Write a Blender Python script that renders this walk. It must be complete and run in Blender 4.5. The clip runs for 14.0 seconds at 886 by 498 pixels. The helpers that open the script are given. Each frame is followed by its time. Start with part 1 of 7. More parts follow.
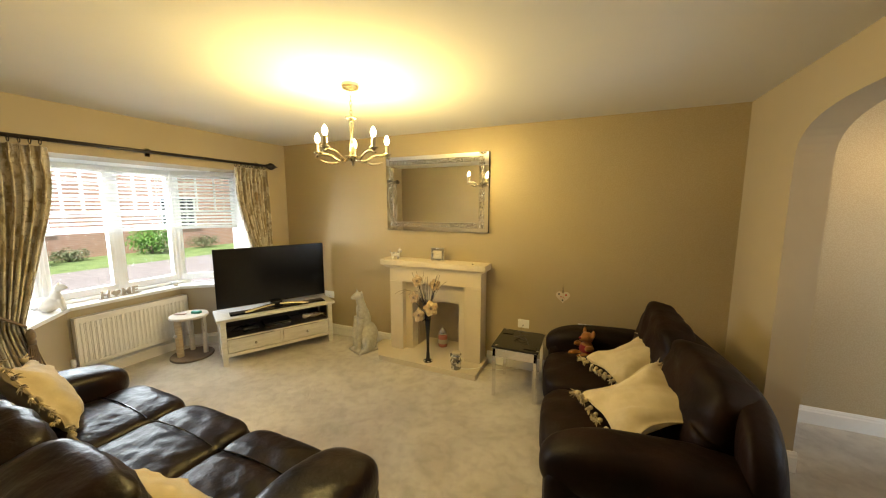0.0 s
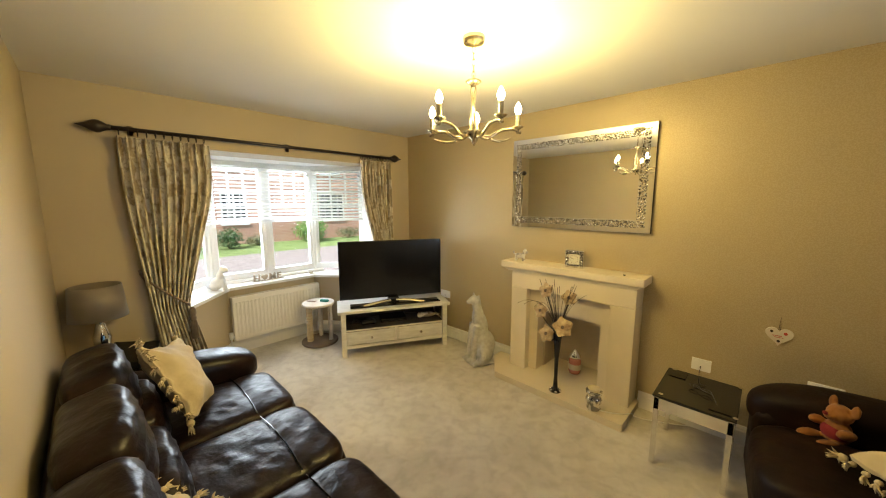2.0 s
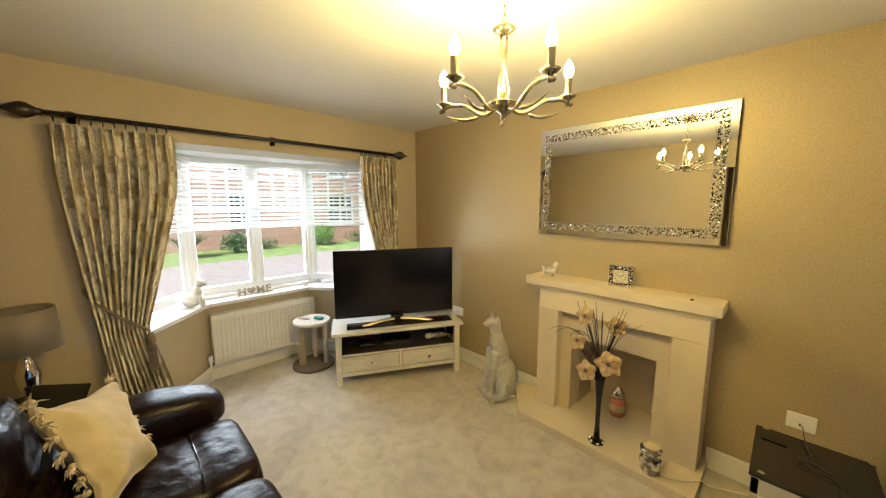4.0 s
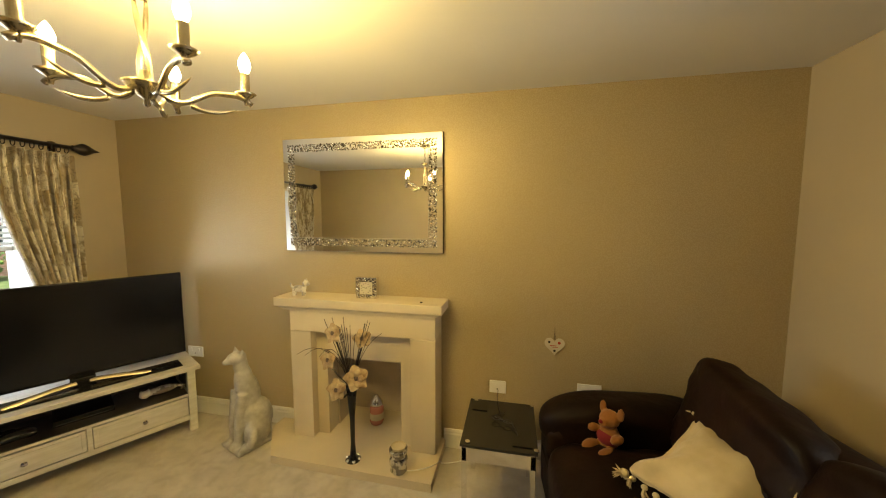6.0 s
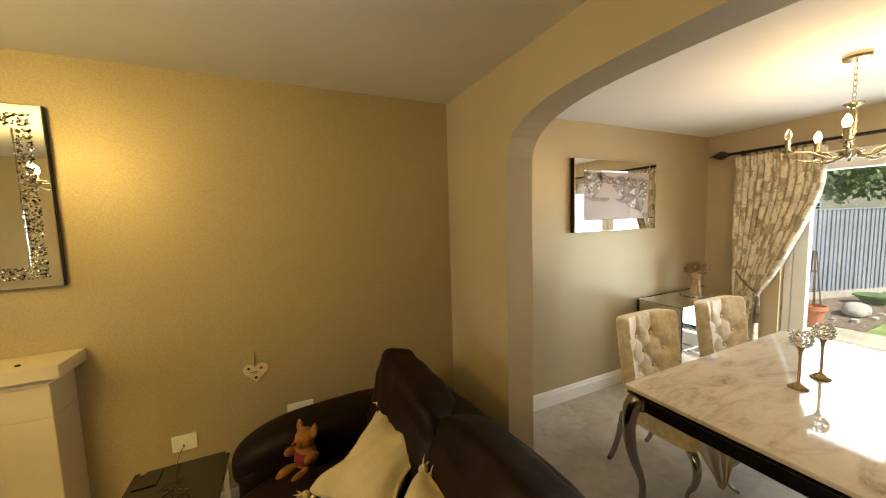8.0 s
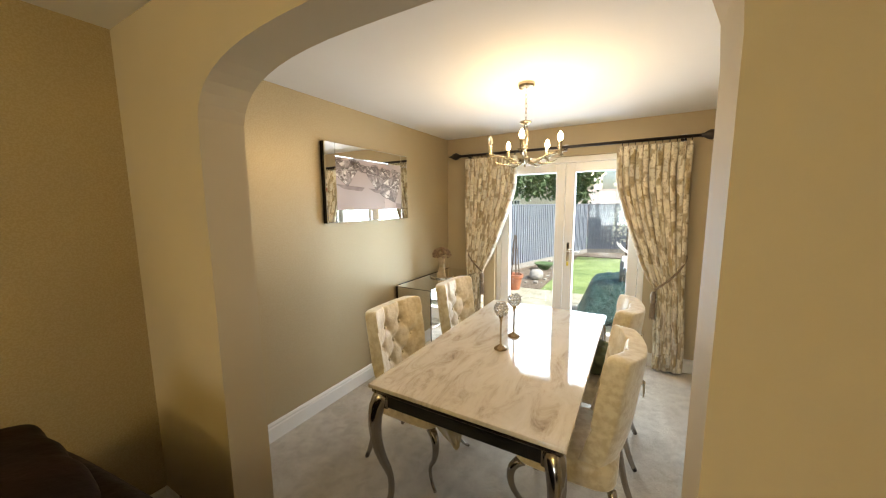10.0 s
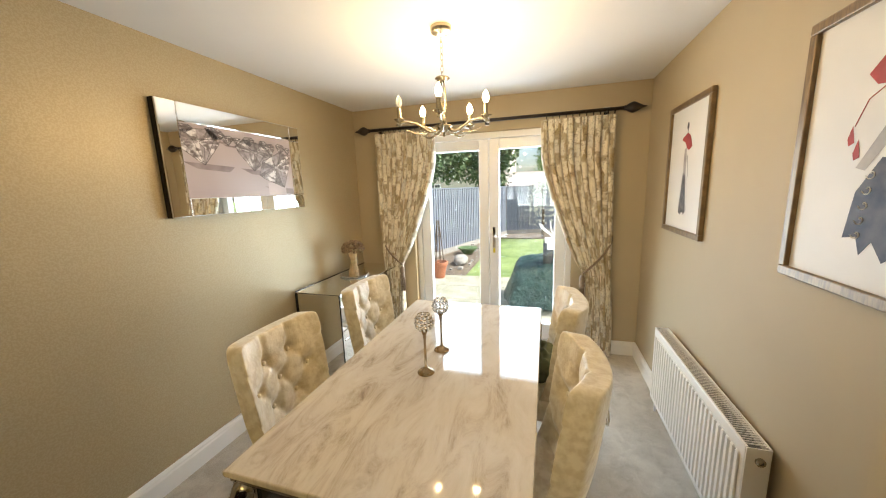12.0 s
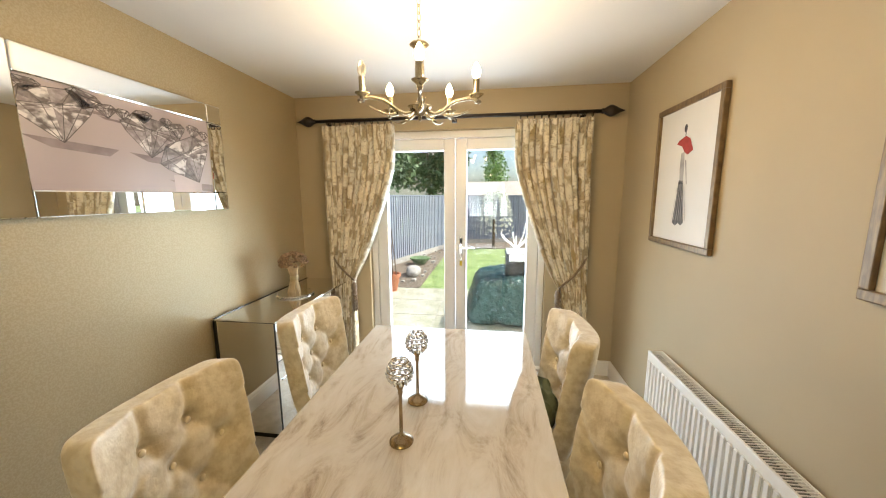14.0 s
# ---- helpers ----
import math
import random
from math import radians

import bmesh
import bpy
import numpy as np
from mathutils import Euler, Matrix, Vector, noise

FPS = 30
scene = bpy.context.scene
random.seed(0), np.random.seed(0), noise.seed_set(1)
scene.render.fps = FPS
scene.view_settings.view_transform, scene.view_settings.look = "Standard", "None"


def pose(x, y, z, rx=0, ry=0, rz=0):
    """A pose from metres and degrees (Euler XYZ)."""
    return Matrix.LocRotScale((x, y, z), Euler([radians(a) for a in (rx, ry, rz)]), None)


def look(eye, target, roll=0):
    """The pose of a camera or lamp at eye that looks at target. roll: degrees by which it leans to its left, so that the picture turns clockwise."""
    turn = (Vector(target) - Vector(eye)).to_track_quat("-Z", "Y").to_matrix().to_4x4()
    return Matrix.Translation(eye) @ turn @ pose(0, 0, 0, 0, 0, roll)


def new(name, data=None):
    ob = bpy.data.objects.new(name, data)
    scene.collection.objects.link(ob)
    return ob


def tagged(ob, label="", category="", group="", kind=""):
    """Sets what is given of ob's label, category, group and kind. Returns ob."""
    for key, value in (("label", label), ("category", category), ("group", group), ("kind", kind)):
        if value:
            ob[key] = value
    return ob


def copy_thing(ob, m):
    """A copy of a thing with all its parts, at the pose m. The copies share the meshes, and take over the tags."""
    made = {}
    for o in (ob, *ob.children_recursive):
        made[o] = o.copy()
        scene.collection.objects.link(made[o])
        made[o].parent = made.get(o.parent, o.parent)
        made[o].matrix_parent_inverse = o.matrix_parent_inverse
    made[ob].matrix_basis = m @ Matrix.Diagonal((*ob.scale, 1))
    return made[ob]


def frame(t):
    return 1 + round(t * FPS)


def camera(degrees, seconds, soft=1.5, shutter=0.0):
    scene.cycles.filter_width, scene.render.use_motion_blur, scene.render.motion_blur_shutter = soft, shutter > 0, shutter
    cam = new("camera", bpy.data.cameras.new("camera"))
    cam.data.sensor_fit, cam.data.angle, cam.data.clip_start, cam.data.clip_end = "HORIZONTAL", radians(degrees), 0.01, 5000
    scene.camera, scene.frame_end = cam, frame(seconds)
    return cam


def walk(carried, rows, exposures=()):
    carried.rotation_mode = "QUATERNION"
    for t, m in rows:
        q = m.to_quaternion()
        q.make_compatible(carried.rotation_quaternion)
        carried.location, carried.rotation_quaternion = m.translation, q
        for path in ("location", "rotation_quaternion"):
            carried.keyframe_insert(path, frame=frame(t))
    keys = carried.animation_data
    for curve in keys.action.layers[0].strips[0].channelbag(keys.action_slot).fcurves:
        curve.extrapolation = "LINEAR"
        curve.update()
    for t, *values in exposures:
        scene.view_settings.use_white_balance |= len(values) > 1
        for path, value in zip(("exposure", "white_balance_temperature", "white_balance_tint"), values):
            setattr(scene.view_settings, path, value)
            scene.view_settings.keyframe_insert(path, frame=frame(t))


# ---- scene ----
cam = camera(105.2, 14.0, soft=1.1)
PATH = [
    (0, (0.149, 0.093, 1.639), (-0.642, 1.913, 1.385), -0.0),
    (0.5, (0.054, 0.18, 1.643), (-0.81, 1.965, 1.383), 0.6),
    (1, (-0.04, 0.259, 1.632), (-1.053, 1.963, 1.369), 0.9),
    (1.5, (-0.104, 0.371, 1.61), (-1.3, 1.953, 1.347), 0.7),
    (2, (-0.164, 0.538, 1.607), (-1.537, 1.965, 1.329), -0.1),
    (2.2, (-0.188, 0.592, 1.602), (-1.612, 1.968, 1.322), -0.2),
    (4.3, (-0.566, 0.953, 1.61), (-1.978, 2.346, 1.355), -0.1),
    (4.5, (-0.556, 0.98, 1.619), (-1.887, 2.45, 1.357), -0.0),
    (5, (-0.513, 1.037, 1.615), (-1.523, 2.746, 1.371), 0.2),
    (5.5, (-0.431, 1.106, 1.61), (-1.147, 2.962, 1.399), 0.2),
    (6, (-0.317, 1.172, 1.599), (-0.731, 3.121, 1.423), 0.0),
    (6.5, (-0.223, 1.202, 1.605), (-0.334, 3.192, 1.447), -0.8),
    (7, (-0.086, 1.232, 1.595), (0.135, 3.215, 1.451), -1.5),
    (7.5, (0.004, 1.261, 1.614), (0.548, 3.178, 1.447), -1.7),
    (8, (0.148, 1.247, 1.622), (0.985, 3.055, 1.444), -1.7),
    (8.5, (0.246, 1.222, 1.649), (1.36, 2.872, 1.458), -1.5),
    (9, (0.329, 1.233, 1.641), (1.717, 2.659, 1.445), -1.4),
    (9.2, (0.377, 1.223, 1.63), (1.842, 2.569, 1.429), -1.3),
    (11.3, (0.809, 1.436, 1.58), (2.694, 2.011, 1.237), -0.3),
    (11.5, (0.881, 1.423, 1.573), (2.765, 1.997, 1.228), -0.9),
    (12, (1.022, 1.447, 1.581), (2.904, 2.027, 1.231), -1.9),
    (12.5, (1.112, 1.484, 1.57), (2.994, 2.079, 1.246), -2.6),
    (13, (1.22, 1.578, 1.55), (3.119, 2.124, 1.246), -2.5),
    (13.5, (1.324, 1.651, 1.551), (3.253, 2.08, 1.24), -1.3),
    (14, (1.399, 1.69, 1.542), (3.357, 1.961, 1.238), -0.3),
]
walk(cam, [(t, look(eye, target, roll)) for t, eye, target, roll in PATH],
     ((0, 1.05, 6500, 10), (2, 0.98, 6300, 10), (5, 1.0, 6200, 10), (6.5, 0.8, 7100, 10), (7.5, 0.77, 7300, 10), (9, 0.87, 6700, 10), (12, 0.93, 6500, 10), (14, 0.90, 6500, 10)))

# ---- world, sun, lamps ----
world = bpy.data.worlds.new("world")
scene.world = world
world.use_nodes = True
wn = world.node_tree.nodes
sky = wn.new("ShaderNodeTexSky")
sky.sky_type, sky.sun_disc = "NISHITA", False
sky.sun_elevation, sky.sun_rotation = radians(48), radians(200)
sky.air_density, sky.dust_density = 1.0, 3.0
world.node_tree.links.new(sky.outputs[0], wn["Background"].inputs[0])
wn["Background"].inputs[1].default_value = 0.15
scene.view_settings.exposure = 1.1


def lamp(name, kind, m, energy, color, size=0.1, size_y=None, angle=None, radius=None):
    d = bpy.data.lights.new(name, kind)
    d.energy, d.color = energy, color
    if kind == "AREA":
        d.shape, d.size, d.size_y = "RECTANGLE", size, size_y or size
    if angle is not None:
        d.angle = radians(angle)
    if radius is not None:
        d.shadow_soft_size = radius
    ob = new(name, d)
    ob.matrix_world = m
    return tagged(ob, kind="structure")


SUN_DIR = Vector((-math.sin(radians(200)) * math.cos(radians(48)), math.cos(radians(200)) * math.cos(radians(48)), math.sin(radians(48))))
lamp("sun", "SUN", look(SUN_DIR * 30, (0, 0, 0)), 5.0, (1, 0.95, 0.88), angle=3)
DAY = (0.86, 0.93, 1.0)
DAY2 = (0.72, 0.85, 1.0)
lamp("daylight_bay", "AREA", look((-4.75, 1.95, 1.5), (0, 1.95, 1.2)), 58, DAY, 1.7, 1.3)
lamp("daylight_doors", "AREA", look((4.95, 1.99, 1.25), (0, 1.99, 0.9)), 94, DAY2, 2.2, 2.3)
BULB = (1.0, 0.735, 0.23)
BULB2 = (1.0, 0.68, 0.33)
LIVING_BULB, DINING_BULB = 6.9, 3.2

# ---- materials ----
MATS = {}


def nodes_of(name):
    m = bpy.data.materials.new(name)
    m.use_nodes = True
    nt = m.node_tree
    return m, nt, nt.nodes["Principled BSDF"]


def surf(name, a, b=None, rough=0.6, metal=0.0, scale=8.0, bump=0.0, bscale=80.0, stretch=(1, 1, 1), detail=4.0, lo=0.35, hi=0.65, spec=None, coat=0.0,
         rough2=None, sheen=0.0, kind="noise", bdist=0.002, trans=0.0):
    """A surface in two colours mixed by a large grain, with fine relief and uneven gloss."""
    if name in MATS:
        return MATS[name]
    m, nt, p = nodes_of(name)
    n, l = nt.nodes, nt.links
    co = n.new("ShaderNodeTexCoord")
    mp = n.new("ShaderNodeMapping")
    mp.inputs["Scale"].default_value = stretch
    l.new(co.outputs["Object"], mp.inputs[0])
    b = b or tuple(c * 0.85 for c in a)
    if kind == "voronoi":
        t = n.new("ShaderNodeTexVoronoi")
        t.inputs["Scale"].default_value = scale
        out = t.outputs["Distance"]
    else:
        t = n.new("ShaderNodeTexNoise")
        t.inputs["Scale"].default_value, t.inputs["Detail"].default_value = scale, detail
        out = t.outputs[0]
    l.new(mp.outputs[0], t.inputs["Vector"])
    r = n.new("ShaderNodeValToRGB")
    r.color_ramp.elements[0].position, r.color_ramp.elements[1].position = lo, hi
    r.color_ramp.elements[0].color, r.color_ramp.elements[1].color = (*a, 1), (*b, 1)
    l.new(out, r.inputs[0])
    l.new(r.outputs[0], p.inputs["Base Color"])
    p.inputs["Roughness"].default_value, p.inputs["Metallic"].default_value = rough, metal
    if rough2 is not None:
        q = n.new("ShaderNodeMapRange")
        q.inputs["To Min"].default_value, q.inputs["To Max"].default_value = rough, rough2
        l.new(out, q.inputs[0])
        l.new(q.outputs[0], p.inputs["Roughness"])
    if spec is not None:
        p.inputs["Specular IOR Level"].default_value = spec
    p.inputs["Coat Weight"].default_value = coat
    p.inputs["Sheen Weight"].default_value = sheen
    p.inputs["Transmission Weight"].default_value = trans
    if bump:
        t2 = n.new("ShaderNodeTexNoise")
        t2.inputs["Scale"].default_value, t2.inputs["Detail"].default_value = bscale, 5
        l.new(mp.outputs[0], t2.inputs["Vector"])
        bp = n.new("ShaderNodeBump")
        bp.inputs["Strength"].default_value, bp.inputs["Distance"].default_value = bump, bdist
        l.new(t2.outputs[0], bp.inputs["Height"])
        l.new(bp.outputs[0], p.inputs["Normal"])
    MATS[name] = m
    return m


def glow(name, color, power):
    m, nt, p = nodes_of(name)
    p.inputs["Base Color"].default_value = (*color, 1)
    p.inputs["Emission Color"].default_value = (*color, 1)
    p.inputs["Emission Strength"].default_value = power
    return m


def pane_glass(name, tint=(0.97, 0.99, 0.98)):
    m, nt, p = nodes_of(name)
    n, l = nt.nodes, nt.links
    tr, gl, fr, mx = n.new("ShaderNodeBsdfTransparent"), n.new("ShaderNodeBsdfGlossy"), n.new("ShaderNodeLayerWeight"), n.new("ShaderNodeMixShader")
    pw, sc = n.new("ShaderNodeMath"), n.new("ShaderNodeMath")
    pw.operation, pw.inputs[1].default_value = "POWER", 5.0
    sc.operation, sc.inputs[1].default_value, sc.inputs[2].default_value = "MULTIPLY_ADD", 0.9, 0.04
    tr.inputs[0].default_value = (*tint, 1)
    gl.inputs["Roughness"].default_value = 0.02
    fr.inputs[0].default_value = 0.5
    l.new(fr.outputs["Facing"], pw.inputs[0]), l.new(pw.outputs[0], sc.inputs[0])
    l.new(sc.outputs[0], mx.inputs[0]), l.new(tr.outputs[0], mx.inputs[1]), l.new(gl.outputs[0], mx.inputs[2])
    l.new(mx.outputs[0], n["Material Output"].inputs[0])
    n.remove(p)
    return m


def wallpaper():
    """Beige paper with a worm-like metallic relief."""
    m, nt, p = nodes_of("wallpaper")
    n, l = nt.nodes, nt.links
    co = n.new("ShaderNodeTexCoord")
    w = n.new("ShaderNodeTexNoise")
    w.inputs["Scale"].default_value, w.inputs["Detail"].default_value, w.inputs["Distortion"].default_value = 135, 3, 0.7
    l.new(co.outputs["Object"], w.inputs["Vector"])
    big = n.new("ShaderNodeTexNoise")
    big.inputs["Scale"].default_value = 1.3
    l.new(co.outputs["Object"], big.inputs["Vector"])
    r = n.new("ShaderNodeValToRGB")
    r.color_ramp.elements[0].position, r.color_ramp.elements[1].position = 0.46, 0.56
    r.color_ramp.elements[0].color, r.color_ramp.elements[1].color = (0.47, 0.380, 0.225, 1), (0.515, 0.425, 0.265, 1)
    l.new(w.outputs[0], r.inputs[0])
    mx = n.new("ShaderNodeMix")
    mx.data_type, mx.blend_type = "RGBA", "MULTIPLY"
    mx.inputs["Factor"].default_value = 0.15
    l.new(r.outputs[0], mx.inputs["A"]), l.new(big.outputs[0], mx.inputs["B"])
    l.new(mx.outputs["Result"], p.inputs["Base Color"])
    q = n.new("ShaderNodeMapRange")
    q.inputs["From Min"].default_value, q.inputs["From Max"].default_value = 0.44, 0.58
    q.inputs["To Min"].default_value, q.inputs["To Max"].default_value = 0.55, 0.32
    l.new(w.outputs[0], q.inputs[0]), l.new(q.outputs[0], p.inputs["Roughness"])
    p.inputs["Metallic"].default_value = 0.25
    bp = n.new("ShaderNodeBump")
    bp.inputs["Strength"].default_value, bp.inputs["Distance"].default_value = 0.35, 0.0015
    l.new(w.outputs[0], bp.inputs["Height"]), l.new(bp.outputs[0], p.inputs["Normal"])
    return m


def marble():
    m, nt, p = nodes_of("marble")
    n, l = nt.nodes, nt.links
    co, mp = n.new("ShaderNodeTexCoord"), n.new("ShaderNodeMapping")
    mp.inputs["Rotation"].default_value, mp.inputs["Scale"].default_value = (0, 0, radians(16)), (1.0, 3.0, 1)
    l.new(co.outputs["Object"], mp.inputs[0])
    a = n.new("ShaderNodeTexNoise")
    a.inputs["Scale"].default_value, a.inputs["Detail"].default_value, a.inputs["Roughness"].default_value, a.inputs["Distortion"].default_value = 2.6, 11, 0.72, 1.3
    l.new(mp.outputs[0], a.inputs["Vector"])
    r = n.new("ShaderNodeValToRGB")
    e = r.color_ramp.elements
    e[0].position, e[0].color = 0.30, (0.28, 0.22, 0.165, 1)
    e[1].position, e[1].color = 0.66, (0.66, 0.61, 0.54, 1)
    for pos, c in ((0.40, (0.49, 0.42, 0.335, 1)), (0.5, (0.60, 0.54, 0.455, 1))):
        x = e.new(pos)
        x.color = c
    l.new(a.outputs[0], r.inputs[0]), l.new(r.outputs[0], p.inputs["Base Color"])
    p.inputs["Roughness"].default_value, p.inputs["Coat Weight"].default_value, p.inputs["Coat Roughness"].default_value = 0.05, 0.35, 0.01
    return m


def carpet():
    m, nt, p = nodes_of("carpet")
    n, l = nt.nodes, nt.links
    co = n.new("ShaderNodeTexCoord")
    fine, mid, big = (n.new("ShaderNodeTexNoise") for _ in range(3))
    for t, sc, de, di in ((fine, 330, 3, 0), (mid, 13, 6, 0.4), (big, 2.0, 4, 1.2)):
        t.inputs["Scale"].default_value, t.inputs["Detail"].default_value, t.inputs["Distortion"].default_value = sc, de, di
        l.new(co.outputs["Object"], t.inputs["Vector"])
    r = n.new("ShaderNodeValToRGB")
    e = r.color_ramp.elements
    e[0].position, e[0].color, e[1].position, e[1].color = 0.4, (0.49, 0.44, 0.36, 1), 0.6, (0.60, 0.55, 0.465, 1)
    l.new(big.outputs[0], r.inputs[0])
    r2 = n.new("ShaderNodeValToRGB")
    e = r2.color_ramp.elements
    e[0].position, e[0].color, e[1].position, e[1].color = 0.36, (0.80, 0.78, 0.76, 1), 0.56, (1, 1, 1, 1)
    l.new(mid.outputs[0], r2.inputs[0])
    r3 = n.new("ShaderNodeValToRGB")
    e = r3.color_ramp.elements
    e[0].position, e[0].color, e[1].position, e[1].color = 0.3, (0.75, 0.75, 0.75, 1), 0.65, (1, 1, 1, 1)
    l.new(fine.outputs[0], r3.inputs[0])
    last = r.outputs[0]
    for other in (r2, r3):
        mx = n.new("ShaderNodeMix")
        mx.data_type, mx.blend_type = "RGBA", "MULTIPLY"
        mx.inputs["Factor"].default_value = 0.7
        l.new(last, mx.inputs["A"]), l.new(other.outputs[0], mx.inputs["B"])
        last = mx.outputs["Result"]
    l.new(last, p.inputs["Base Color"])
    p.inputs["Roughness"].default_value, p.inputs["Sheen Weight"].default_value = 0.95, 0.3
    ad = n.new("ShaderNodeMath")
    ad.operation, ad.inputs[1].default_value = "MULTIPLY_ADD", 0.35
    l.new(fine.outputs[0], ad.inputs[0]), l.new(mid.outputs[0], ad.inputs[2])
    bp = n.new("ShaderNodeBump")
    bp.inputs["Strength"].default_value, bp.inputs["Distance"].default_value = 0.9, 0.009
    l.new(ad.outputs[0], bp.inputs["Height"]), l.new(bp.outputs[0], p.inputs["Normal"])
    return m


def curtain_cloth():
    """Cream cloth with brown and grey leaf blocks and fine stems."""
    m, nt, p = nodes_of("curtain_cloth")
    n, l = nt.nodes, nt.links
    uv, mp = n.new("ShaderNodeUVMap"), n.new("ShaderNodeMapping")
    mp.inputs["Scale"].default_value = (1, 1, 1)
    l.new(uv.outputs[0], mp.inputs[0])
    v = n.new("ShaderNodeTexVoronoi")
    v.distance, v.inputs["Scale"].default_value, v.inputs["Randomness"].default_value = "CHEBYCHEV", 13, 1.0
    m2 = n.new("ShaderNodeMapping")
    m2.inputs["Scale"].default_value = (1.7, 0.62, 1)
    wob, sub, add = n.new("ShaderNodeTexNoise"), n.new("ShaderNodeVectorMath"), n.new("ShaderNodeVectorMath")
    wob.inputs["Scale"].default_value, wob.inputs["Detail"].default_value = 8, 3
    sub.operation, sub.inputs[1].default_value, sub.inputs["Scale"].default_value = "SCALE", (0, 0, 0), 0.07
    l.new(mp.outputs[0], wob.inputs["Vector"]), l.new(wob.outputs["Color"], sub.inputs[0]), l.new(sub.outputs[0], add.inputs[0]), l.new(mp.outputs[0], add.inputs[1])
    l.new(add.outputs[0], m2.inputs[0]), l.new(m2.outputs[0], v.inputs["Vector"])
    bw = n.new("ShaderNodeSeparateColor")
    l.new(v.outputs["Color"], bw.inputs[0])
    r = n.new("ShaderNodeValToRGB")
    r.color_ramp.interpolation = "CONSTANT"
    e = r.color_ramp.elements
    e[0].position, e[0].color = 0.0, (0.72, 0.66, 0.52, 1)
    e[1].position, e[1].color = 0.5, (0.66, 0.60, 0.46, 1)
    for pos, c in ((0.76, (0.34, 0.26, 0.13, 1)), (0.84, (0.60, 0.56, 0.46, 1))):
        x = e.new(pos)
        x.color = c
    l.new(bw.outputs[0], r.inputs[0])
    gap = n.new("ShaderNodeValToRGB")
    gap.color_ramp.elements[0].position, gap.color_ramp.elements[1].position = 0.38, 0.52
    l.new(v.outputs["Distance"], gap.inputs[0])
    bl = n.new("ShaderNodeMix")
    bl.data_type = "RGBA"
    bl.inputs["B"].default_value = (0.38, 0.31, 0.195, 1)
    l.new(gap.outputs[0], bl.inputs["Factor"]), l.new(r.outputs[0], bl.inputs["A"])
    no = n.new("ShaderNodeTexNoise")
    no.inputs["Scale"].default_value, no.inputs["Detail"].default_value, no.inputs["Distortion"].default_value = 14, 2, 2.5
    l.new(mp.outputs[0], no.inputs["Vector"])
    line = n.new("ShaderNodeValToRGB")
    e = line.color_ramp.elements
    e[0].position, e[0].color, e[1].position, e[1].color = 0.485, (1, 1, 1, 1), 0.535, (1, 1, 1, 1)
    x = e.new(0.51)
    x.color = (0.22, 0.15, 0.09, 1)
    l.new(no.outputs[0], line.inputs[0])
    mx = n.new("ShaderNodeMix")
    mx.data_type, mx.blend_type = "RGBA", "MULTIPLY"
    mx.inputs["Factor"].default_value = 0.75
    l.new(bl.outputs["Result"], mx.inputs["A"]), l.new(line.outputs[0], mx.inputs["B"])
    l.new(mx.outputs["Result"], p.inputs["Base Color"])
    p.inputs["Roughness"].default_value, p.inputs["Sheen Weight"].default_value = 0.75, 0.2
    p.inputs["Subsurface Weight"].default_value = 0.0
    return m


PAPER, MARBLE, CARPET, CLOTH = wallpaper(), marble(), carpet(), curtain_cloth()
PAINT = surf("wall_paint", (0.455, 0.376, 0.245), (0.43, 0.354, 0.23), rough=0.7, scale=1.5, bump=0.15, bscale=160, bdist=0.001)
CEIL = surf("ceiling_paint", (0.76, 0.745, 0.72), (0.73, 0.715, 0.69), rough=0.9, scale=1.2, bump=0.1, bscale=120, bdist=0.001)
GLOSS = surf("white_gloss", (0.80, 0.78, 0.74), (0.76, 0.74, 0.70), rough=0.3, scale=4)
UPVC = surf("white_upvc", (0.82, 0.82, 0.82), (0.79, 0.79, 0.79), rough=0.28, scale=6)


def slat_mat():
    """White slats that let some light through."""
    m, nt, p = nodes_of("blind_white")
    n, l = nt.nodes, nt.links
    p.inputs["Base Color"].default_value, p.inputs["Roughness"].default_value = (0.86, 0.86, 0.84, 1), 0.45
    tl, mx = n.new("ShaderNodeBsdfTranslucent"), n.new("ShaderNodeMixShader")
    tl.inputs[0].default_value, mx.inputs[0].default_value = (0.9, 0.9, 0.88, 1), 0.45
    l.new(p.outputs[0], mx.inputs[1]), l.new(tl.outputs[0], mx.inputs[2]), l.new(mx.outputs[0], n["Material Output"].inputs[0])
    MATS["blind_white"] = m
    return m


SLATM = slat_mat()
GLASS = pane_glass("window_glass")
LEATHER = surf("brown_leather", (0.006, 0.003, 0.0025), (0.016, 0.007, 0.0045), rough=0.24, rough2=0.42, scale=5, bump=0.55, bscale=16, bdist=0.012, spec=0.24)
LEATHER2 = surf("matt_brown_leather", (0.007, 0.0035, 0.0025), (0.015, 0.0065, 0.004), rough=0.42, rough2=0.6, scale=5, bump=0.5, bscale=12, bdist=0.012, spec=0.12)
VELVET = surf("cream_crushed_velvet", (0.72, 0.62, 0.43), (0.58, 0.465, 0.275), rough=0.22, rough2=0.55, scale=26, detail=10, bump=0.7, bscale=34, sheen=0.8, bdist=0.006, lo=0.42, hi=0.6, spec=0.8)
CREAM = surf("cream_linen", (0.52, 0.43, 0.26), (0.43, 0.345, 0.20), rough=0.9, scale=10, bump=0.5, bscale=260, sheen=0.2)
LIME = surf("cream_limestone", (0.60, 0.515, 0.37), (0.545, 0.465, 0.33), rough=0.6, scale=3, bump=0.2, bscale=60)
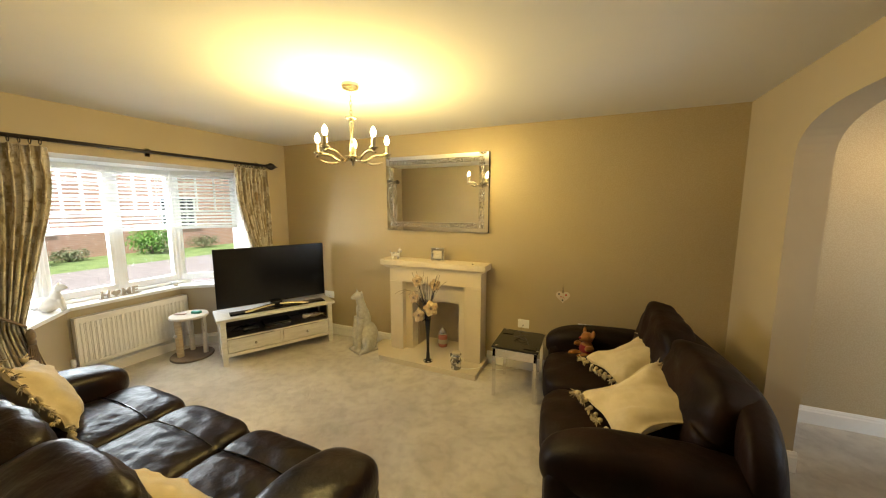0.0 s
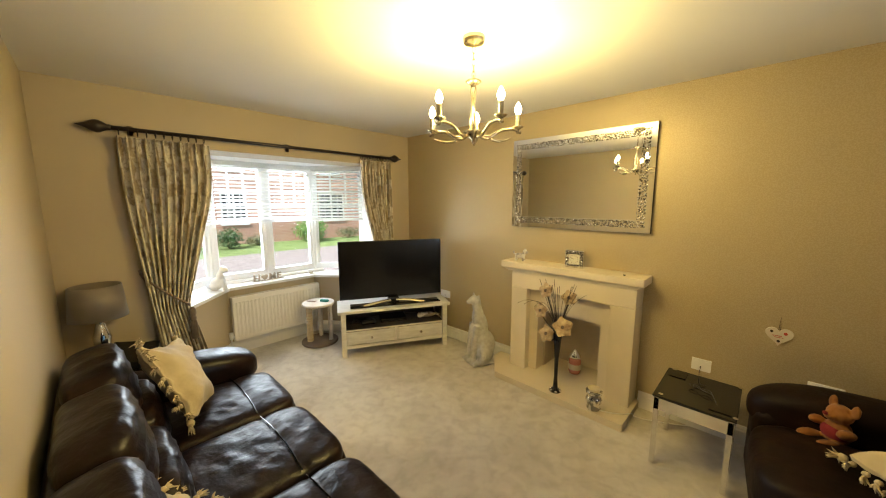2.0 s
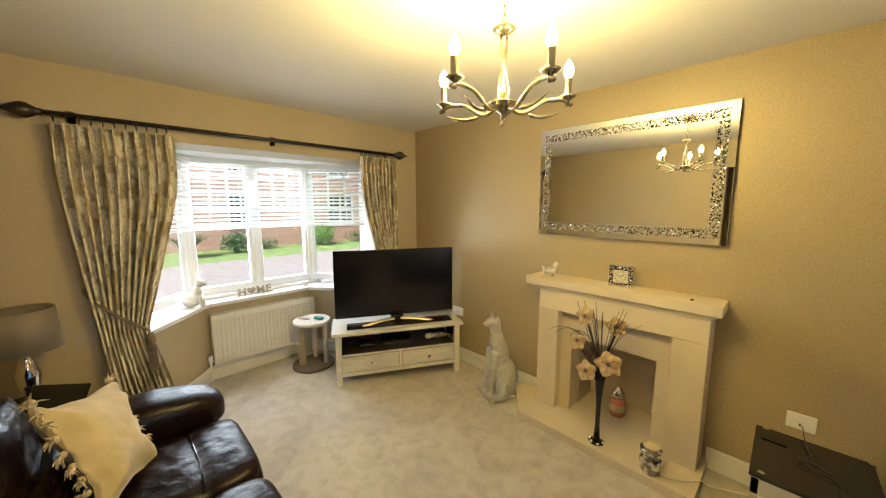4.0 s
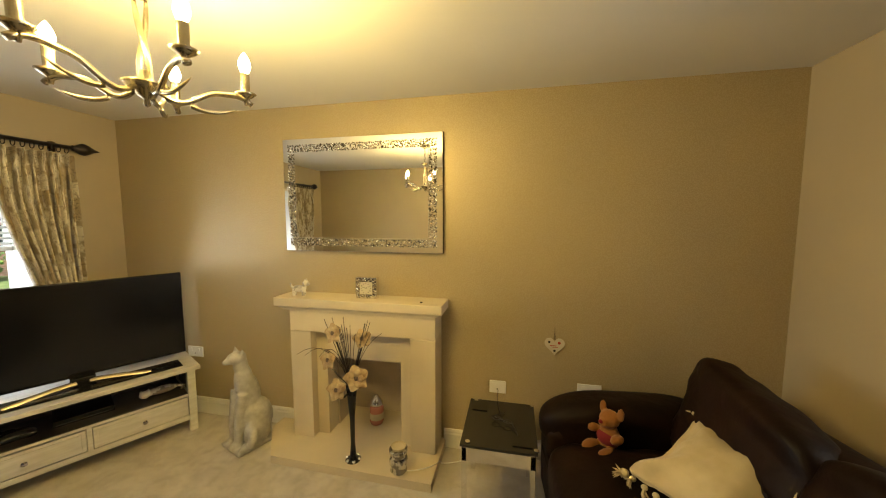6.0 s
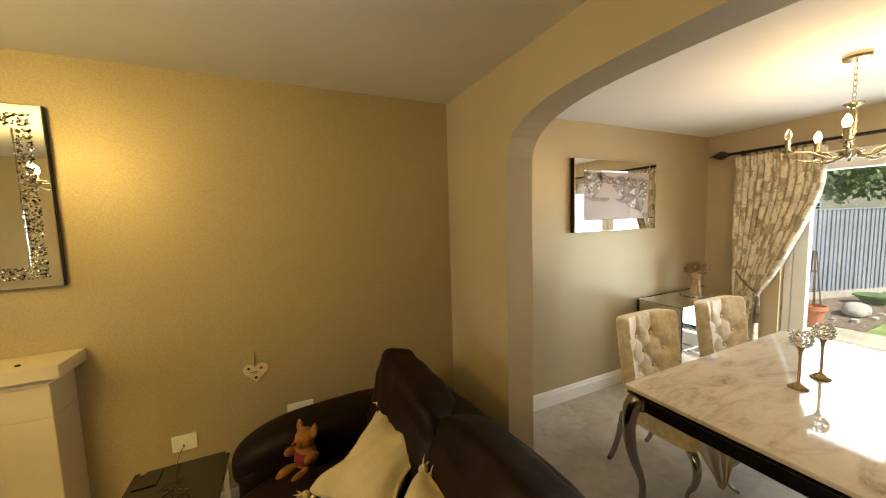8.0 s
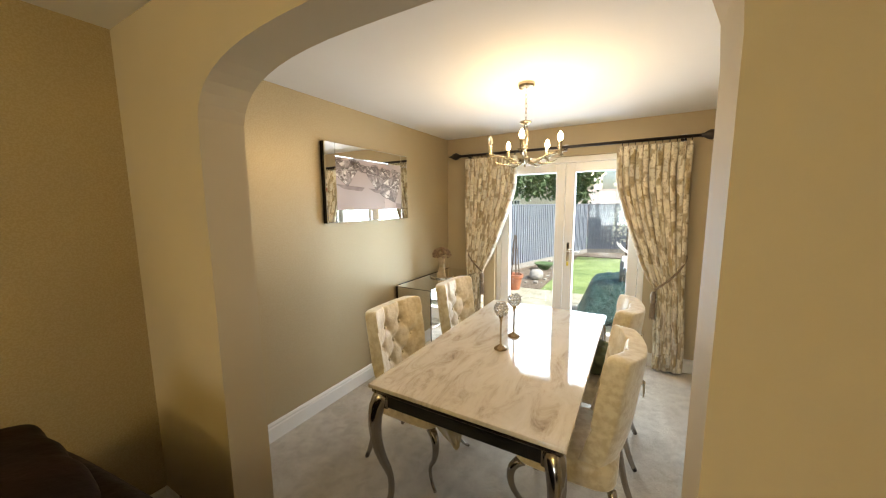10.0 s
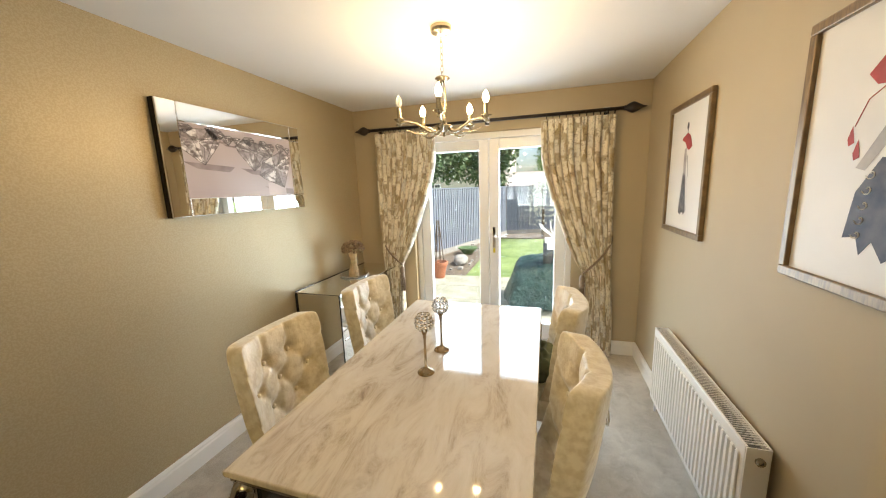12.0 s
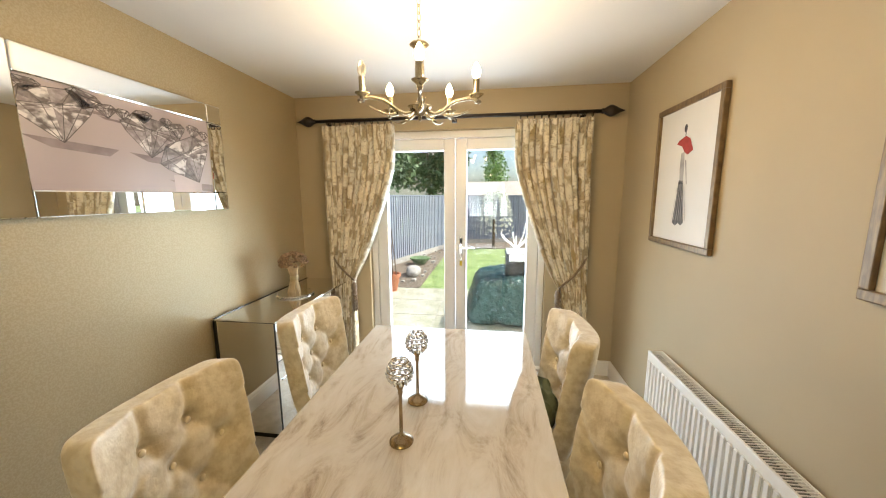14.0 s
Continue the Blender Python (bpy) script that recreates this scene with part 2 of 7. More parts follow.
CHROME = surf("chrome", (0.82, 0.81, 0.80), (0.78, 0.77, 0.76), rough=0.08, metal=1, scale=3)
STEEL = surf("polished_steel", (0.42, 0.38, 0.34), (0.36, 0.33, 0.30), rough=0.14, metal=1, scale=3)
BRASS = surf("satin_brass", (0.52, 0.46, 0.34), (0.42, 0.37, 0.27), rough=0.26, metal=1, scale=12)
BLACK = surf("black_gloss", (0.012, 0.012, 0.013), (0.009, 0.009, 0.01), rough=0.08, scale=3)
SCREEN = surf("screen_black", (0.006, 0.006, 0.007), (0.005, 0.005, 0.006), rough=0.18, scale=3)
DARK = surf("dark_bronze", (0.035, 0.027, 0.022), (0.05, 0.04, 0.033), rough=0.35, metal=0.6, scale=20)
MIRROR = surf("mirror", (0.86, 0.87, 0.86), (0.85, 0.86, 0.85), rough=0.01, metal=1, scale=2)
GREYWOOD = surf("whitewashed_wood", (0.64, 0.62, 0.58), (0.54, 0.515, 0.47), rough=0.42, scale=7, stretch=(1, 6, 6), bump=0.2, bscale=40)

# ---- mesh helpers ----


def rot(rx=0, ry=0, rz=0):
    return Euler([radians(a) for a in (rx, ry, rz)]).to_matrix().to_4x4()


def box(bm, x0, x1, y0, y1, z0, z1, bevel=0.0, seg=2, m=None):
    r = bmesh.ops.create_cube(bm, size=1)
    vs = r["verts"]
    for v in vs:
        v.co = Vector(((x0 + x1) / 2 + v.co.x * (x1 - x0), (y0 + y1) / 2 + v.co.y * (y1 - y0), (z0 + z1) / 2 + v.co.z * (z1 - z0)))
    if bevel:
        es = list({e for v in vs for e in v.link_edges})
        out = bmesh.ops.bevel(bm, geom=es, offset=bevel, segments=seg, affect="EDGES", profile=0.5)
        vs = list({v for f in out["faces"] for v in f.verts} | {v for v in vs if v.is_valid})
    if m is not None:
        bmesh.ops.transform(bm, matrix=m, verts=vs)
    return vs


def boxes(*rows, bevel=0.0):
    bm = bmesh.new()
    for r in rows:
        box(bm, *r, bevel=bevel)
    return bm


def lathe(bm, prof, n=24, m=None):
    """prof: rows of (radius, z) from the bottom up."""
    vs = []
    for r, z in prof:
        if r <= 1e-5:
            vs.append([bm.verts.new((0, 0, z))])
        else:
            vs.append([bm.verts.new((r * math.cos(2 * math.pi * i / n), r * math.sin(2 * math.pi * i / n), z)) for i in range(n)])
    for a, b in zip(vs, vs[1:]):
        for i in range(n):
            j = (i + 1) % n
            q = [a[i % len(a)], a[j % len(a)], b[j % len(b)], b[i % len(b)]]
            q = [v for k, v in enumerate(q) if v not in q[:k]]
            if len(q) > 2:
                bm.faces.new(q)
    for ring, flip in ((vs[0], True), (vs[-1], False)):
        if len(ring) > 2:
            bm.faces.new(ring[::-1] if flip else ring)
    if m is not None:
        bmesh.ops.transform(bm, matrix=m, verts=[v for ring in vs for v in ring])
    return bm


def tube(bm, pts, rad, n=8, flat=1.0):
    """A round rod through pts; rad is one radius or one for each point."""
    pts = [Vector(p) for p in pts]
    rads = rad if isinstance(rad, (list, tuple)) else [rad] * len(pts)
    rings, side = [], None
    for i, p in enumerate(pts):
        d = (pts[min(i + 1, len(pts) - 1)] - pts[max(i - 1, 0)]).normalized()
        if side is None:
            side = d.orthogonal().normalized()
        side = (side - d * side.dot(d)).normalized()
        up = d.cross(side)
        rings.append([bm.verts.new(p + (side * math.cos(2 * math.pi * k / n) + up * math.sin(2 * math.pi * k / n) * flat) * rads[i]) for k in range(n)])
    for a, b in zip(rings, rings[1:]):
        for k in range(n):
            bm.faces.new((a[k], a[(k + 1) % n], b[(k + 1) % n], b[k]))
    bm.faces.new(rings[0][::-1]), bm.faces.new(rings[-1])
    return bm


def bez(p0, p1, p2, p3, n=10):
    p0, p1, p2, p3 = (Vector(p) for p in (p0, p1, p2, p3))
    return [p0 * (1 - t) ** 3 + p1 * 3 * t * (1 - t) ** 2 + p2 * 3 * t * t * (1 - t) + p3 * t ** 3 for t in (i / n for i in range(n + 1))]


def puff(bm, size, at=(0, 0, 0), e=5.0, n=10, m=None, bend=None):
    """A stuffed block: a cube grid drawn to a rounded shape; bend(x, y, z) in -1..1 may shift each point (metres)."""
    tmp = bmesh.new()
    bmesh.ops.create_cube(tmp, size=2)
    bmesh.ops.subdivide_edges(tmp, edges=tmp.edges[:], cuts=n, use_grid_fill=True)
    for v in tmp.verts:
        p = v.co
        r = (abs(p.x) ** e + abs(p.y) ** e + abs(p.z) ** e) ** (-1 / e)
        q = Vector((p.x * r, p.y * r, p.z * r))
        w = Vector((q.x * size[0] / 2, q.y * size[1] / 2, q.z * size[2] / 2))
        if bend:
            w += Vector(bend(q.x, q.y, q.z))
        v.co = w
    mat = Matrix.Translation(at) @ (m if m is not None else Matrix())
    bmesh.ops.transform(tmp, matrix=mat, verts=tmp.verts[:])
    me = bpy.data.meshes.new("t")
    tmp.to_mesh(me)
    tmp.free()
    bm.from_mesh(me)
    bpy.data.meshes.remove(me)
    return bm


def mesh_of(name, bm, material, smooth=False):
    me = bpy.data.meshes.new(name)
    bmesh.ops.recalc_face_normals(bm, faces=bm.faces[:])
    bm.to_mesh(me)
    bm.free()
    me.materials.append(material)
    if smooth:
        me.shade_smooth()
    return me


def part(name, bm, material, parent, label="", smooth=False, m=None):
    ob = new(name, mesh_of(name, bm, material, smooth))
    ob.parent = parent
    if m is not None:
        ob.matrix_basis = m
    return tagged(ob, label=label)


def thing(name, label, category, m=None, group=""):
    ob = new(name)
    ob.empty_display_size = 0.1
    if m is not None:
        ob.matrix_basis = m
    return tagged(ob, label, category, group)


def solo(name, bm, material, label, category="", m=None, smooth=False, group="", kind=""):
    ob = new(name, mesh_of(name, bm, material, smooth))
    if m is not None:
        ob.matrix_basis = m
    return tagged(ob, label, category, group, kind)


def struct(name, bm, material, label, smooth=False):
    return solo(name, bm, material, label, kind="structure", smooth=smooth)


def prism(bm, pts, axis, a, b):
    """pts in the plane across the axis, pushed out from a to b."""
    def at(p, w):
        return {"x": (w, p[0], p[1]), "y": (p[0], w, p[1]), "z": (p[0], p[1], w)}[axis]
    lo, hi = [bm.verts.new(at(p, a)) for p in pts], [bm.verts.new(at(p, b)) for p in pts]
    bm.faces.new(lo), bm.faces.new(hi[::-1])
    for i in range(len(pts)):
        j = (i + 1) % len(pts)
        bm.faces.new((lo[i], hi[i], hi[j], lo[j]))
    return bm


# ---- structure ----
WX, EX, NY, SY, DSY, H = -3.53, 4.32, 3.40, 0.33, 0.64, 2.40
AX0, AX1, AY0, AY1 = 1.20, 1.37, 1.175, 2.72
DX0, DX1, DY0, DY1, DTOP = 4.32, 4.60, 1.215, 2.765, 2.10
FX0, FX1, FZ = -1.60, -1.055, 0.63

struct("floor", boxes((-4.5, 4.60, -1.6, 3.75, -0.12, 0.0)), CARPET, "cream beige deep pile carpet with faint vacuum marks")
struct("ceiling", boxes((-4.5, 4.7, -1.6, 3.75, H, H + 0.12)), CEIL, "smooth matt white ceiling")
struct("wall_north", boxes((WX - 0.41, FX0, NY, NY + 0.3, 0, H), (FX1, EX + 0.28, NY, NY + 0.3, 0, H), (FX0, FX1, NY, NY + 0.3, FZ, H),
                           (FX0, FX1, NY + 0.26, NY + 0.3, 0.0, FZ)), PAPER, "beige gold textured wallpaper with a fine metallic relief")

# west wall round the bay
BY0, BY1, BHEAD = 0.93, 2.90, 2.03
struct("wall_west", boxes((WX - 0.38, WX, SY - 0.1, BY0, 0, H), (WX - 0.38, WX, BY1, NY, 0, H), (WX - 0.38, WX, BY0, BY1, BHEAD, H)), PAINT,
       "beige painted wall round a bay window")
BI = [(WX, BY0), (-4.16, 1.45), (-4.16, 2.39), (WX, BY1)]
BO = [(WX - 0.38, BY0 - 0.12), (-4.44, 1.33), (-4.44, 2.51), (WX - 0.38, BY1 + 0.12)]
SILL = 0.72
bm = bmesh.new()
for i in range(3):
    prism(bm, [BI[i], BI[i + 1], BO[i + 1], BO[i]], "z", 0, SILL - 0.03)
struct("wall_bay", bm, PAINT, "beige painted low wall under the bay window")
bm = bmesh.new()
prism(bm, [(WX - 0.382, BY0 - 0.14), (-4.45, 1.30), (-4.45, 2.54), (WX - 0.382, BY1 + 0.14)], "z", BHEAD, BHEAD + 0.2)
struct("ceiling_bay", bm, CEIL, "white painted soffit of the bay window")
bm = bmesh.new()
prism(bm, [(WX + 0.02, BY0 + 0.0), (-4.13, 1.47), (-4.13, 2.37), (WX + 0.02, BY1), (WX - 0.38, BY1 + 0.1), (-4.42, 2.52), (-4.42, 1.32), (WX - 0.38, BY0 - 0.1)], "z", SILL - 0.03, SILL)
struct("window_sill", bm, GLOSS, "white gloss painted deep window sill")

# arch wall
ZS, ZR = 1.85, 0.30
ym, hw = (AY0 + AY1) / 2, (AY1 - AY0) / 2
curve = []
for i in range(25):
    u = math.cos(math.pi * i / 24)
    u = math.copysign(abs(u) ** 0.8, u)
    curve.append((ym + hw * u, ZS + ZR * max(0.0, 1 - abs(u) ** 3) ** (1 / 3)))
bm = bmesh.new()
prism(bm, [(NY, 0), (NY, H), (SY - 0.1, H), (SY - 0.1, 0), (AY0, 0)] + curve[::-1] + [(AY1, 0)], "x", AX0, AX1)
struct("wall_arch", bm, PAINT, "beige painted wall with a rounded arch opening")

struct("wall_south_living", boxes((WX - 0.38, -1.15, SY - 0.12, SY, 0, H), (1.0, AX0, SY - 0.12, SY, 0, H), (-1.15, 1.0, SY - 0.12, SY, 2.06, H)), PAINT,
       "beige painted wall with a doorway")
struct("wall_hall", boxes((-1.4, 1.5, -1.4, -1.3, 0, H), (-1.4, -1.3, -1.3, SY - 0.12, 0, H), (1.5, 1.6, -1.3, SY - 0.12, 0, H)), PAINT, "plain beige hall wall behind the doorway")
struct("wall_south_dining", boxes((AX1, EX + 0.28, DSY - 0.12, DSY, 0, H)), PAINT, "smooth beige painted wall")
struct("wall_east", boxes((EX, EX + 0.28, DSY, DY0, 0, H), (EX, EX + 0.28, DY1, NY, 0, H), (EX, EX + 0.28, DY0, DY1, DTOP, H)), PAINT, "beige painted wall round the garden doors")


def skirting(name, p, q, out):
    """A moulded skirting board along p-q; out points into the room."""
    p, q, out = Vector((*p, 0)), Vector((*q, 0)), Vector((*out, 0)).normalized()
    prof = [(0, 0), (0.018, 0), (0.018, 0.095), (0.013, 0.105), (0.013, 0.115), (0.006, 0.13), (0, 0.13)]
    bm = bmesh.new()
    lo = [bm.verts.new(p + out * a + Vector((0, 0, b))) for a, b in prof]
    hi = [bm.verts.new(q + out * a + Vector((0, 0, b))) for a, b in prof]
    bm.faces.new(lo), bm.faces.new(hi[::-1])
    for i in range(len(prof)):
        j = (i + 1) % len(prof)
        bm.faces.new((lo[i], hi[i], hi[j], lo[j]))
    struct(name, bm, GLOSS, "white gloss moulded skirting board")


for p, q, o in (((WX, NY), (-1.86, NY), (0, -1)), ((-0.78, NY), (AX0, NY), (0, -1)), ((AX1, NY), (EX, NY), (0, -1)), ((EX, DSY), (EX, DY0 - 0.0), (-1, 0)), ((EX, DY1), (EX, NY), (-1, 0)),
                ((AX1, DSY), (EX, DSY), (0, 1)), ((WX, SY), (WX, BY0), (1, 0)), ((WX, BY1), (WX, NY), (1, 0)), ((WX, SY), (-1.15, SY), (0, 1)),
                (BI[0], BI[1], (0.72, 0.69)), (BI[1], BI[2], (1, 0)), (BI[2], BI[3], (0.72, -0.69)),
                ((AX0, AY1), (AX0, NY), (-1, 0)), ((AX1, AY1), (AX1, NY), (1, 0)), ((AX0 - 0.018, AY1), (AX1 + 0.018, AY1), (0, -1)), ((AX0, SY), (AX0, AY0), (-1, 0)), ((AX1, DSY), (AX1, AY0), (1, 0)),
                ((AX0 - 0.018, AY0), (AX1 + 0.018, AY0), (0, 1))):
    skirting("baseboard", p, q, o)

# ---- outdoors ----
GRASS = surf("grass", (0.14, 0.21, 0.06), (0.24, 0.32, 0.11), rough=0.9, scale=2.5, detail=8, bump=0.8, bscale=60, bdist=0.03)
SOIL = surf("soil", (0.10, 0.075, 0.055), (0.20, 0.16, 0.12), rough=0.95, scale=12, bump=1.0, bscale=30, bdist=0.04)
SLABS = surf("pale_patio_stone", (0.38, 0.36, 0.30), (0.27, 0.27, 0.20), rough=0.85, scale=4, bump=0.3, bscale=40)
TARMAC = surf("pale_block_road", (0.30, 0.26, 0.25), (0.24, 0.21, 0.20), rough=0.9, scale=5, bump=0.4, bscale=80)
FENCE = surf("blue_grey_fence_paint", (0.17, 0.195, 0.25), (0.21, 0.235, 0.29), rough=0.75, scale=3, stretch=(6, 6, 1), bump=0.3, bscale=50)
POSTC = surf("grey_concrete", (0.36, 0.34, 0.31), (0.28, 0.27, 0.25), rough=0.9, scale=10, bump=0.3)
TERRA = surf("terracotta", (0.42, 0.16, 0.08), (0.34, 0.13, 0.07), rough=0.8, scale=12, bump=0.2)
TARP = surf("dark_green_tarpaulin", (0.018, 0.05, 0.048), (0.04, 0.09, 0.082), rough=0.12, rough2=0.3, scale=6, bump=1.0, bscale=11, bdist=0.10)
ROOFM = surf("roof_tile", (0.20, 0.10, 0.07), (0.14, 0.075, 0.055), rough=0.85, scale=14, bump=0.4, bscale=30)
RENDER_W = surf("pale_render", (0.66, 0.60, 0.52), (0.58, 0.52, 0.45), rough=0.85, scale=2)
BARK = surf("bark", (0.09, 0.065, 0.045), (0.14, 0.10, 0.07), rough=0.9, scale=12, bump=0.7, bscale=30)
LEAF = surf("leaf_dark", (0.045, 0.095, 0.03), (0.10, 0.17, 0.06), rough=0.55, scale=3)
LEAF2 = surf("leaf_bright", (0.10, 0.22, 0.03), (0.16, 0.30, 0.06), rough=0.55, scale=3)
LEAF3 = surf("leaf_olive", (0.11, 0.13, 0.06), (0.19, 0.19, 0.09), rough=0.6, scale=4)
WINDARK = surf("far_window_glass", (0.05, 0.055, 0.06), (0.03, 0.035, 0.04), rough=0.08, scale=2)


def brick_mat():
    m, nt, p = nodes_of("orange_brick")
    n, l = nt.nodes, nt.links
    co, mp, b = n.new("ShaderNodeTexCoord"), n.new("ShaderNodeMapping"), n.new("ShaderNodeTexBrick")
    mp.inputs["Rotation"].default_value = (radians(90), 0, radians(90))
    sx, cx = n.new("ShaderNodeSeparateXYZ"), n.new("ShaderNodeCombineXYZ")
    l.new(co.outputs["Object"], sx.inputs[0])
    ad = n.new("ShaderNodeMath")
    l.new(sx.outputs[0], ad.inputs[0]), l.new(sx.outputs[1], ad.inputs[1])
    l.new(ad.outputs[0], cx.inputs[0]), l.new(sx.outputs[2], cx.inputs[1])
    l.new(cx.outputs[0], b.inputs["Vector"])
    b.inputs["Color1"].default_value, b.inputs["Color2"].default_value, b.inputs["Mortar"].default_value = (0.50, 0.27, 0.19, 1), (0.43, 0.22, 0.15, 1), (0.50, 0.44, 0.38, 1)
    b.inputs["Scale"].default_value, b.inputs["Brick Width"].default_value, b.inputs["Row Height"].default_value, b.inputs["Mortar Size"].default_value = 1, 0.225, 0.075, 0.006
    l.new(b.outputs[0], p.inputs["Base Color"])
    p.inputs["Roughness"].default_value = 0.85
    return m


BRICK = brick_mat()
struct("ground", boxes((-80, -4.75, -80, 80, -0.6, -0.42), (-4.75, 4.9, -80, -2, -0.6, -0.3), (-4.75, 4.9, 4.2, 80, -0.6, -0.3), (4.9, 80, -80, 80, -0.6, -0.18)), GRASS, "bright green mown lawn reaching far out")
struct("road", boxes((-14.2, -6.2, -60, 60, -0.5, -0.36)), TARMAC, "pale pinkish block paved road")
struct("path_front", boxes((-6.2, -4.45, -10, 14, -0.5, -0.33)), TARMAC, "pale paved strip before the house front")
patio = struct("patio_base", boxes((4.62, 7.55, -3, 4.8, -0.4, -0.172)), POSTC, "bed of the garden patio")
struct("soil_bed", boxes((7.55, 13.6, 3.0, 4.9, -0.4, -0.165), (12.7, 15.4, -3, 3.2, -0.4, -0.160), bevel=0.0), SOIL, "brown stony soil bed along the fence")


def leaves(bm, centre, radii, count, size, seed, droop=0.3):
    """Many small bent leaves through an uneven clump."""
    rnd = random.Random(seed)
    cx, cy, cz = centre
    for _ in range(count):
        d = Vector((rnd.gauss(0, 1), rnd.gauss(0, 1), rnd.gauss(0, 1))).normalized()
        bulge = 0.78 + 0.35 * noise.noise(d * 2.3 + Vector((seed, 0, 0)))
        k = (rnd.random() ** 0.45) * bulge
        p = Vector((cx + d.x * radii[0] * k, cy + d.y * radii[1] * k, cz + d.z * radii[2] * k))
        a = Vector((rnd.uniform(-1, 1), rnd.uniform(-1, 1), rnd.uniform(-1, 0.6) - droop)).normalized() * size * rnd.uniform(0.7, 1.4)
        s = a.cross(Vector((rnd.uniform(-1, 1), rnd.uniform(-1, 1), rnd.uniform(-1, 1)))).normalized() * size * 0.32
        v = [bm.verts.new(q) for q in (p, p + a * 0.5 + s, p + a, p + a * 0.5 - s)]
        bm.faces.new(v)


def tree(name, label, x, y, z, trunk_h, clumps, mat, seed, leaf=0.14, n=900):
    t = thing(name, label, "tree", pose(x, y, z))
    bm = bmesh.new()
    rnd = random.Random(seed)
    tube(bm, [(0, 0, 0), (0.05, 0, trunk_h * 0.5), (0, 0.05, trunk_h)], [0.16, 0.12, 0.09], 8)
    for (cx, cy, cz), r in clumps:
        tube(bm, bez((0, 0, trunk_h * 0.7), (0, 0, trunk_h), (cx * 0.5, cy * 0.5, cz - 0.3), (cx, cy, cz), 5), [0.07, 0.06, 0.05, 0.04, 0.03, 0.02], 6)
    part("trunk", bm, BARK, t)
    bm = bmesh.new()
    for k, ((cx, cy, cz), r) in enumerate(clumps):
        leaves(bm, (cx, cy, cz), r, n, leaf, seed * 7 + k)
    part("crown", bm, mat, t)
    return t


def shrub(name, label, x, y, z, r, mat, seed, n=700, leaf=0.09, spiky=False):
    t = thing(name, label, "shrub", pose(x, y, z))
    bm = bmesh.new()
    rnd = random.Random(seed)
    if spiky:
        for i in range(90):
            a, l_ = rnd.uniform(0, 6.28), rnd.uniform(0.6, 1.0)
            d = Vector((math.cos(a), math.sin(a), 0))
            s = Vector((-d.y, d.x, 0)) * 0.025
            q = [Vector((0, 0, 0)) + d * r[0] * l_ * u + Vector((0, 0, r[2] * 1.4 * (u * (1.7 - u)) * rnd.uniform(0.9, 1.1))) for u in (0, 0.35, 0.7, 1)]
            for p0, p1, w0, w1 in ((q[0], q[1], 1, 1), (q[1], q[2], 1, 0.7), (q[2], q[3], 0.7, 0.1)):
                bm.faces.new([bm.verts.new(c) for c in (p0 - s * w0, p0 + s * w0, p1 + s * w1, p1 - s * w1)])
    else:
        leaves(bm, (0, 0, r[2] * 0.85), r, n, leaf, seed)
    part("foliage", bm, mat, t)
    bm = bmesh.new()
    for i in range(5):
        a = i * 1.26
        tube(bm, [(0, 0, 0), (0.3 * r[0] * math.cos(a), 0.3 * r[1] * math.sin(a), r[2] * 0.7)], [0.02, 0.01], 5)
    part("stems", bm, BARK, t)
    return t


def far_house(name, label, m, w, d, h, wins, wall=BRICK, roof_h=2.6, tiles=None):
    """A house whose front faces +x in its own frame; wins: rows of (y, z, width, height)."""
    t = thing(name, label, "house", m)
    bm = bmesh.new()
    ys = sorted({-w / 2, w / 2} | {v for y, z, ww, hh in wins for v in (y - ww / 2, y + ww / 2)})
    for a, b in zip(ys, ys[1:]):
        holes = sorted((z, z + hh) for y, z, ww, hh in wins if y - ww / 2 - 1e-4 <= a and b <= y + ww / 2 + 1e-4)
        low = 0
        for z0, z1 in holes + [(h, h)]:
            if z0 > low:
                box(bm, -0.3, 0, a, b, low, z0)
            low = z1
    box(bm, -d, -0.3, -w / 2, -w / 2 + 0.3, 0, h), box(bm, -d, -0.3, w / 2 - 0.3, w / 2, 0, h)
    part("wall", bm, wall, t)
    bm = bmesh.new()
    prism(bm, [(-d - 0.3, h), (0.35, h), (-d / 2, h + roof_h)], "y", -w / 2 - 0.25, w / 2 + 0.25)
    part("roof", bm, tiles or ROOFM, t)
    for y, z, ww, hh in wins:
        fr = new("window")
        fr.parent = t
        fr.matrix_basis = pose(-0.1, y, z)
        bm = boxes((-0.04, 0.04, -ww / 2, ww / 2, 0, 0.08), (-0.04, 0.04, -ww / 2, ww / 2, hh - 0.08, hh), (-0.04, 0.04, -ww / 2, -ww / 2 + 0.08, 0.08, hh - 0.08),
                   (-0.04, 0.04, ww / 2 - 0.08, ww / 2, 0.08, hh - 0.08), (-0.045, 0.045, -0.04, 0.04, 0.08, hh - 0.08))
        for k in (1, 2, 3):
            box(bm, -0.02, 0.02, -ww / 2 + 0.08, ww / 2 - 0.08, hh * k / 4 - 0.015, hh * k / 4 + 0.015)
        for s in (-1, 1):
            box(bm, -0.021, 0.021, s * ww / 4 - 0.015, s * ww / 4 + 0.015, 0.08, hh - 0.08)
        part("frame", bm, UPVC, fr)
        part("pane", boxes((-0.012, -0.004, -ww / 2 + 0.02, ww / 2 - 0.02, 0.02, hh - 0.02)), WINDARK, fr)
        part("sill", boxes((-0.05, 0.16, -ww / 2 - 0.05, ww / 2 + 0.05, -0.07, 0.0)), UPVC, fr)
    return t


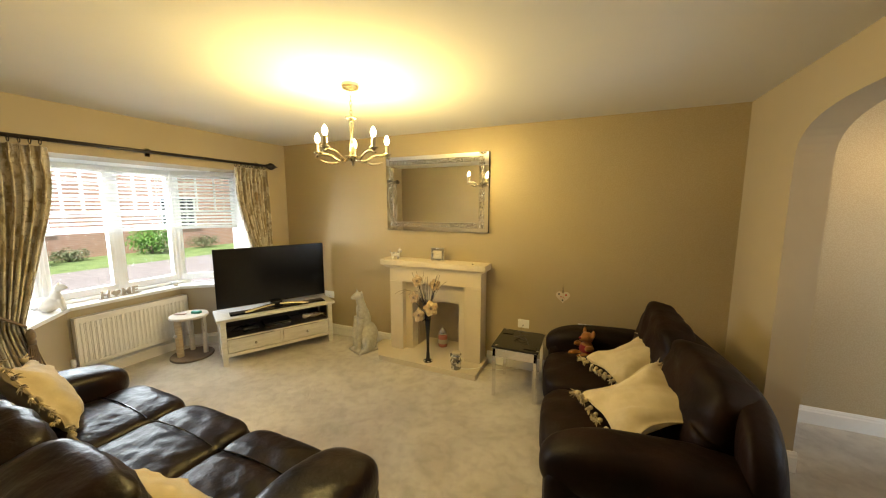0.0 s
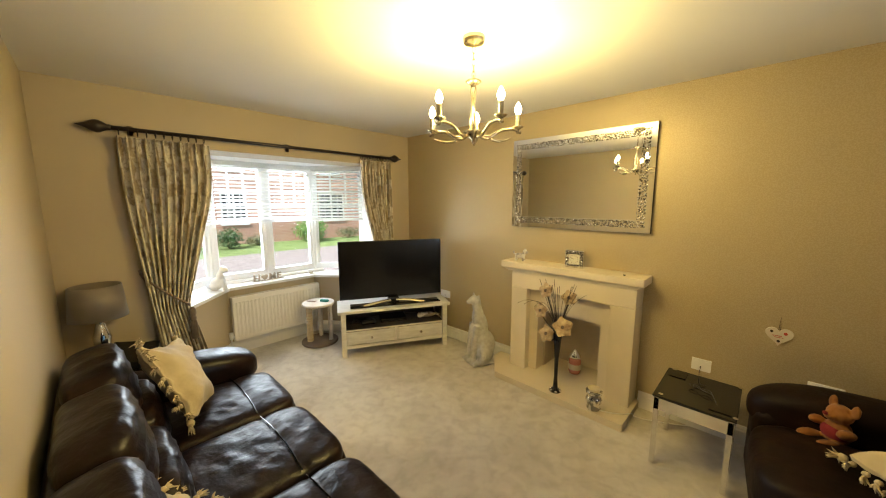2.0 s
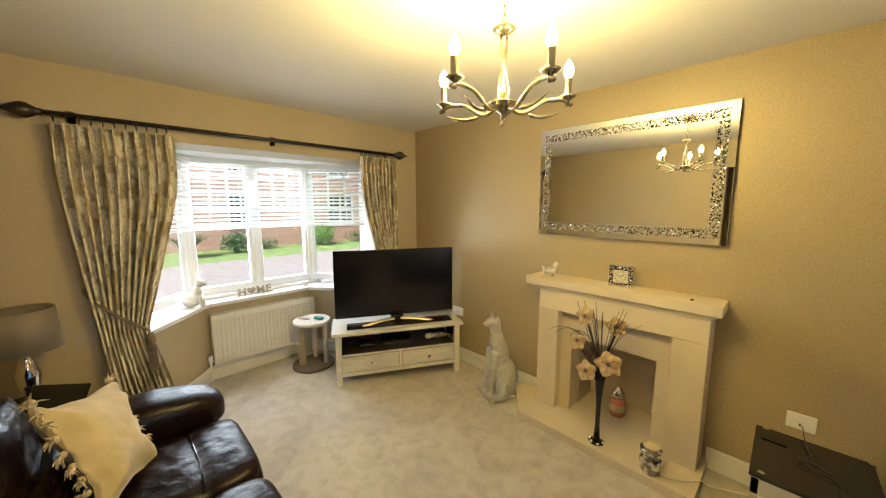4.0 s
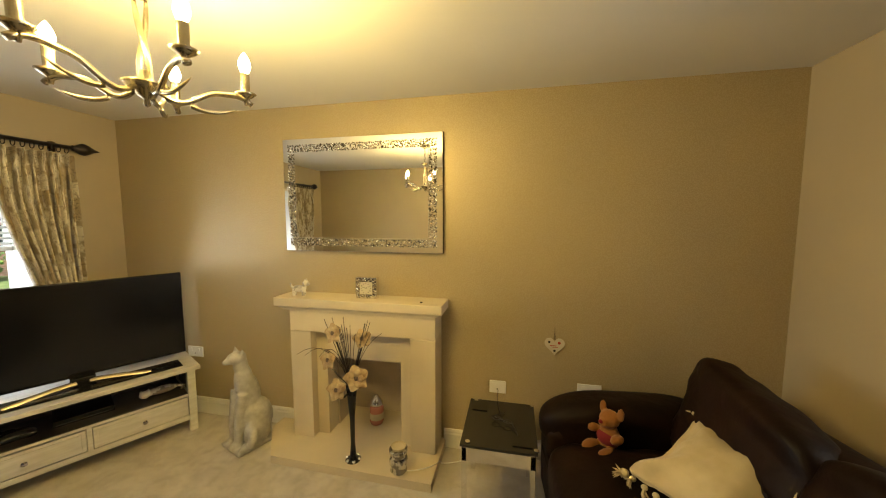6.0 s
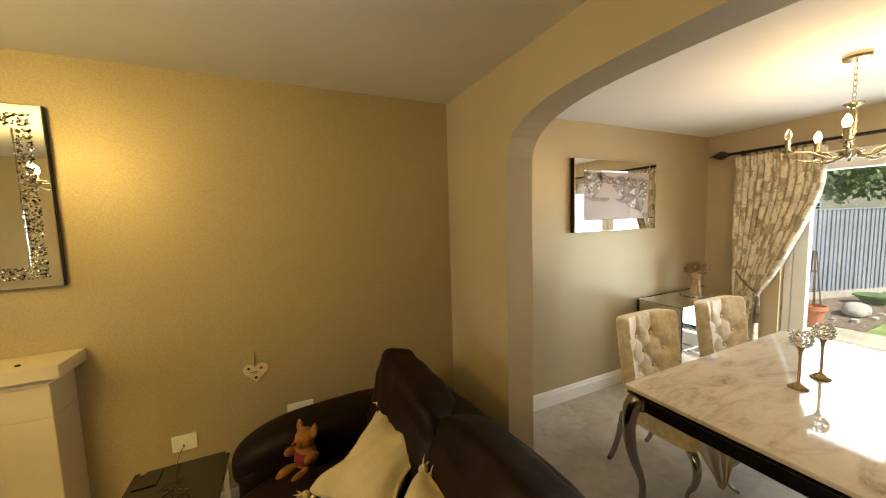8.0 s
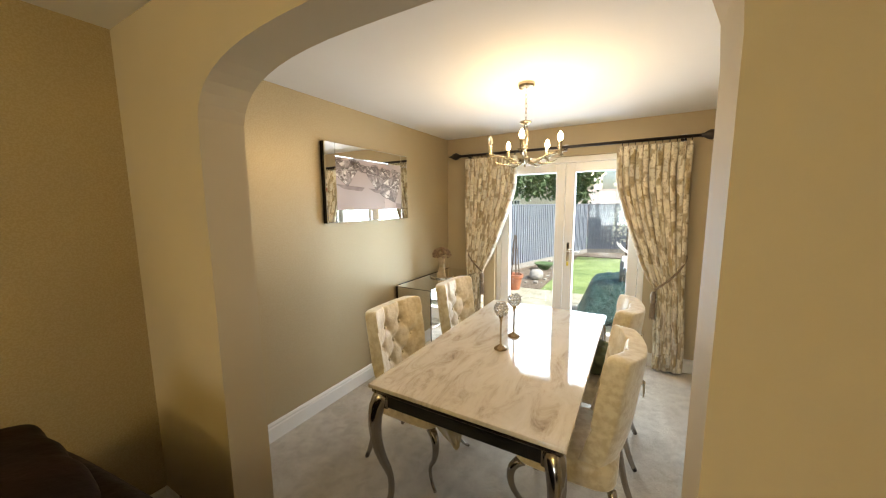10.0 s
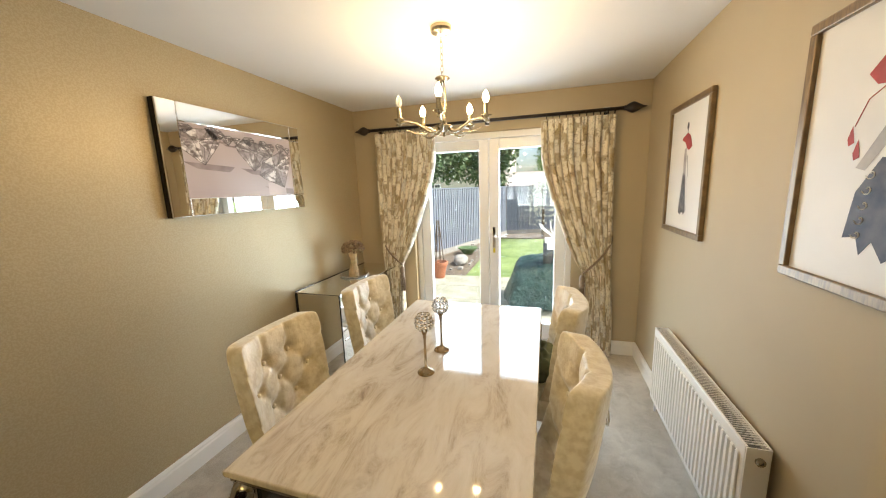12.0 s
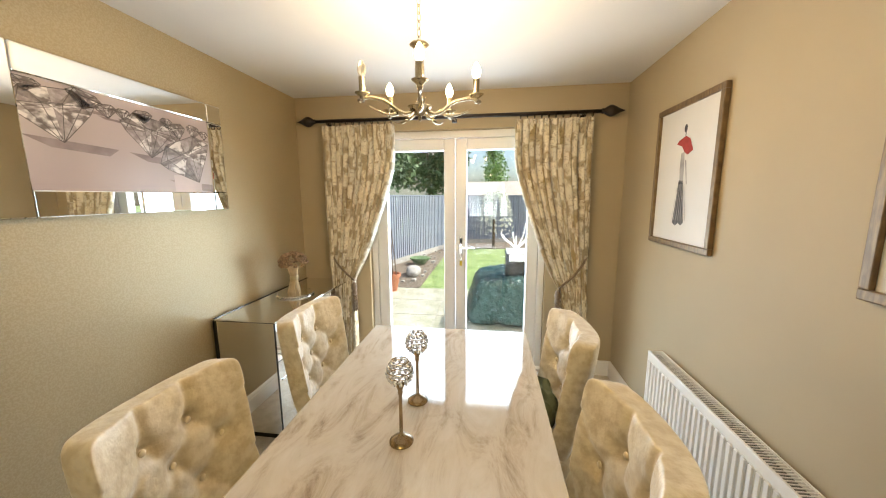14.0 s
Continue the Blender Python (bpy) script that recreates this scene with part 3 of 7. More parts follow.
far_house("brick_house", "two storey orange brick house with white sash windows", pose(-18.3, 6.5, -0.42, rz=-4), 13, 8, 5.2,
          [(-4.7, 1.0, 1.5, 1.5), (-1.2, 1.0, 1.1, 1.5), (3.6, 1.0, 1.5, 1.5), (-4.7, 3.5, 1.2, 1.2), (-1.2, 3.5, 1.0, 1.2), (3.6, 3.5, 1.2, 1.2)])
far_house("brick_house", "orange brick house with a white bay beside the hedge", pose(-20.0, 18.5, -0.42, rz=-12), 9, 8, 5.2,
          [(-2.6, 1.0, 1.7, 1.5), (1.6, 1.0, 1.5, 1.5), (-2.6, 3.5, 1.3, 1.2), (1.6, 3.5, 1.2, 1.2)])
far_house("brick_house", "orange brick house across the road", pose(-17.5, -9.0, -0.42, rz=6), 12, 8, 5.2, [(-3, 1.0, 1.5, 1.5), (2.5, 1.0, 1.5, 1.5), (-3, 3.5, 1.2, 1.2), (2.5, 3.5, 1.2, 1.2)])
shrub("shrub", "bright green leafy shrub against the brick wall", -17.2, 8.4, -0.42, (1.1, 1.0, 0.75), LEAF2, 3, 1500, 0.12)
shrub("shrub", "spiky olive grass clump on the lawn edge", -16.6, 2.9, -0.42, (1.1, 1.1, 0.8), LEAF3, 5, spiky=True)
shrub("shrub", "dark green rounded shrub by the brick house", -16.9, 4.6, -0.42, (0.7, 0.7, 0.55), LEAF, 6, 1000, 0.1)
shrub("shrub", "low green plants at the foot of the wall", -17.4, 5.9, -0.42, (0.5, 0.8, 0.3), LEAF3, 8, 700, 0.08)
shrub("shrub", "low green plants at the foot of the wall", -17.3, 10.6, -0.42, (0.7, 1.0, 0.4), LEAF3, 9, 700, 0.08)

# garden


def fence(name, label, p, q, h, z):
    """A close boarded fence of separate upright boards between posts."""
    p, q = Vector((*p, z)), Vector((*q, z))
    ln = (q - p).length
    t = thing(name, label, "fence", Matrix.Translation(p) @ rot(rz=math.degrees(math.atan2(q.y - p.y, q.x - p.x))))
    bm = boxes((0, ln, 0.02, 0.06, 0.3, 0.36), (0, ln, 0.02, 0.06, h - 0.3, h - 0.24))
    part("rail", bm, FENCE, t)
    part("gravel_board", boxes((0, ln, -0.02, 0.03, 0, 0.16)), POSTC, t)
    part("capping", boxes((0, ln, -0.035, 0.055, h, h + 0.03)), FENCE, t)
    n = int(ln / 0.105)
    me = None
    for i in range(n):
        if me is None:
            ob = part("board", boxes((0, 0.07, -0.022, 0.0, 0.16, h), (0.07, 0.105, -0.002, 0.018, 0.16, h)), FENCE, t)
            me = ob.data
        else:
            ob = new("board", me)
            ob.parent = t
        ob.matrix_basis = pose(i * 0.105, 0.003 * math.sin(i * 2.1), 0, rz=1.2 * math.sin(i * 1.7))
    return t


fence("garden_fence", "blue grey painted close boarded garden fence", (5.0, 5.45), (13.7, 2.86), 1.75, -0.18)
fence("garden_fence", "blue grey painted fence across the garden's end", (13.7, 2.86), (16.2, -3.4), 1.75, -0.18)
tree("tree", "dense dark evergreen tree behind the garden fence", 11.2, 5.6, -0.2, 2.2, [((0, 0, 2.9), (1.7, 1.2, 1.2)), ((-2.2, 0.6, 2.6), (1.5, 1.2, 1.1)), ((1.9, -0.6, 2.8), (1.3, 1.0, 1.0)), ((0.4, 0, 4.0), (1.8, 1.4, 1.0)), ((-4.2, 1.2, 2.8), (1.5, 1.2, 1.3)), ((-2.5, 0.6, 4.0), (1.8, 1.4, 1.0))], LEAF, 11, 0.17, 1500)
tree("tree", "dark evergreen tree rising behind the fence corner", 15.4, 4.1, -0.2, 2.0, [((0, -0.3, 2.5), (1.3, 1.2, 1.3)), ((0.2, 0.9, 3.2), (1.4, 1.3, 1.3)), ((-0.3, -0.9, 3.4), (1.0, 0.9, 1.1)), ((0, 0.3, 4.4), (1.3, 1.3, 1.0))], LEAF, 14, 0.17, 1700)
tree("tree", "bright green conifer behind the far fence", 24, 1.4, -0.2, 2.4, [((0, 0, 3.4), (1.0, 1.0, 2.2)), ((0.1, 0.2, 5.2), (0.6, 0.6, 1.3))], LEAF2, 12, 0.16, 1600)
far_house("outbuilding", "brick outbuilding with a low pale tiled roof", pose(19.6, 2.0, -0.2, rz=172), 5.0, 4, 1.75, [(0.8, 0.6, 0.7, 0.8)], BRICK, 0.85, surf("pale_roof_tile", (0.45, 0.38, 0.33), (0.36, 0.31, 0.27), rough=0.85, scale=14))
far_house("pale_house", "pale rendered house beyond the garden", pose(30, 9, -0.2, rz=180), 9, 7, 5.0, [(-2, 3.3, 1.2, 1.2), (2, 3.3, 1.2, 1.2), (-2, 1.0, 1.2, 1.2)], RENDER_W, 2.6, MATS["pale_roof_tile"])

pot = thing("plant_pot", "terracotta pot holding a brown twig obelisk", "plant pot", pose(7.30, 3.47, -0.172))
part("pot", lathe(bmesh.new(), [(0.10, 0), (0.155, 0.27), (0.175, 0.27), (0.175, 0.33), (0.155, 0.33), (0.145, 0.28), (0, 0.27)], 24), TERRA, pot, smooth=False)
bm = bmesh.new()
for i in range(7):
    a = i * 0.9
    tube(bm, [(0.11 * math.cos(a), 0.11 * math.sin(a), 0.27), (0.02 * math.cos(a), 0.02 * math.sin(a), 1.15)], 0.007, 5)
for z, r in ((0.55, 0.085), (0.85, 0.055)):
    tube(bm, [(r * math.cos(k * 0.523), r * math.sin(k * 0.523), z) for k in range(13)], 0.006, 5)
part("obelisk", bm, BARK, pot)
solo("stone", puff(bmesh.new(), (0.55, 0.32, 0.22), (0, 0, 0.08), 2.4, 6, bend=lambda x, y, z: (0, 0, 0.02 * math.sin(9 * x))), POSTC, "grey ribbed garden stone on the soil bed", "stone", pose(8.6, 3.35, -0.16, rz=10), True)
solo("plant_bowl", lathe(bmesh.new(), [(0.12, 0), (0.24, 0.14), (0.26, 0.14), (0.26, 0.17), (0.22, 0.16), (0, 0.12)], 24), LEAF, "low dark green plant bowl near the fence", "plant pot", pose(9.8, 3.45, -0.16))
bird = thing("fence_lantern", "small white lantern hung on the garden fence", "lantern", pose(8.55, 4.33, 1.15, rz=-16))
part("case", boxes((-0.05, 0.05, -0.10, -0.03, 0, 0.16)), UPVC, bird)
part("cap", lathe(bmesh.new(), [(0.075, 0), (0.0, 0.07)], 4, pose(0, -0.065, 0.16, rz=45)), DARK, bird)
rnd = random.Random(4)
bm = bmesh.new()
for i in range(26):
    box(bm, *(lambda x, y, s: (x, x + s, y, y + s * 0.8, 0, s * 0.5))(rnd.uniform(7.7, 12.5), rnd.uniform(3.05, 3.6), rnd.uniform(0.05, 0.13)), bevel=0.012)
solo("gravel", bm, POSTC, "scattered grey stones on the soil", "", pose(0, 0, -0.17), kind="stuff")

cover = thing("barbecue_cover", "dark green tarpaulin draped over a barbecue on the patio", "barbecue cover", pose(6.25, 1.15, -0.172))


def drape(x, y, z):
    k = 0.5 * (1 - z)
    a = math.atan2(y, x)
    return (x * 0.10 * k + 0.02 * math.sin(9 * a) * k * math.cos(a), y * 0.2 * k + 0.05 * math.sin(7 * a + 1) * k * math.sin(a), 0.015 * math.sin(7 * x + 5 * y) + 0.04 * noise.noise(Vector((x * 3, y * 4, z * 3))) + (0.03 if z > 0.9 else 0) * math.cos(4 * y))


part("sheet", puff(bmesh.new(), (1.0, 1.40, 0.66), (0, 0, 0.345), 7, 26, bend=drape), TARP, cover, smooth=True)
pl = thing("planter", "black square planter with a white pot and dry stems", "planter", pose(5.98, 1.33, 0.50))
bm = bmesh.new()
prism(bm, [(-0.13, 0), (0.13, 0), (0.17, 0.30), (-0.17, 0.30)], "y", -0.15, 0.15)
part("tub", bm, BLACK, pl)
part("liner", boxes((-0.14, 0.14, -0.13, 0.13, 0.302, 0.34), (-0.172, -0.168, -0.1, 0.1, 0.21, 0.30)), UPVC, pl)
bm = bmesh.new()
for i in range(7):
    a = i * 0.95
    tube(bm, bez((0, 0, 0.32), (0.03 * math.cos(a), 0.03 * math.sin(a), 0.42), (0.15 * math.cos(a), 0.2 * math.sin(a), 0.45), (0.16 * math.cos(a), 0.22 * math.sin(a), 0.5 + 0.03 * i), 5), 0.009, 5)
part("stems", bm, UPVC, pl)
wt = thing("weeping_tree", "small weeping tree with white blossom by the far fence", "tree", pose(12.9, 1.55, -0.18))
part("trunk", tube(bmesh.new(), [(0, 0, 0), (0.02, 0, 0.9), (0, 0.02, 1.75)], [0.05, 0.04, 0.02], 8), BARK, wt)
bm = bmesh.new()
for i in range(34):
    a, r = rnd.uniform(0, 6.28), rnd.uniform(0.25, 0.62)
    pts = bez((0, 0, 1.75), (r * 0.5 * math.cos(a), r * 0.5 * math.sin(a), 2.05), (r * math.cos(a), r * math.sin(a), 1.8), (r * math.cos(a), r * math.sin(a), rnd.uniform(0.5, 1.0)), 16)
    for p in pts[4:]:
        leaves(bm, p, (0.04, 0.04, 0.06), 5, 0.06, rnd.randint(0, 9999))
part("crown", bm, surf("white_blossom", (0.75, 0.74, 0.70), (0.6, 0.62, 0.5), rough=0.8), wt)

# ---- bay window ----


def upvc_light(parent, p, q, z0, z1, name="casement", post=0.06):
    """One glazed light between plan points p and q."""
    d = Vector((q[0] - p[0], q[1] - p[1], 0))
    ln = d.length
    ob = new(name)
    ob.parent = parent
    ob.matrix_basis = Matrix.Translation((p[0], p[1], 0)) @ rot(rz=math.degrees(math.atan2(d.y, d.x)))
    f = post
    part("frame", boxes((0, ln, -0.035, 0.035, z0, z0 + f + 0.01), (0, ln, -0.035, 0.035, z1 - f, z1), (0, f, -0.035, 0.035, z0 + f + 0.01, z1 - f), (ln - f, ln, -0.035, 0.035, z0 + f + 0.01, z1 - f), bevel=0.006), UPVC, ob)
    g = part("pane", boxes((f - 0.01, ln - f + 0.01, -0.008, 0.008, z0 + f, z1 - f + 0.01)), GLASS, ob)
    g.visible_shadow = False
    gx, gz = ln - 2 * f, z1 - z0 - 2 * f
    bm = bmesh.new()
    for k in (1, 2):
        box(bm, f + gx * k / 3 - 0.008, f + gx * k / 3 + 0.008, -0.013, 0.013, z0 + f + 0.75, z1 - f)
    for k in range(3):
        box(bm, f, ln - f, -0.0125, 0.0125, z0 + f + 0.75 + k * 0.16 - 0.008, z0 + f + 0.75 + k * 0.16 + 0.008)
    part("glazing_bar", bm, UPVC, ob)
    return ob


bay = tagged(new("window_1"), "white plastic framed bay window with glazing bars", kind="structure")
ZB0, ZB1 = SILL + 0.005, 2.03
WP = [(-3.90, 0.90), (-4.38, 1.39), (-4.38, 1.95), (-4.38, 2.51), (-3.90, 2.99)]
part("window_frame", boxes((-4.42, -4.33, 1.33, 1.42, ZB0, ZB1), (-4.42, -4.33, 2.48, 2.57, ZB0, ZB1), (-4.415, -4.34, 1.925, 1.975, ZB0, ZB1),
                           (-4.43, -4.30, 1.30, 2.60, ZB0 - 0.004, ZB0 + 0.03), bevel=0.008), UPVC, bay)
for a, b in zip(WP, WP[1:]):
    upvc_light(bay, a, b, ZB0 + 0.03, ZB1 - 0.01)
reveal = boxes((WX - 0.38, WX - 0.004, BY1 - 0.004, BY1 + 0.01, SILL, BHEAD), (WX - 0.38, WX - 0.004, BY0 - 0.01, BY0 + 0.004, SILL, BHEAD))
struct("window_reveal", reveal, GLOSS, "white painted window reveal")


def blind(p, q, label):
    d = Vector((q[0] - p[0], q[1] - p[1], 0))
    ln = d.length
    t = thing("venetian_blind", label, "blind", Matrix.Translation((p[0], p[1], 0)) @ rot(rz=math.degrees(math.atan2(d.y, d.x))), "blinds in the bay")
    part("headrail", boxes((0, ln, -0.03, 0.03, 1.985, 2.03), bevel=0.004), SLATM, t)
    part("bottom_rail", boxes((0, ln, -0.026, 0.026, 1.375, 1.405), bevel=0.004), SLATM, t)
    me = None
    n = 15
    for i in range(n):
        z = 1.425 + i * 0.0385
        if me is None:
            ob = part("slat", boxes((0.004, ln - 0.004, -0.024, 0.024, -0.0013, 0.0013)), SLATM, t)
            me = ob.data
        else:
            ob = new("slat", me)
            ob.parent = t
        ob.matrix_basis = pose(0, 0, z, rx=20)
    for x in (0.12, ln - 0.12):
        bm = bmesh.new()
        tube(bm, [(x, -0.026, 1.985), (x, -0.026, 1.372), (x, 0.026, 1.372), (x, 0.026, 1.985)], 0.0015, 4)
        part("ladder_cord", bm, SLATM, t)
    return t


blind((-3.80, 0.955), (-4.27, 1.435), "white wooden slat venetian blind half lowered over the side light")
blind((-4.29, 1.45), (-4.29, 2.45), "white wooden slat venetian blind half lowered over the middle lights")
blind((-4.27, 2.465), (-3.83, 2.90), "white wooden slat venetian blind half lowered beside the drawn curtain")

# ---- curtains and poles ----


def finial(bm, at, sign):
    lathe(bm, [(0.014, -0.005), (0.021, 0.002), (0.017, 0.012), (0.028, 0.028), (0.041, 0.052), (0.043, 0.070), (0.034, 0.095), (0.019, 0.120), (0.009, 0.143), (0.004, 0.162), (0.0, 0.168)], 18, Matrix.Translation(at) @ rot(rx=-90 * sign))


def rod(label, x, y0, y1, z, out, brackets):
    """A pole along y; out is the side of the wall (+1 when the wall lies towards -x)."""
    t = thing("curtain_pole", label, "curtain pole", pose(x, 0, z))
    part("pole", tube(bmesh.new(), [(0, y0, 0), (0, y1, 0)], 0.0145, 14), DARK, t, smooth=True)
    for y, s in ((y0, -1), (y1, 1)):
        bm = bmesh.new()
        finial(bm, (0, y, 0), s)
        part("finial", bm, DARK, t, "dark flame shaped finial", True)
    for y in brackets:
        bm = tube(bmesh.new(), [(0, y, 0), (-0.075 * out, y, 0)], 0.009, 8)
        box(bm, min(-0.085 * out, -0.075 * out), max(-0.085 * out, -0.075 * out), y - 0.02, y + 0.02, -0.035, 0.035)
        part("bracket", bm, CHROME, t)
    return t


ROPEC = surf("taupe_cord", (0.22, 0.16, 0.10), (0.15, 0.105, 0.065), rough=0.6, scale=60, bump=0.8, bscale=160, sheen=0.3)


def curtain(label, x, top, tie, foot, ztop, ztie, folds, seed, group, hook):
    """top, tie, foot: (y from, y to) at the heading, at the tieback and at the floor; hook: (y, z) of the tieback's hook."""
    t = thing("curtain", label, "curtain", None, group)
    rnd = random.Random(seed)
    bm = bmesh.new()
    uv = bm.loops.layers.uv.new("UVMap")
    nu, rows = folds * 14, []
    zs = [0.015, 0.1, 0.25, 0.4, 0.55, 0.68, ztie - 0.05, ztie, ztie + 0.05, ztie + 0.12, ztie + 0.2, ztie + 0.3, ztie + 0.42, ztie + 0.56, ztie + 0.7, ztie + 0.85, ztie + 1.0]
    zs = [z for z in zs if z < ztop - 0.2] + [ztop - 0.2, ztop - 0.15, ztop - 0.11, ztop - 0.07, ztop - 0.03, ztop]
    for z in zs:
        if z >= ztie:
            s = min(1, (z - ztie) / (ztop - 0.35 - ztie))
            k = s ** 0.8
            a, b = tie[0] + (top[0] - tie[0]) * (k if abs(top[0] - tie[0]) > 0.3 else s), tie[1] + (top[1] - tie[1]) * (k if abs(top[1] - tie[1]) > 0.3 else s)
        else:
            s = min(1, (ztie - z) / (ztie - 0.25))
            a, b = tie[0] + (foot[0] - tie[0]) * s, tie[1] + (foot[1] - tie[1]) * s
        squeeze = 1 - 0.5 * math.exp(-((z - ztie) / 0.12) ** 2)
        amp = 0.045 * squeeze
        pinch = math.exp(-((z - (ztop - 0.11)) / 0.03) ** 2)
        row = []
        for i in range(nu + 1):
            u = i / nu
            ph = u * folds * 2 * math.pi
            w = math.sin(ph + 0.5 * math.sin(ph * 0.5 + seed) + 0.25 * math.sin(z * 3 + seed))
            sharp = math.copysign(abs(w) ** 0.75, w)
            head = 0.5 * math.sin(ph * 3) * 0.024 * (1 if z > ztop - 0.09 else 0)
            y = a + (b - a) * u + 0.012 * math.cos(ph) * squeeze
            row.append(bm.verts.new((x + amp * sharp * (1 - 0.6 * pinch) * (0.75 + 0.25 * math.sin(i * 0.13 + seed)) + head, y, z)))
        rows.append(row)
    for j, (r0, r1) in enumerate(zip(rows, rows[1:])):
        for i in range(nu):
            f = bm.faces.new((r0[i], r0[i + 1], r1[i + 1], r1[i]))
            f.smooth = True
            for lp, (ii, jj) in zip(f.loops, ((i, j), (i + 1, j), (i + 1, j + 1), (i, j + 1))):
                lp[uv].uv = (ii / nu * 1.6 + seed, zs[jj])
    me = bpy.data.meshes.new("panel")
    bm.to_mesh(me)
    bm.free()
    me.materials.append(CLOTH)
    ob = new("panel", me)
    ob.parent = t
    so = ob.modifiers.new("thick", "SOLIDIFY")
    so.thickness = 0.004
    ss = ob.modifiers.new("smooth", "SUBSURF")
    ss.levels = ss.render_levels = 1
    out = 1 if x < 0 else -1
    inner, outer = (tie[0], tie[1]) if hook[0] > sum(tie) / 2 else (tie[1], tie[0])
    e = 0.055 * out
    rope = bez((x - e, hook[0], hook[1]), (x + e, hook[0], hook[1] - 0.06), (x + e * 1.3, (inner + outer) / 2, ztie + 0.10), (x + e * 0.6, inner, ztie), 10)
    rope += bez((x + e * 0.2, inner, ztie - 0.01), (x - e, inner, ztie), (x - e * 1.2, outer, ztie + 0.1), (x - e, hook[0], hook[1] - 0.02), 6)
    part("tieback", tube(bmesh.new(), rope, 0.009, 8), ROPEC, t, "twisted taupe cord tieback")
    tx, ty = x + e * 0.9, inner + (0.01 if inner > outer else -0.01)
    ts_ = part("tassel", lathe(bmesh.new(), [(0, ztie - 0.015), (0.012, ztie - 0.02), (0.024, ztie - 0.045), (0.026, ztie - 0.075), (0.018, ztie - 0.095), (0.024, ztie - 0.105), (0.024, ztie - 0.12), (0.017, ztie - 0.13)], 14, pose(tx, ty, 0)), ROPEC, t, "taupe corded tassel head", True)
    bm = bmesh.new()
    for q in range(26):
        c, s_, w = math.cos(q * 2.4), math.sin(q * 2.4), 0.017 * math.sqrt((q + 0.5) / 26)
        tube(bm, [(tx + c * w, ty + s_ * w, ztie - 0.125), (tx + c * w * 1.5, ty + s_ * w * 1.5, ztie - 0.20), (tx + c * w * 1.45, ty + s_ * w * 1.45, ztie - 0.275 - 0.004 * (q % 3))], 0.0035, 4)
    tagged(part("fringe", bm, ROPEC, ts_), kind="stuff")
    first = None
    for k in range(folds):
        if first is None:
            ob = part("ring", tube(bmesh.new(), [(0.021 * math.cos(q * 0.628), 0, 0.021 * math.sin(q * 0.628)) for q in range(11)], 0.003, 6), DARK, t)
            first = ob.data
        else:
            ob = new("ring", first)
            ob.parent = t
        ob.matrix_basis = pose(x, top[0] + (top[1] - top[0]) * (k + 0.5) / folds, ztop + 0.028)
    return t


RODZ = 2.11
rod("long dark metal curtain pole with flame finials over the bay", WX + 0.075, 0.695, 3.06, RODZ, 1, (0.80, 1.90, 2.99))
curtain("cream and brown leaf patterned curtain tied back beside the lamp", WX + 0.075, (0.71, 1.25), (0.80, 1.02), (0.84, 1.13), RODZ - 0.05, 0.80, 11, 1, "living room curtains", (0.755, 1.10))
curtain("cream and brown leaf patterned curtain drawn back behind the television", WX + 0.075, (2.65, 3.05), (2.88, 3.05), (2.86, 3.08), RODZ - 0.05, 0.80, 9, 4, "living room curtains", (3.07, 1.09))
rod("long dark metal curtain pole with flame finials over the garden doors", EX - 0.09, 0.86, 3.17, 2.178, -1, (0.98, 1.99, 3.08))
curtain("cream and brown leaf patterned curtain tied back beside the sideboard", EX - 0.09, (2.48, 3.09), (2.88, 3.08), (2.88, 3.09), 2.135, 0.82, 11, 7, "dining room curtains", (3.09, 1.09))
curtain("cream and brown leaf patterned curtain tied back near the radiator", EX - 0.09, (0.90, 1.49), (0.89, 1.12), (0.86, 1.09), 2.135, 0.80, 11, 9, "dining room curtains", (0.89, 1.12))

# ---- garden doors ----
fd = tagged(new("door_1"), "white plastic double garden doors with full glass panes", kind="structure")
DM = 4.43
part("door_frame", boxes((DM - 0.045, DM + 0.045, DY0, DY0 + 0.055, 0, DTOP), (DM - 0.045, DM + 0.045, DY1 - 0.055, DY1, 0, DTOP), (DM - 0.045, DM + 0.045, DY0 + 0.055, DY1 - 0.055, DTOP - 0.06, DTOP),
                         (DM - 0.045, DM + 0.06, DY0 + 0.055, DY1 - 0.055, 0, 0.04), bevel=0.006), UPVC, fd)
MY = 1.993
for y0, y1 in ((DY0 + 0.057, MY - 0.002), (MY + 0.002, DY1 - 0.057)):
    lf = new("leaf")
    lf.parent = fd
    s = 0.098
    z0, z1 = 0.045, DTOP - 0.063
    part("sash", boxes((DM - 0.035, DM + 0.035, y0, y0 + s, z0, z1), (DM - 0.035, DM + 0.035, y1 - s, y1, z0, z1), (DM - 0.035, DM + 0.035, y0 + s, y1 - s, z1 - s, z1), (DM - 0.035, DM + 0.035, y0 + s, y1 - s, z0, z0 + 0.16), bevel=0.008), UPVC, lf)
    g = part("pane", boxes((DM - 0.012, DM + 0.012, y0 + s - 0.01, y1 - s + 0.01, z0 + 0.15, z1 - s + 0.01)), GLASS, lf)
    g.visible_shadow = False
bm = boxes((DM - 0.047, DM - 0.036, MY - 0.065, MY - 0.035, 0.98, 1.19), bevel=0.004)
tube(bm, [(DM - 0.045, MY - 0.05, 1.10), (DM - 0.085, MY - 0.05, 1.10), (DM - 0.09, MY - 0.065, 1.10), (DM - 0.088, MY - 0.17, 1.098)], 0.009, 8)
part("door_handle", bm, CHROME, fd, "chrome lever handle")
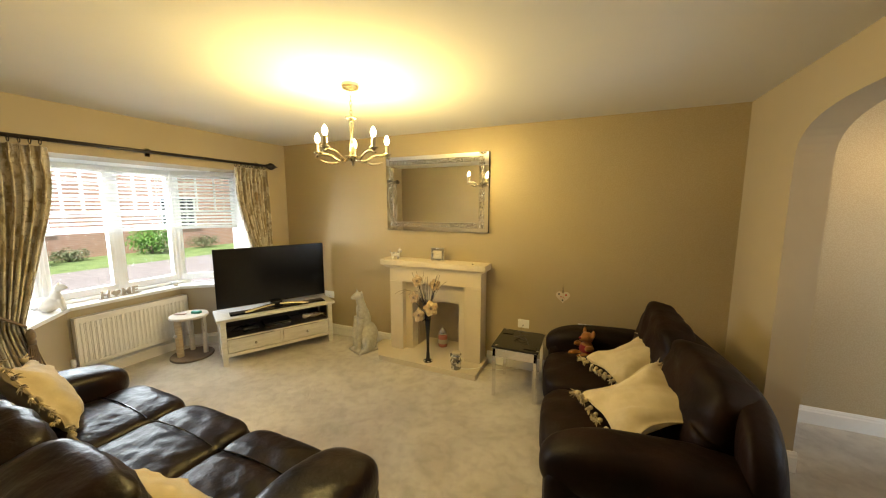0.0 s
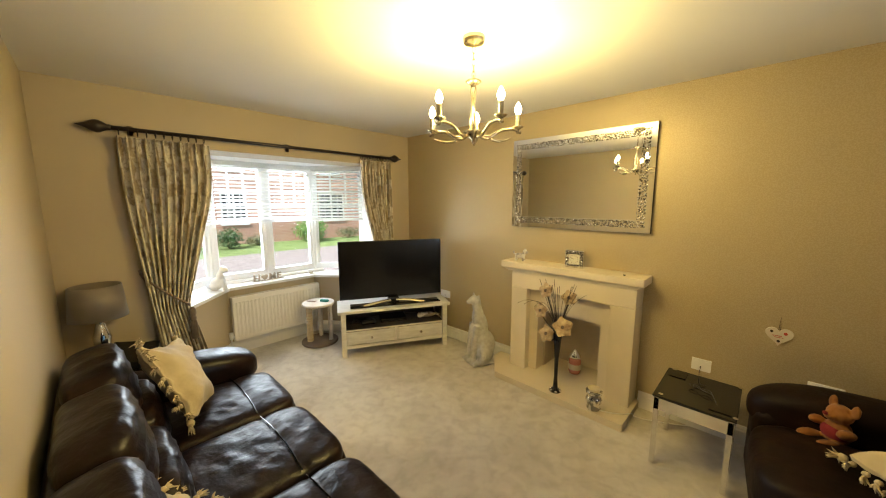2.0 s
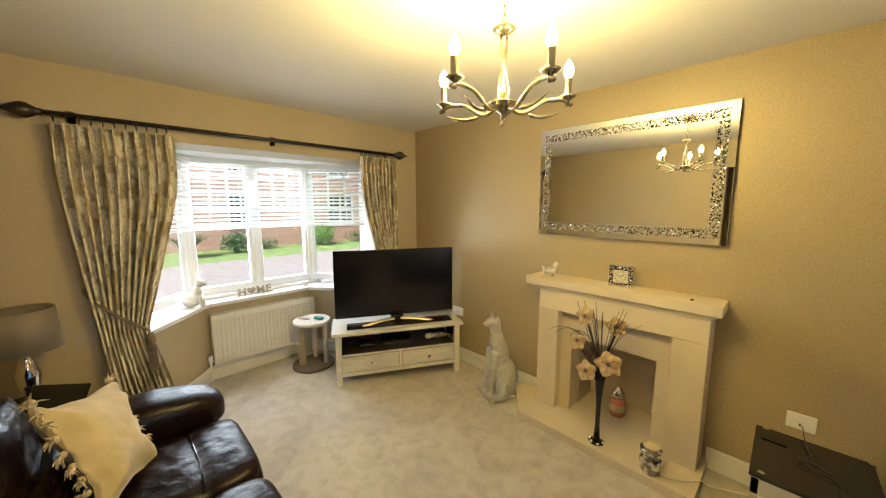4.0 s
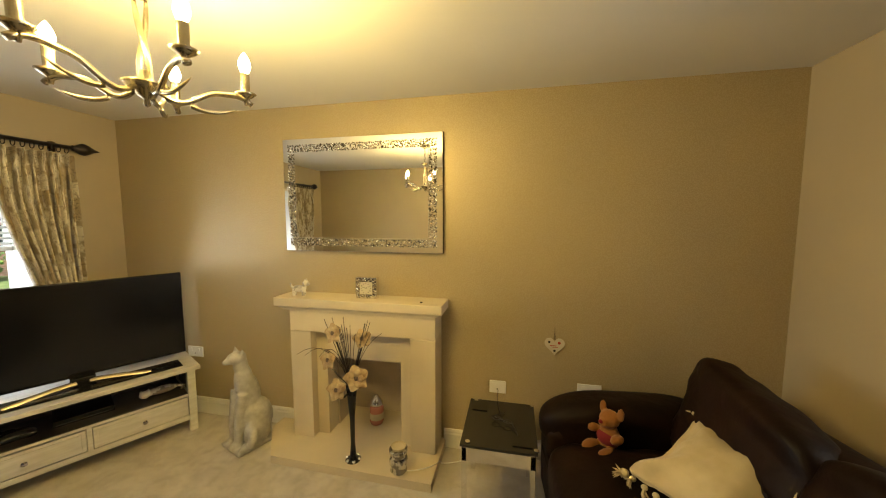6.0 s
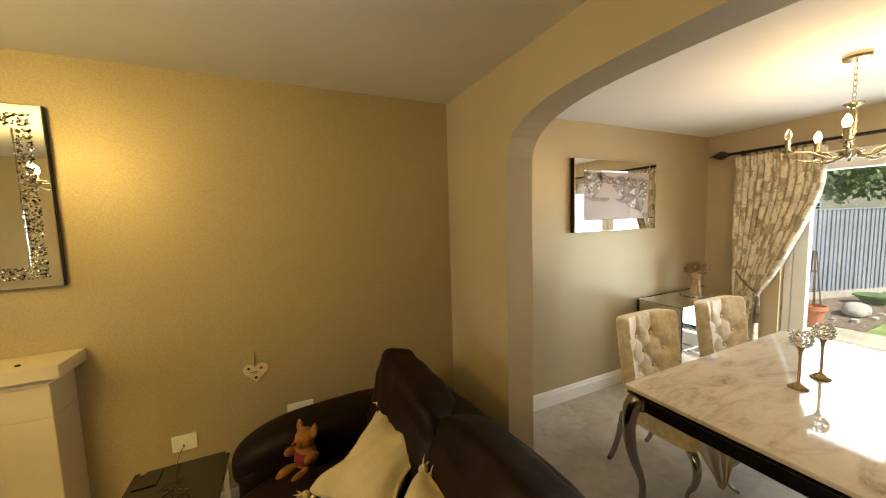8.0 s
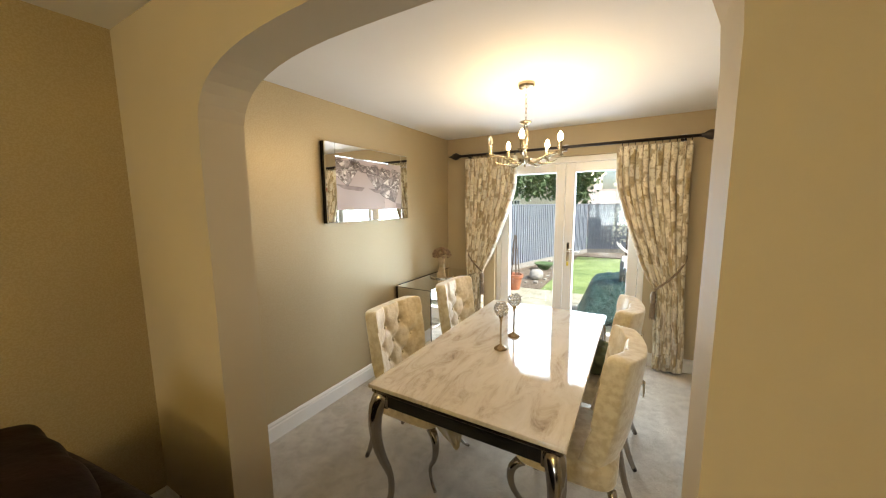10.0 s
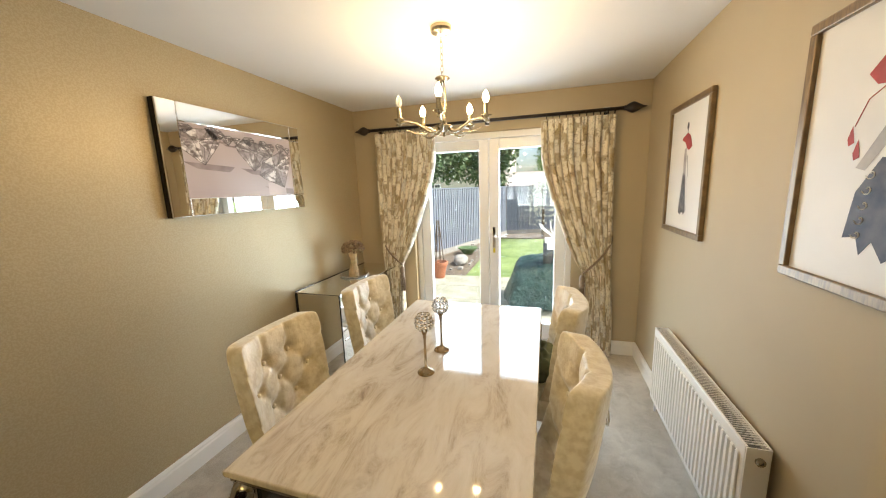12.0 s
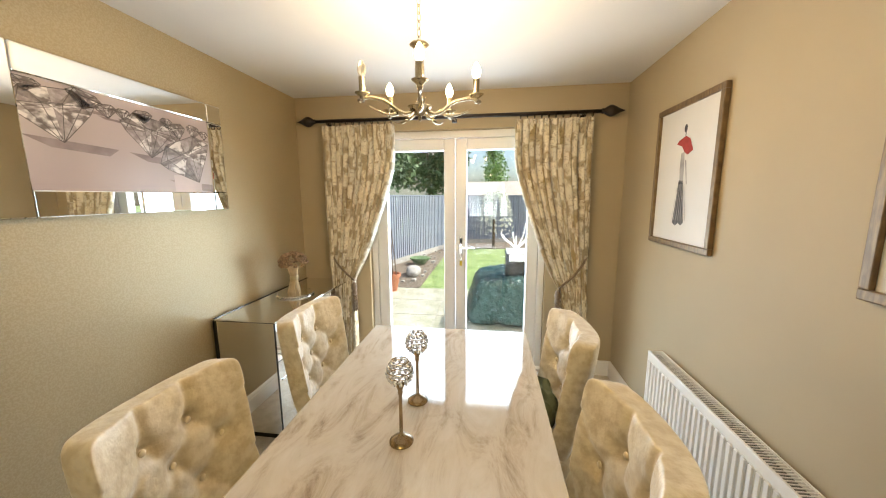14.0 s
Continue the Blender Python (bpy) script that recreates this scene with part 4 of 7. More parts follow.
bm = boxes((DM - 0.05, DM - 0.046, MY - 0.062, MY - 0.040, 0.93, 0.975))
part("key_tag", bm, surf("yellow_plastic", (0.75, 0.6, 0.05)), fd)
struct("door_threshold", boxes((EX, DM - 0.046, DY0, DY1, 0.0, 0.012)), UPVC, "white plastic door threshold")
solo("door_mat", boxes((3.78, 4.28, 1.22, 2.30, 0, 0.012), bevel=0.004), surf("pale_mat", (0.55, 0.53, 0.50), (0.45, 0.43, 0.40), rough=0.95, scale=60, bump=0.6, bscale=200), "pale grey flat door mat on the carpet", "door mat")

# ---- heating, sockets ----


SHADOWGREY = surf("grille_shade", (0.10, 0.095, 0.085), rough=0.6)


def radiator(m, ln, z0, z1, label, double=False, valve_end=1):
    """Front faces -y in its own frame; x runs along it."""
    t = thing("radiator", label, "radiator", m)
    d = 0.066 if double else 0.055
    part("panel", boxes((0, ln, -0.012, 0.0, z0, z1), bevel=0.005), GLOSS, t)
    if double:
        part("back_panel", boxes((0.01, ln - 0.01, d - 0.012, d, z0, z1)), GLOSS, t)
    n = int(ln / 0.038)
    me = None
    for i in range(n):
        x = 0.02 + (ln - 0.04) * (i + 0.5) / n
        if me is None:
            r = bmesh.new()
            box(r, -0.0142, 0.0142, -0.0185, -0.012, z0 + 0.035, z1 - 0.045, bevel=0.006, seg=1)
            ob = part("rib", r, GLOSS, t)
            me = ob.data
        else:
            ob = new("rib", me)
            ob.parent = t
        ob.matrix_basis = pose(x, 0, 0)
    part("side_cover", boxes((-0.004, 0.0, -0.01, d, z0, z1)), GLOSS, t)
    part("side_cover", boxes((ln, ln + 0.004, -0.01, d, z0, z1)), GLOSS, t)
    g = bmesh.new()
    box(g, 0, ln, -0.011, -0.004, z1, z1 + 0.003), box(g, 0, ln, d - 0.007, d, z1, z1 + 0.003)
    for i in range(int(ln / 0.014)):
        box(g, 0.004 + i * 0.014, 0.0078 + i * 0.014, -0.004, d - 0.007, z1 - 0.001, z1 + 0.002)
    part("grille", g, GLOSS, t)
    # dark block under the grille stands in for the shade between its bars
    part("inner_shade", boxes((0.004, ln - 0.004, -0.002, d - 0.013, z0 + 0.03, z1 - 0.02)), SHADOWGREY, t)
    xs = -0.03 if valve_end < 0 else ln + 0.03
    v = lathe(bmesh.new(), [(0.008, 0.13), (0.008, z0 + 0.02), (0.016, z0 + 0.02), (0.02, z0 + 0.05), (0.02, z0 + 0.09), (0.01, z0 + 0.095)], 14, pose(xs, d / 2, 0))
    tube(v, [(xs, d / 2, z0 + 0.04), (min(max(xs, 0), ln), d / 2, z0 + 0.04)], 0.01, 8)
    tube(v, [(xs, d / 2, 0.0), (xs, d / 2, 0.15)], 0.0075, 8)
    part("valve", v, UPVC, t, "white and chrome radiator valve")
    if double:
        part("air_vent", lathe(bmesh.new(), [(0.016, 0), (0.016, 0.008), (0.008, 0.01), (0.008, 0.006), (0, 0.006)], 14, Matrix.Translation((-0.004 if valve_end > 0 else ln + 0.004, d / 2, z1 - 0.05)) @ rot(ry=-90 if valve_end > 0 else 90)), STEEL, t)
        for x in (0.15, ln - 0.15):
            part("wall_bracket", boxes((x - 0.01, x + 0.01, d, d + 0.024, z0 + 0.05, z1 - 0.05)), GLOSS, t)
    else:
        for x in (0.15, ln - 0.15):
            part("wall_bracket", boxes((x - 0.01, x + 0.01, 0, d + 0.02, z0 + 0.05, z1 - 0.05)), GLOSS, t)
    return t


radiator(pose(-4.085, 1.472, 0, rz=90), 0.933, 0.155, 0.62, "white ribbed single panel radiator below the bay sill", valve_end=-1)
radiator(pose(3.455, 0.728, 0, rz=180), 1.09, 0.13, 0.627, "white ribbed double panel radiator under the framed pictures", True, valve_end=-1)


def socket(name, m, w, label, rockers=2):
    t = thing(name, label, "socket", m)
    part("plate", boxes((-w / 2, w / 2, -0.009, -0.001, -0.043, 0.043), bevel=0.003), UPVC, t)
    for i in range(rockers):
        x = -w / 4 + i * w / 2 if rockers > 1 else w * 0.15
        part("switch", boxes((x - 0.008, x + 0.008, -0.013, -0.009, 0.005, 0.03)), UPVC, t)
    part("pin_hole", boxes((-0.006, 0.0, -0.0095, -0.0088, -0.02, -0.008)), BLACK, t)


socket("wall_socket", pose(-0.412, NY, 0.473), 0.11, "white plastic fused wall switch above the glass table")
socket("wall_socket", pose(0.164, NY, 0.505), 0.146, "white plastic double wall socket behind the sofa")
socket("wall_socket", pose(-2.87, NY, 0.515), 0.146, "white plastic double wall socket behind the television stand")

# ---- fireplace ----
fp = thing("fireplace", "cream limestone fireplace surround with a deep open hearth", "fireplace")
part("leg", boxes((-1.842, -1.684, 3.21, NY, 0.055, 0.825), bevel=0.004), LIME, fp)
part("leg", boxes((-0.971, -0.80, 3.21, NY, 0.055, 0.825), bevel=0.004), LIME, fp)
part("lintel", boxes((-1.842, -0.80, 3.21, NY, 0.826, 0.973), bevel=0.004), LIME, fp)
for r in ((-1.683, FX0, 3.275, NY + 0.01, 0.055, 0.824), (FX1, -0.972, 3.275, NY + 0.01, 0.055, 0.824), (FX0, FX1, 3.275, NY + 0.01, FZ, 0.824)):
    part("slip", boxes(r), LIME, fp)
bm = boxes((-1.945, -0.752, 3.18, NY, 1.0, 1.06), bevel=0.004)
prism(bm, [(-1.875, 0.974), (-0.805, 0.974), (-0.758, 0.999), (-1.94, 0.999)], "y", 3.20, NY)
part("mantel_shelf", bm, LIME, fp)
bm = bmesh.new()
prism(bm, [(-0.77, 2.965), (-0.77, NY), (FX1, NY), (FX1, 3.655), (FX0, 3.655), (FX0, NY), (-2.06, NY), (-2.06, 3.26), (-1.86, 2.985)], "z", 0.001, 0.055)
part("hearth", bm, LIME, fp)
bm = boxes((FX0, FX0 + 0.012, 3.405, 3.648, 0.055, FZ), (FX1 - 0.012, FX1, 3.405, 3.648, 0.055, FZ), (FX0, FX1, 3.649, 3.657, 0.055, FZ), (FX0, FX1, 3.405, 3.65, FZ - 0.012, FZ - 0.001))
part("back_panel", bm, surf("hearth_panel", (0.52, 0.44, 0.33), (0.45, 0.38, 0.28), rough=0.7, scale=4), fp)
solo("hearth_cable", tube(bmesh.new(), bez((-0.96, 3.03, 0.059), (-0.85, 3.05, 0.062), (-0.80, 3.10, 0.058), (-0.76, 3.16, 0.058), 8) + bez((-0.75, 3.18, 0.03), (-0.7, 3.22, 0.006), (-0.55, 3.3, 0.006), (-0.42, 3.385, 0.006), 8), 0.0035, 6), GLOSS, "thin pale cable running from the lamp across the hearth", "cable")

GEMS = surf("crystal_mosaic", (0.97, 0.95, 0.90), (0.26, 0.235, 0.20), rough=0.11, metal=1, scale=90, lo=0.45, hi=0.55)


def gems(bm, x0, x1, z0, z1, y, step, seed, h=0.006):
    """Small faceted stones over a strip that faces -y."""
    rnd = random.Random(seed)
    nx, nz = max(1, int((x1 - x0) / step)), max(1, int((z1 - z0) / step))
    for i in range(nx):
        for j in range(nz):
            cx, cz = x0 + (i + rnd.random()) * (x1 - x0) / nx, z0 + (j + rnd.random()) * (z1 - z0) / nz
            r = step * rnd.uniform(0.45, 0.75)
            a0 = rnd.uniform(0, 6.28)
            cx, cz = min(max(cx, x0 + r), x1 - r), min(max(cz, z0 + r), z1 - r)
            ring = [bm.verts.new((cx + r * math.cos(a0 + k * 1.5708), y, cz + r * math.sin(a0 + k * 1.5708))) for k in range(4)]
            top = bm.verts.new((cx + rnd.uniform(-0.4, 0.4) * r, y - h * rnd.uniform(0.5, 1), cz + rnd.uniform(-0.4, 0.4) * r))
            for k in range(4):
                bm.faces.new((ring[k], ring[(k + 1) % 4], top))


mir = thing("wall_mirror", "large rectangular wall mirror with a crushed crystal border", "mirror")
MX0, MX1, MZ0, MZ1 = -1.963, -0.783, 1.367, 2.166
part("backing", boxes((MX0, MX1, 3.376, NY - 0.001, MZ0, MZ1), bevel=0.002), BLACK, mir)
part("outer_strip", boxes((MX0 + 0.002, MX1 - 0.002, 3.366, 3.375, MZ0 + 0.002, MZ1 - 0.002), bevel=0.003), MIRROR, mir)
part("glass", boxes((MX0 + 0.098, MX1 - 0.098, 3.358, 3.3655, MZ0 + 0.098, MZ1 - 0.098), bevel=0.003), MIRROR, mir)
bm = bmesh.new()
for k, r in enumerate(((MX0 + 0.038, MX1 - 0.038, MZ0 + 0.038, MZ0 + 0.096), (MX0 + 0.038, MX1 - 0.038, MZ1 - 0.096, MZ1 - 0.038), (MX0 + 0.038, MX0 + 0.096, MZ0 + 0.1, MZ1 - 0.1), (MX1 - 0.096, MX1 - 0.038, MZ0 + 0.1, MZ1 - 0.1))):
    gems(bm, *r, 3.3655, 0.0125, k, 0.011)
tagged(part("crystal_border", bm, GEMS, mir), kind="stuff")

ck = thing("mantel_clock", "square silver mantel clock with a crystal border", "clock", pose(-1.295, 3.29, 1.061, rz=3))
part("case", boxes((-0.075, 0.075, -0.02, 0.03, 0, 0.145), bevel=0.003), CHROME, ck)
bm = bmesh.new()
for k, r in enumerate(((-0.072, 0.072, 0.003, 0.03), (-0.072, 0.072, 0.115, 0.142), (-0.072, -0.045, 0.03, 0.115), (0.045, 0.072, 0.03, 0.115))):
    gems(bm, *r, -0.0205, 0.012, k + 20)
part("crystal_rim", bm, GEMS, ck)
part("dial", boxes((-0.044, 0.044, -0.0225, -0.0205, 0.031, 0.114)), surf("dial_ivory", (0.62, 0.56, 0.42)), ck)
bm = bmesh.new()
for k in range(12):
    a = k * math.pi / 6
    box(bm, -0.002, 0.002, -0.0245, -0.0226, 0.030, 0.036, m=Matrix.Translation((0, 0, 0.0725)) @ rot(ry=math.degrees(a)))
box(bm, -0.0012, 0.0012, -0.0245, -0.0228, 0, 0.024, m=Matrix.Translation((0, 0, 0.0725)) @ rot(ry=50))
box(bm, -0.0012, 0.0012, -0.0245, -0.0228, 0, 0.030, m=Matrix.Translation((0, 0, 0.0725)) @ rot(ry=-70))
part("clock_hand", bm, BLACK, ck)
FUR = surf("grey_stone_cat", (0.46, 0.44, 0.395), (0.37, 0.35, 0.31), rough=0.5, scale=30, bump=0.35, bscale=70, bdist=0.004)


def ellip(bm, at, r, m=None, n=12):
    tmp = bmesh.new()
    bmesh.ops.create_uvsphere(tmp, u_segments=n, v_segments=max(6, n - 3), radius=1)
    bmesh.ops.transform(tmp, matrix=Matrix.Translation(at) @ (m or Matrix()) @ Matrix.Diagonal((*r, 1)), verts=tmp.verts[:])
    me = bpy.data.meshes.new("t")
    tmp.to_mesh(me)
    tmp.free()
    bm.from_mesh(me)
    bpy.data.meshes.remove(me)


def merged(bm, name, material, label, category, m, voxel):
    """One clean figure skin over overlapping masses."""
    ob = solo(name, bm, material, label, category, m, True)
    r = ob.modifiers.new("skin", "REMESH")
    r.mode, r.voxel_size, r.use_smooth_shade = "VOXEL", voxel, True
    s = ob.modifiers.new("soft", "SMOOTH")
    s.factor, s.iterations = 0.5, 5
    return ob


# sitting cat statue, facing -y with its head high
bm = bmesh.new()
ellip(bm, (0.02, 0.03, 0.16), (0.085, 0.10, 0.14)), ellip(bm, (0.0, 0.0, 0.30), (0.062, 0.07, 0.17)), ellip(bm, (-0.01, -0.02, 0.42), (0.052, 0.055, 0.12))
ellip(bm, (-0.015, -0.03, 0.53), (0.040, 0.042, 0.07)), ellip(bm, (-0.02, -0.05, 0.585), (0.046, 0.058, 0.04)), ellip(bm, (-0.022, -0.10, 0.575), (0.024, 0.03, 0.02))
for s in (-1, 1):
    lathe(bm, [(0.017, 0), (0.012, 0.025), (0.001, 0.05)], 8, pose(-0.02 + 0.034 * s, -0.035, 0.605, ry=12 * s))
    tube(bm, [(0.035 * s - 0.01, -0.045, 0.36), (0.033 * s - 0.012, -0.075, 0.18), (0.032 * s - 0.012, -0.08, 0.03)], [0.036, 0.026, 0.024], 10)
    ellip(bm, (0.033 * s - 0.012, -0.10, 0.028), (0.028, 0.045, 0.024))
    ellip(bm, (0.065 * s + 0.02, 0.0, 0.10), (0.035, 0.085, 0.09)), ellip(bm, (0.075 * s + 0.015, -0.06, 0.03), (0.026, 0.06, 0.024))
tube(bm, [(0.08 + 0.055 * math.cos(a), -0.055 + 0.01 * a, 0.085 + 0.055 * math.sin(a)) for a in (x * 0.45 for x in range(-4, 10))], [0.024] * 10 + [0.022, 0.02, 0.018, 0.015], 10)
box(bm, -0.10, 0.11, -0.13, 0.10, 0, 0.02)
merged(bm, "cat_statue", FUR, "tall grey stone sitting cat statue by the hearth", "statue", pose(-2.165, 3.16, 0, rz=-22) @ Matrix.Diagonal((1.2, 1.15, 1.08, 1)), 0.007)
bm = bmesh.new()
ellip(bm, (0, 0, 0.05), (0.05, 0.022, 0.026)), ellip(bm, (0.045, 0, 0.085), (0.024, 0.022, 0.022)), ellip(bm, (0.065, -0.003, 0.08), (0.012, 0.012, 0.01))
for x in (-0.035, 0.03):
    for y in (-0.012, 0.012):
        tube(bm, [(x, y, 0.05), (x, y, 0.0)], 0.011, 8)
for s in (-1, 1):
    lathe(bm, [(0.011, 0), (0.001, 0.024)], 6, pose(0.045, 0.014 * s, 0.098))
tube(bm, [(-0.045, 0, 0.055), (-0.062, 0, 0.075), (-0.058, 0, 0.09)], 0.008, 6)
merged(bm, "dog_figurine", surf("mottled_grey", (0.62, 0.60, 0.56), (0.30, 0.28, 0.26), rough=0.5, scale=30, lo=0.45, hi=0.55), "small mottled grey standing dog figurine on the mantel", "figurine", pose(-1.80, 3.27, 1.061, rz=15), 0.0035)
solo("mantel_button", lathe(bmesh.new(), [(0.009, 0), (0.009, 0.006), (0, 0.008)], 10), BLACK, "tiny dark button lying on the mantel", "ornament", pose(-0.90, 3.24, 1.061))

# vase with silk flowers
vs = thing("flower_vase", "tall slim black vase with cream silk flowers on the hearth", "vase", pose(-1.308, 3.06, 0.056))
part("vase", lathe(bmesh.new(), [(0.045, 0), (0.05, 0.006), (0.02, 0.03), (0.014, 0.12), (0.016, 0.28), (0.028, 0.42), (0.036, 0.5), (0.032, 0.5), (0.024, 0.42), (0, 0.40)], 20), BLACK, vs, smooth=True)
bm = bmesh.new()
for k in range(6):
    a = k * 1.05
    ellip(bm, (0.04 * math.cos(a), 0.04 * math.sin(a), 0.012), (0.012, 0.012, 0.010), n=8)
part("glass_feet", bm, CHROME, vs)
PETAL = surf("cream_petal", (0.52, 0.40, 0.23), (0.27, 0.17, 0.08), rough=0.7, scale=22)
flowers = [((-0.104, -0.02, 0.835), 0.066), ((0.07, 0.02, 0.80), 0.062), ((-0.149, -0.01, 0.655), 0.066), ((0.07, -0.07, 0.585), 0.080), ((-0.06, -0.075, 0.50), 0.070)]
st = bmesh.new()
for (fx, fy, fz), r in flowers:
    tube(st, bez((0, 0, 0.42), (0, 0, 0.55), (fx * 0.6, fy * 0.6, fz - 0.15), (fx, fy + 0.015, fz - 0.02), 8), 0.006, 6)
    fl = new("flower")
    fl.parent = vs
    fl.matrix_basis = look((fx, fy, fz), (fx * 3, fy - 1.0, fz + 0.3))
    bm = bmesh.new()
    for ring, (cnt, rr, tilt) in enumerate(((5, r, 0.35), (5, r * 0.7, 0.75))):
        for k in range(cnt):
            a = k * 2 * math.pi / cnt + ring * 0.6
            pm = rot(rz=math.degrees(a))
            rows = []
            for u in (0, 0.3, 0.6, 0.85, 1.0):
                w = rr * 0.50 * math.sin(math.pi * (0.12 + u * 0.83))
                zz = -(rr * tilt * u * (1.4 - u))
                rows.append([bm.verts.new(pm @ Vector((rr * u, w * v, zz + 0.12 * rr * v * v + 0.006 * math.sin(5 * v + k)))) for v in (-1, -0.4, 0.4, 1)])
            for p0, p1 in zip(rows, rows[1:]):
                for i in range(3):
                    bm.faces.new((p0[i], p0[i + 1], p1[i + 1], p1[i]))
    part("petal", bm, PETAL, fl, smooth=True)
    bm = bmesh.new()
    ellip(bm, (0, 0, -0.006), (0.015, 0.015, 0.012), n=8)
    part("flower_centre", bm, BARK, fl)
for k in range(16):
    a = k * 2.4
    d = Vector((math.cos(a), math.sin(a) * 0.5, 0)) * (0.09 + 0.02 * (k % 6))
    tube(st, bez((0, 0, 0.45), d * 0.3 + Vector((0, 0, 0.65)), d * 0.8 + Vector((0, 0, 0.82)), d + Vector((0, 0, 0.86 + 0.015 * (k % 5))), 6), 0.0018, 4)
for s, q in ((-1, 0.30), (-1, 0.36), (1, 0.22), (-1, 0.2)):
    tube(st, bez((0, 0, 0.45), (0.05 * s, 0, 0.7), (q * 0.6 * s, -0.02, 0.80), (q * s, -0.03, 0.68 if s < 0 else 0.86), 8), 0.0018, 4)
part("stem", st, DARK, vs)

# silver candle lamp and pink jar
cl = thing("oil_burner", "round silver crackled oil burner with a cream top", "oil burner", pose(-0.99, 3.03, 0.056))
part("body", lathe(bmesh.new(), [(0.045, 0), (0.052, 0.012), (0.042, 0.025), (0.055, 0.05), (0.058, 0.075), (0.05, 0.10), (0.044, 0.11), (0.056, 0.125), (0.058, 0.145), (0.05, 0.15), (0, 0.148)], 24), surf("crackled_silver", (0.85, 0.84, 0.82), (0.30, 0.29, 0.28), rough=0.12, metal=1, scale=28, lo=0.47, hi=0.53, bump=0.6, bscale=60, bdist=0.004), cl, smooth=True)
part("dish", lathe(bmesh.new(), [(0.04, 0.150), (0.046, 0.165), (0.042, 0.165), (0.035, 0.158), (0, 0.156)], 24), CREAM, cl)
jl = thing("jar_lantern", "pink glass candle jar with a domed silver lid", "candle jar", pose(-1.32, 3.47, 0.056))
part("jar", lathe(bmesh.new(), [(0.045, 0), (0.052, 0.02), (0.052, 0.12), (0.042, 0.14), (0, 0.14)], 20), surf("pink_glass", (0.55, 0.22, 0.16), (0.45, 0.17, 0.12), rough=0.1, scale=4), jl, smooth=True)
part("lid", lathe(bmesh.new(), [(0.046, 0.14), (0.05, 0.16), (0.035, 0.19), (0.022, 0.205), (0.012, 0.22), (0, 0.225)], 20), CHROME, jl, smooth=True)
part("label_band", lathe(bmesh.new(), [(0.0525, 0.04), (0.0532, 0.04), (0.0532, 0.09), (0.0525, 0.09)], 20), CREAM, jl)


def heart_pts(s):
    return [(s * 0.0625 * 16 * math.sin(t) ** 3 * 0.5, s * 0.0625 * (13 * math.cos(t) - 5 * math.cos(2 * t) - 2 * math.cos(3 * t) - math.cos(4 * t)) * 0.5) for t in (k * 2 * math.pi / 32 for k in range(32))]


hh = thing("heart_sign", "small cream wooden heart sign hung by a string", "sign", pose(-0.055, NY - 0.004, 0.79))
part("heart", prism(bmesh.new(), heart_pts(0.125), "y", -0.010, -0.002), surf("cream_wood", (0.66, 0.60, 0.48), (0.60, 0.53, 0.41), rough=0.6), hh)
part("string", tube(bmesh.new(), [(-0.004, -0.006, 0.035), (0.0, -0.003, 0.12), (0.004, -0.006, 0.035)], 0.0025, 5), BARK, hh)
RED = surf("red_paint", (0.5, 0.05, 0.03))
part("flower_dot", lathe(bmesh.new(), [(0.009, 0), (0.009, 0.002), (0, 0.002)], 10, Matrix.Translation((0.028, -0.010, 0.018)) @ rot(rx=90)), RED, hh)
part("button", lathe(bmesh.new(), [(0.008, 0), (0.008, 0.002), (0, 0.002)], 10, Matrix.Translation((-0.034, -0.010, 0.022)) @ rot(rx=90)), DARK, hh)
part("button", lathe(bmesh.new(), [(0.008, 0), (0.008, 0.002), (0, 0.002)], 10, Matrix.Translation((0.0, -0.010, -0.034)) @ rot(rx=90)), DARK, hh)
part("writing", boxes((-0.028, 0.012, -0.0115, -0.0102, -0.003, 0.001), (-0.02, 0.02, -0.0115, -0.0102, -0.012, -0.009)), RED, hh)

# ---- small glass table ----
gt = thing("side_table", "black glass side table on square chrome legs", "side table")
part("tabletop", boxes((-0.575, -0.185, 2.79, 3.25, 0.440, 0.452), bevel=0.003), BLACK, gt)
part("rail", boxes((-0.565, -0.195, 2.80, 2.825, 0.36, 0.432), (-0.565, -0.195, 3.215, 3.24, 0.36, 0.432), (-0.565, -0.545, 2.825, 3.215, 0.395, 0.432), (-0.215, -0.195, 2.825, 3.215, 0.395, 0.432)), CHROME, gt)
for x in (-0.567, -0.222):
    for y in (2.80, 3.212):
        part("leg", boxes((x, x + 0.028, y, y + 0.028, 0, 0.438), bevel=0.002), CHROME, gt)
        part("stud", lathe(bmesh.new(), [(0.013, 0.452), (0.013, 0.456), (0, 0.457)], 14, pose(x + 0.03, y + 0.02, 0)), CHROME, gt)
gl = thing("spectacles", "black spectacles lying folded on the glass table", "spectacles", pose(-0.37, 3.02, 0.453, rz=-20))
bm = bmesh.new()
for s in (-1, 1):
    tube(bm, [(s * 0.035 + 0.025 * math.cos(k * 0.628), 0.018 * math.sin(k * 0.628), 0.02) for k in range(11)], 0.002, 5)
tube(bm, [(-0.01, 0, 0.022), (0.01, 0, 0.022)], 0.002, 5)
part("rim", bm, DARK, gl)
bm = tube(bmesh.new(), [(0.06, 0, 0.02), (0.12, -0.07, 0.004)], 0.002, 5)
tube(bm, [(-0.06, 0, 0.02), (-0.02, 0.10, 0.004)], 0.002, 5)
tube(bm, [(-0.06, 0.03, 0.004), (0.06, 0.02, 0.004)], 0.002, 5)
part("arm", bm, DARK, gl)
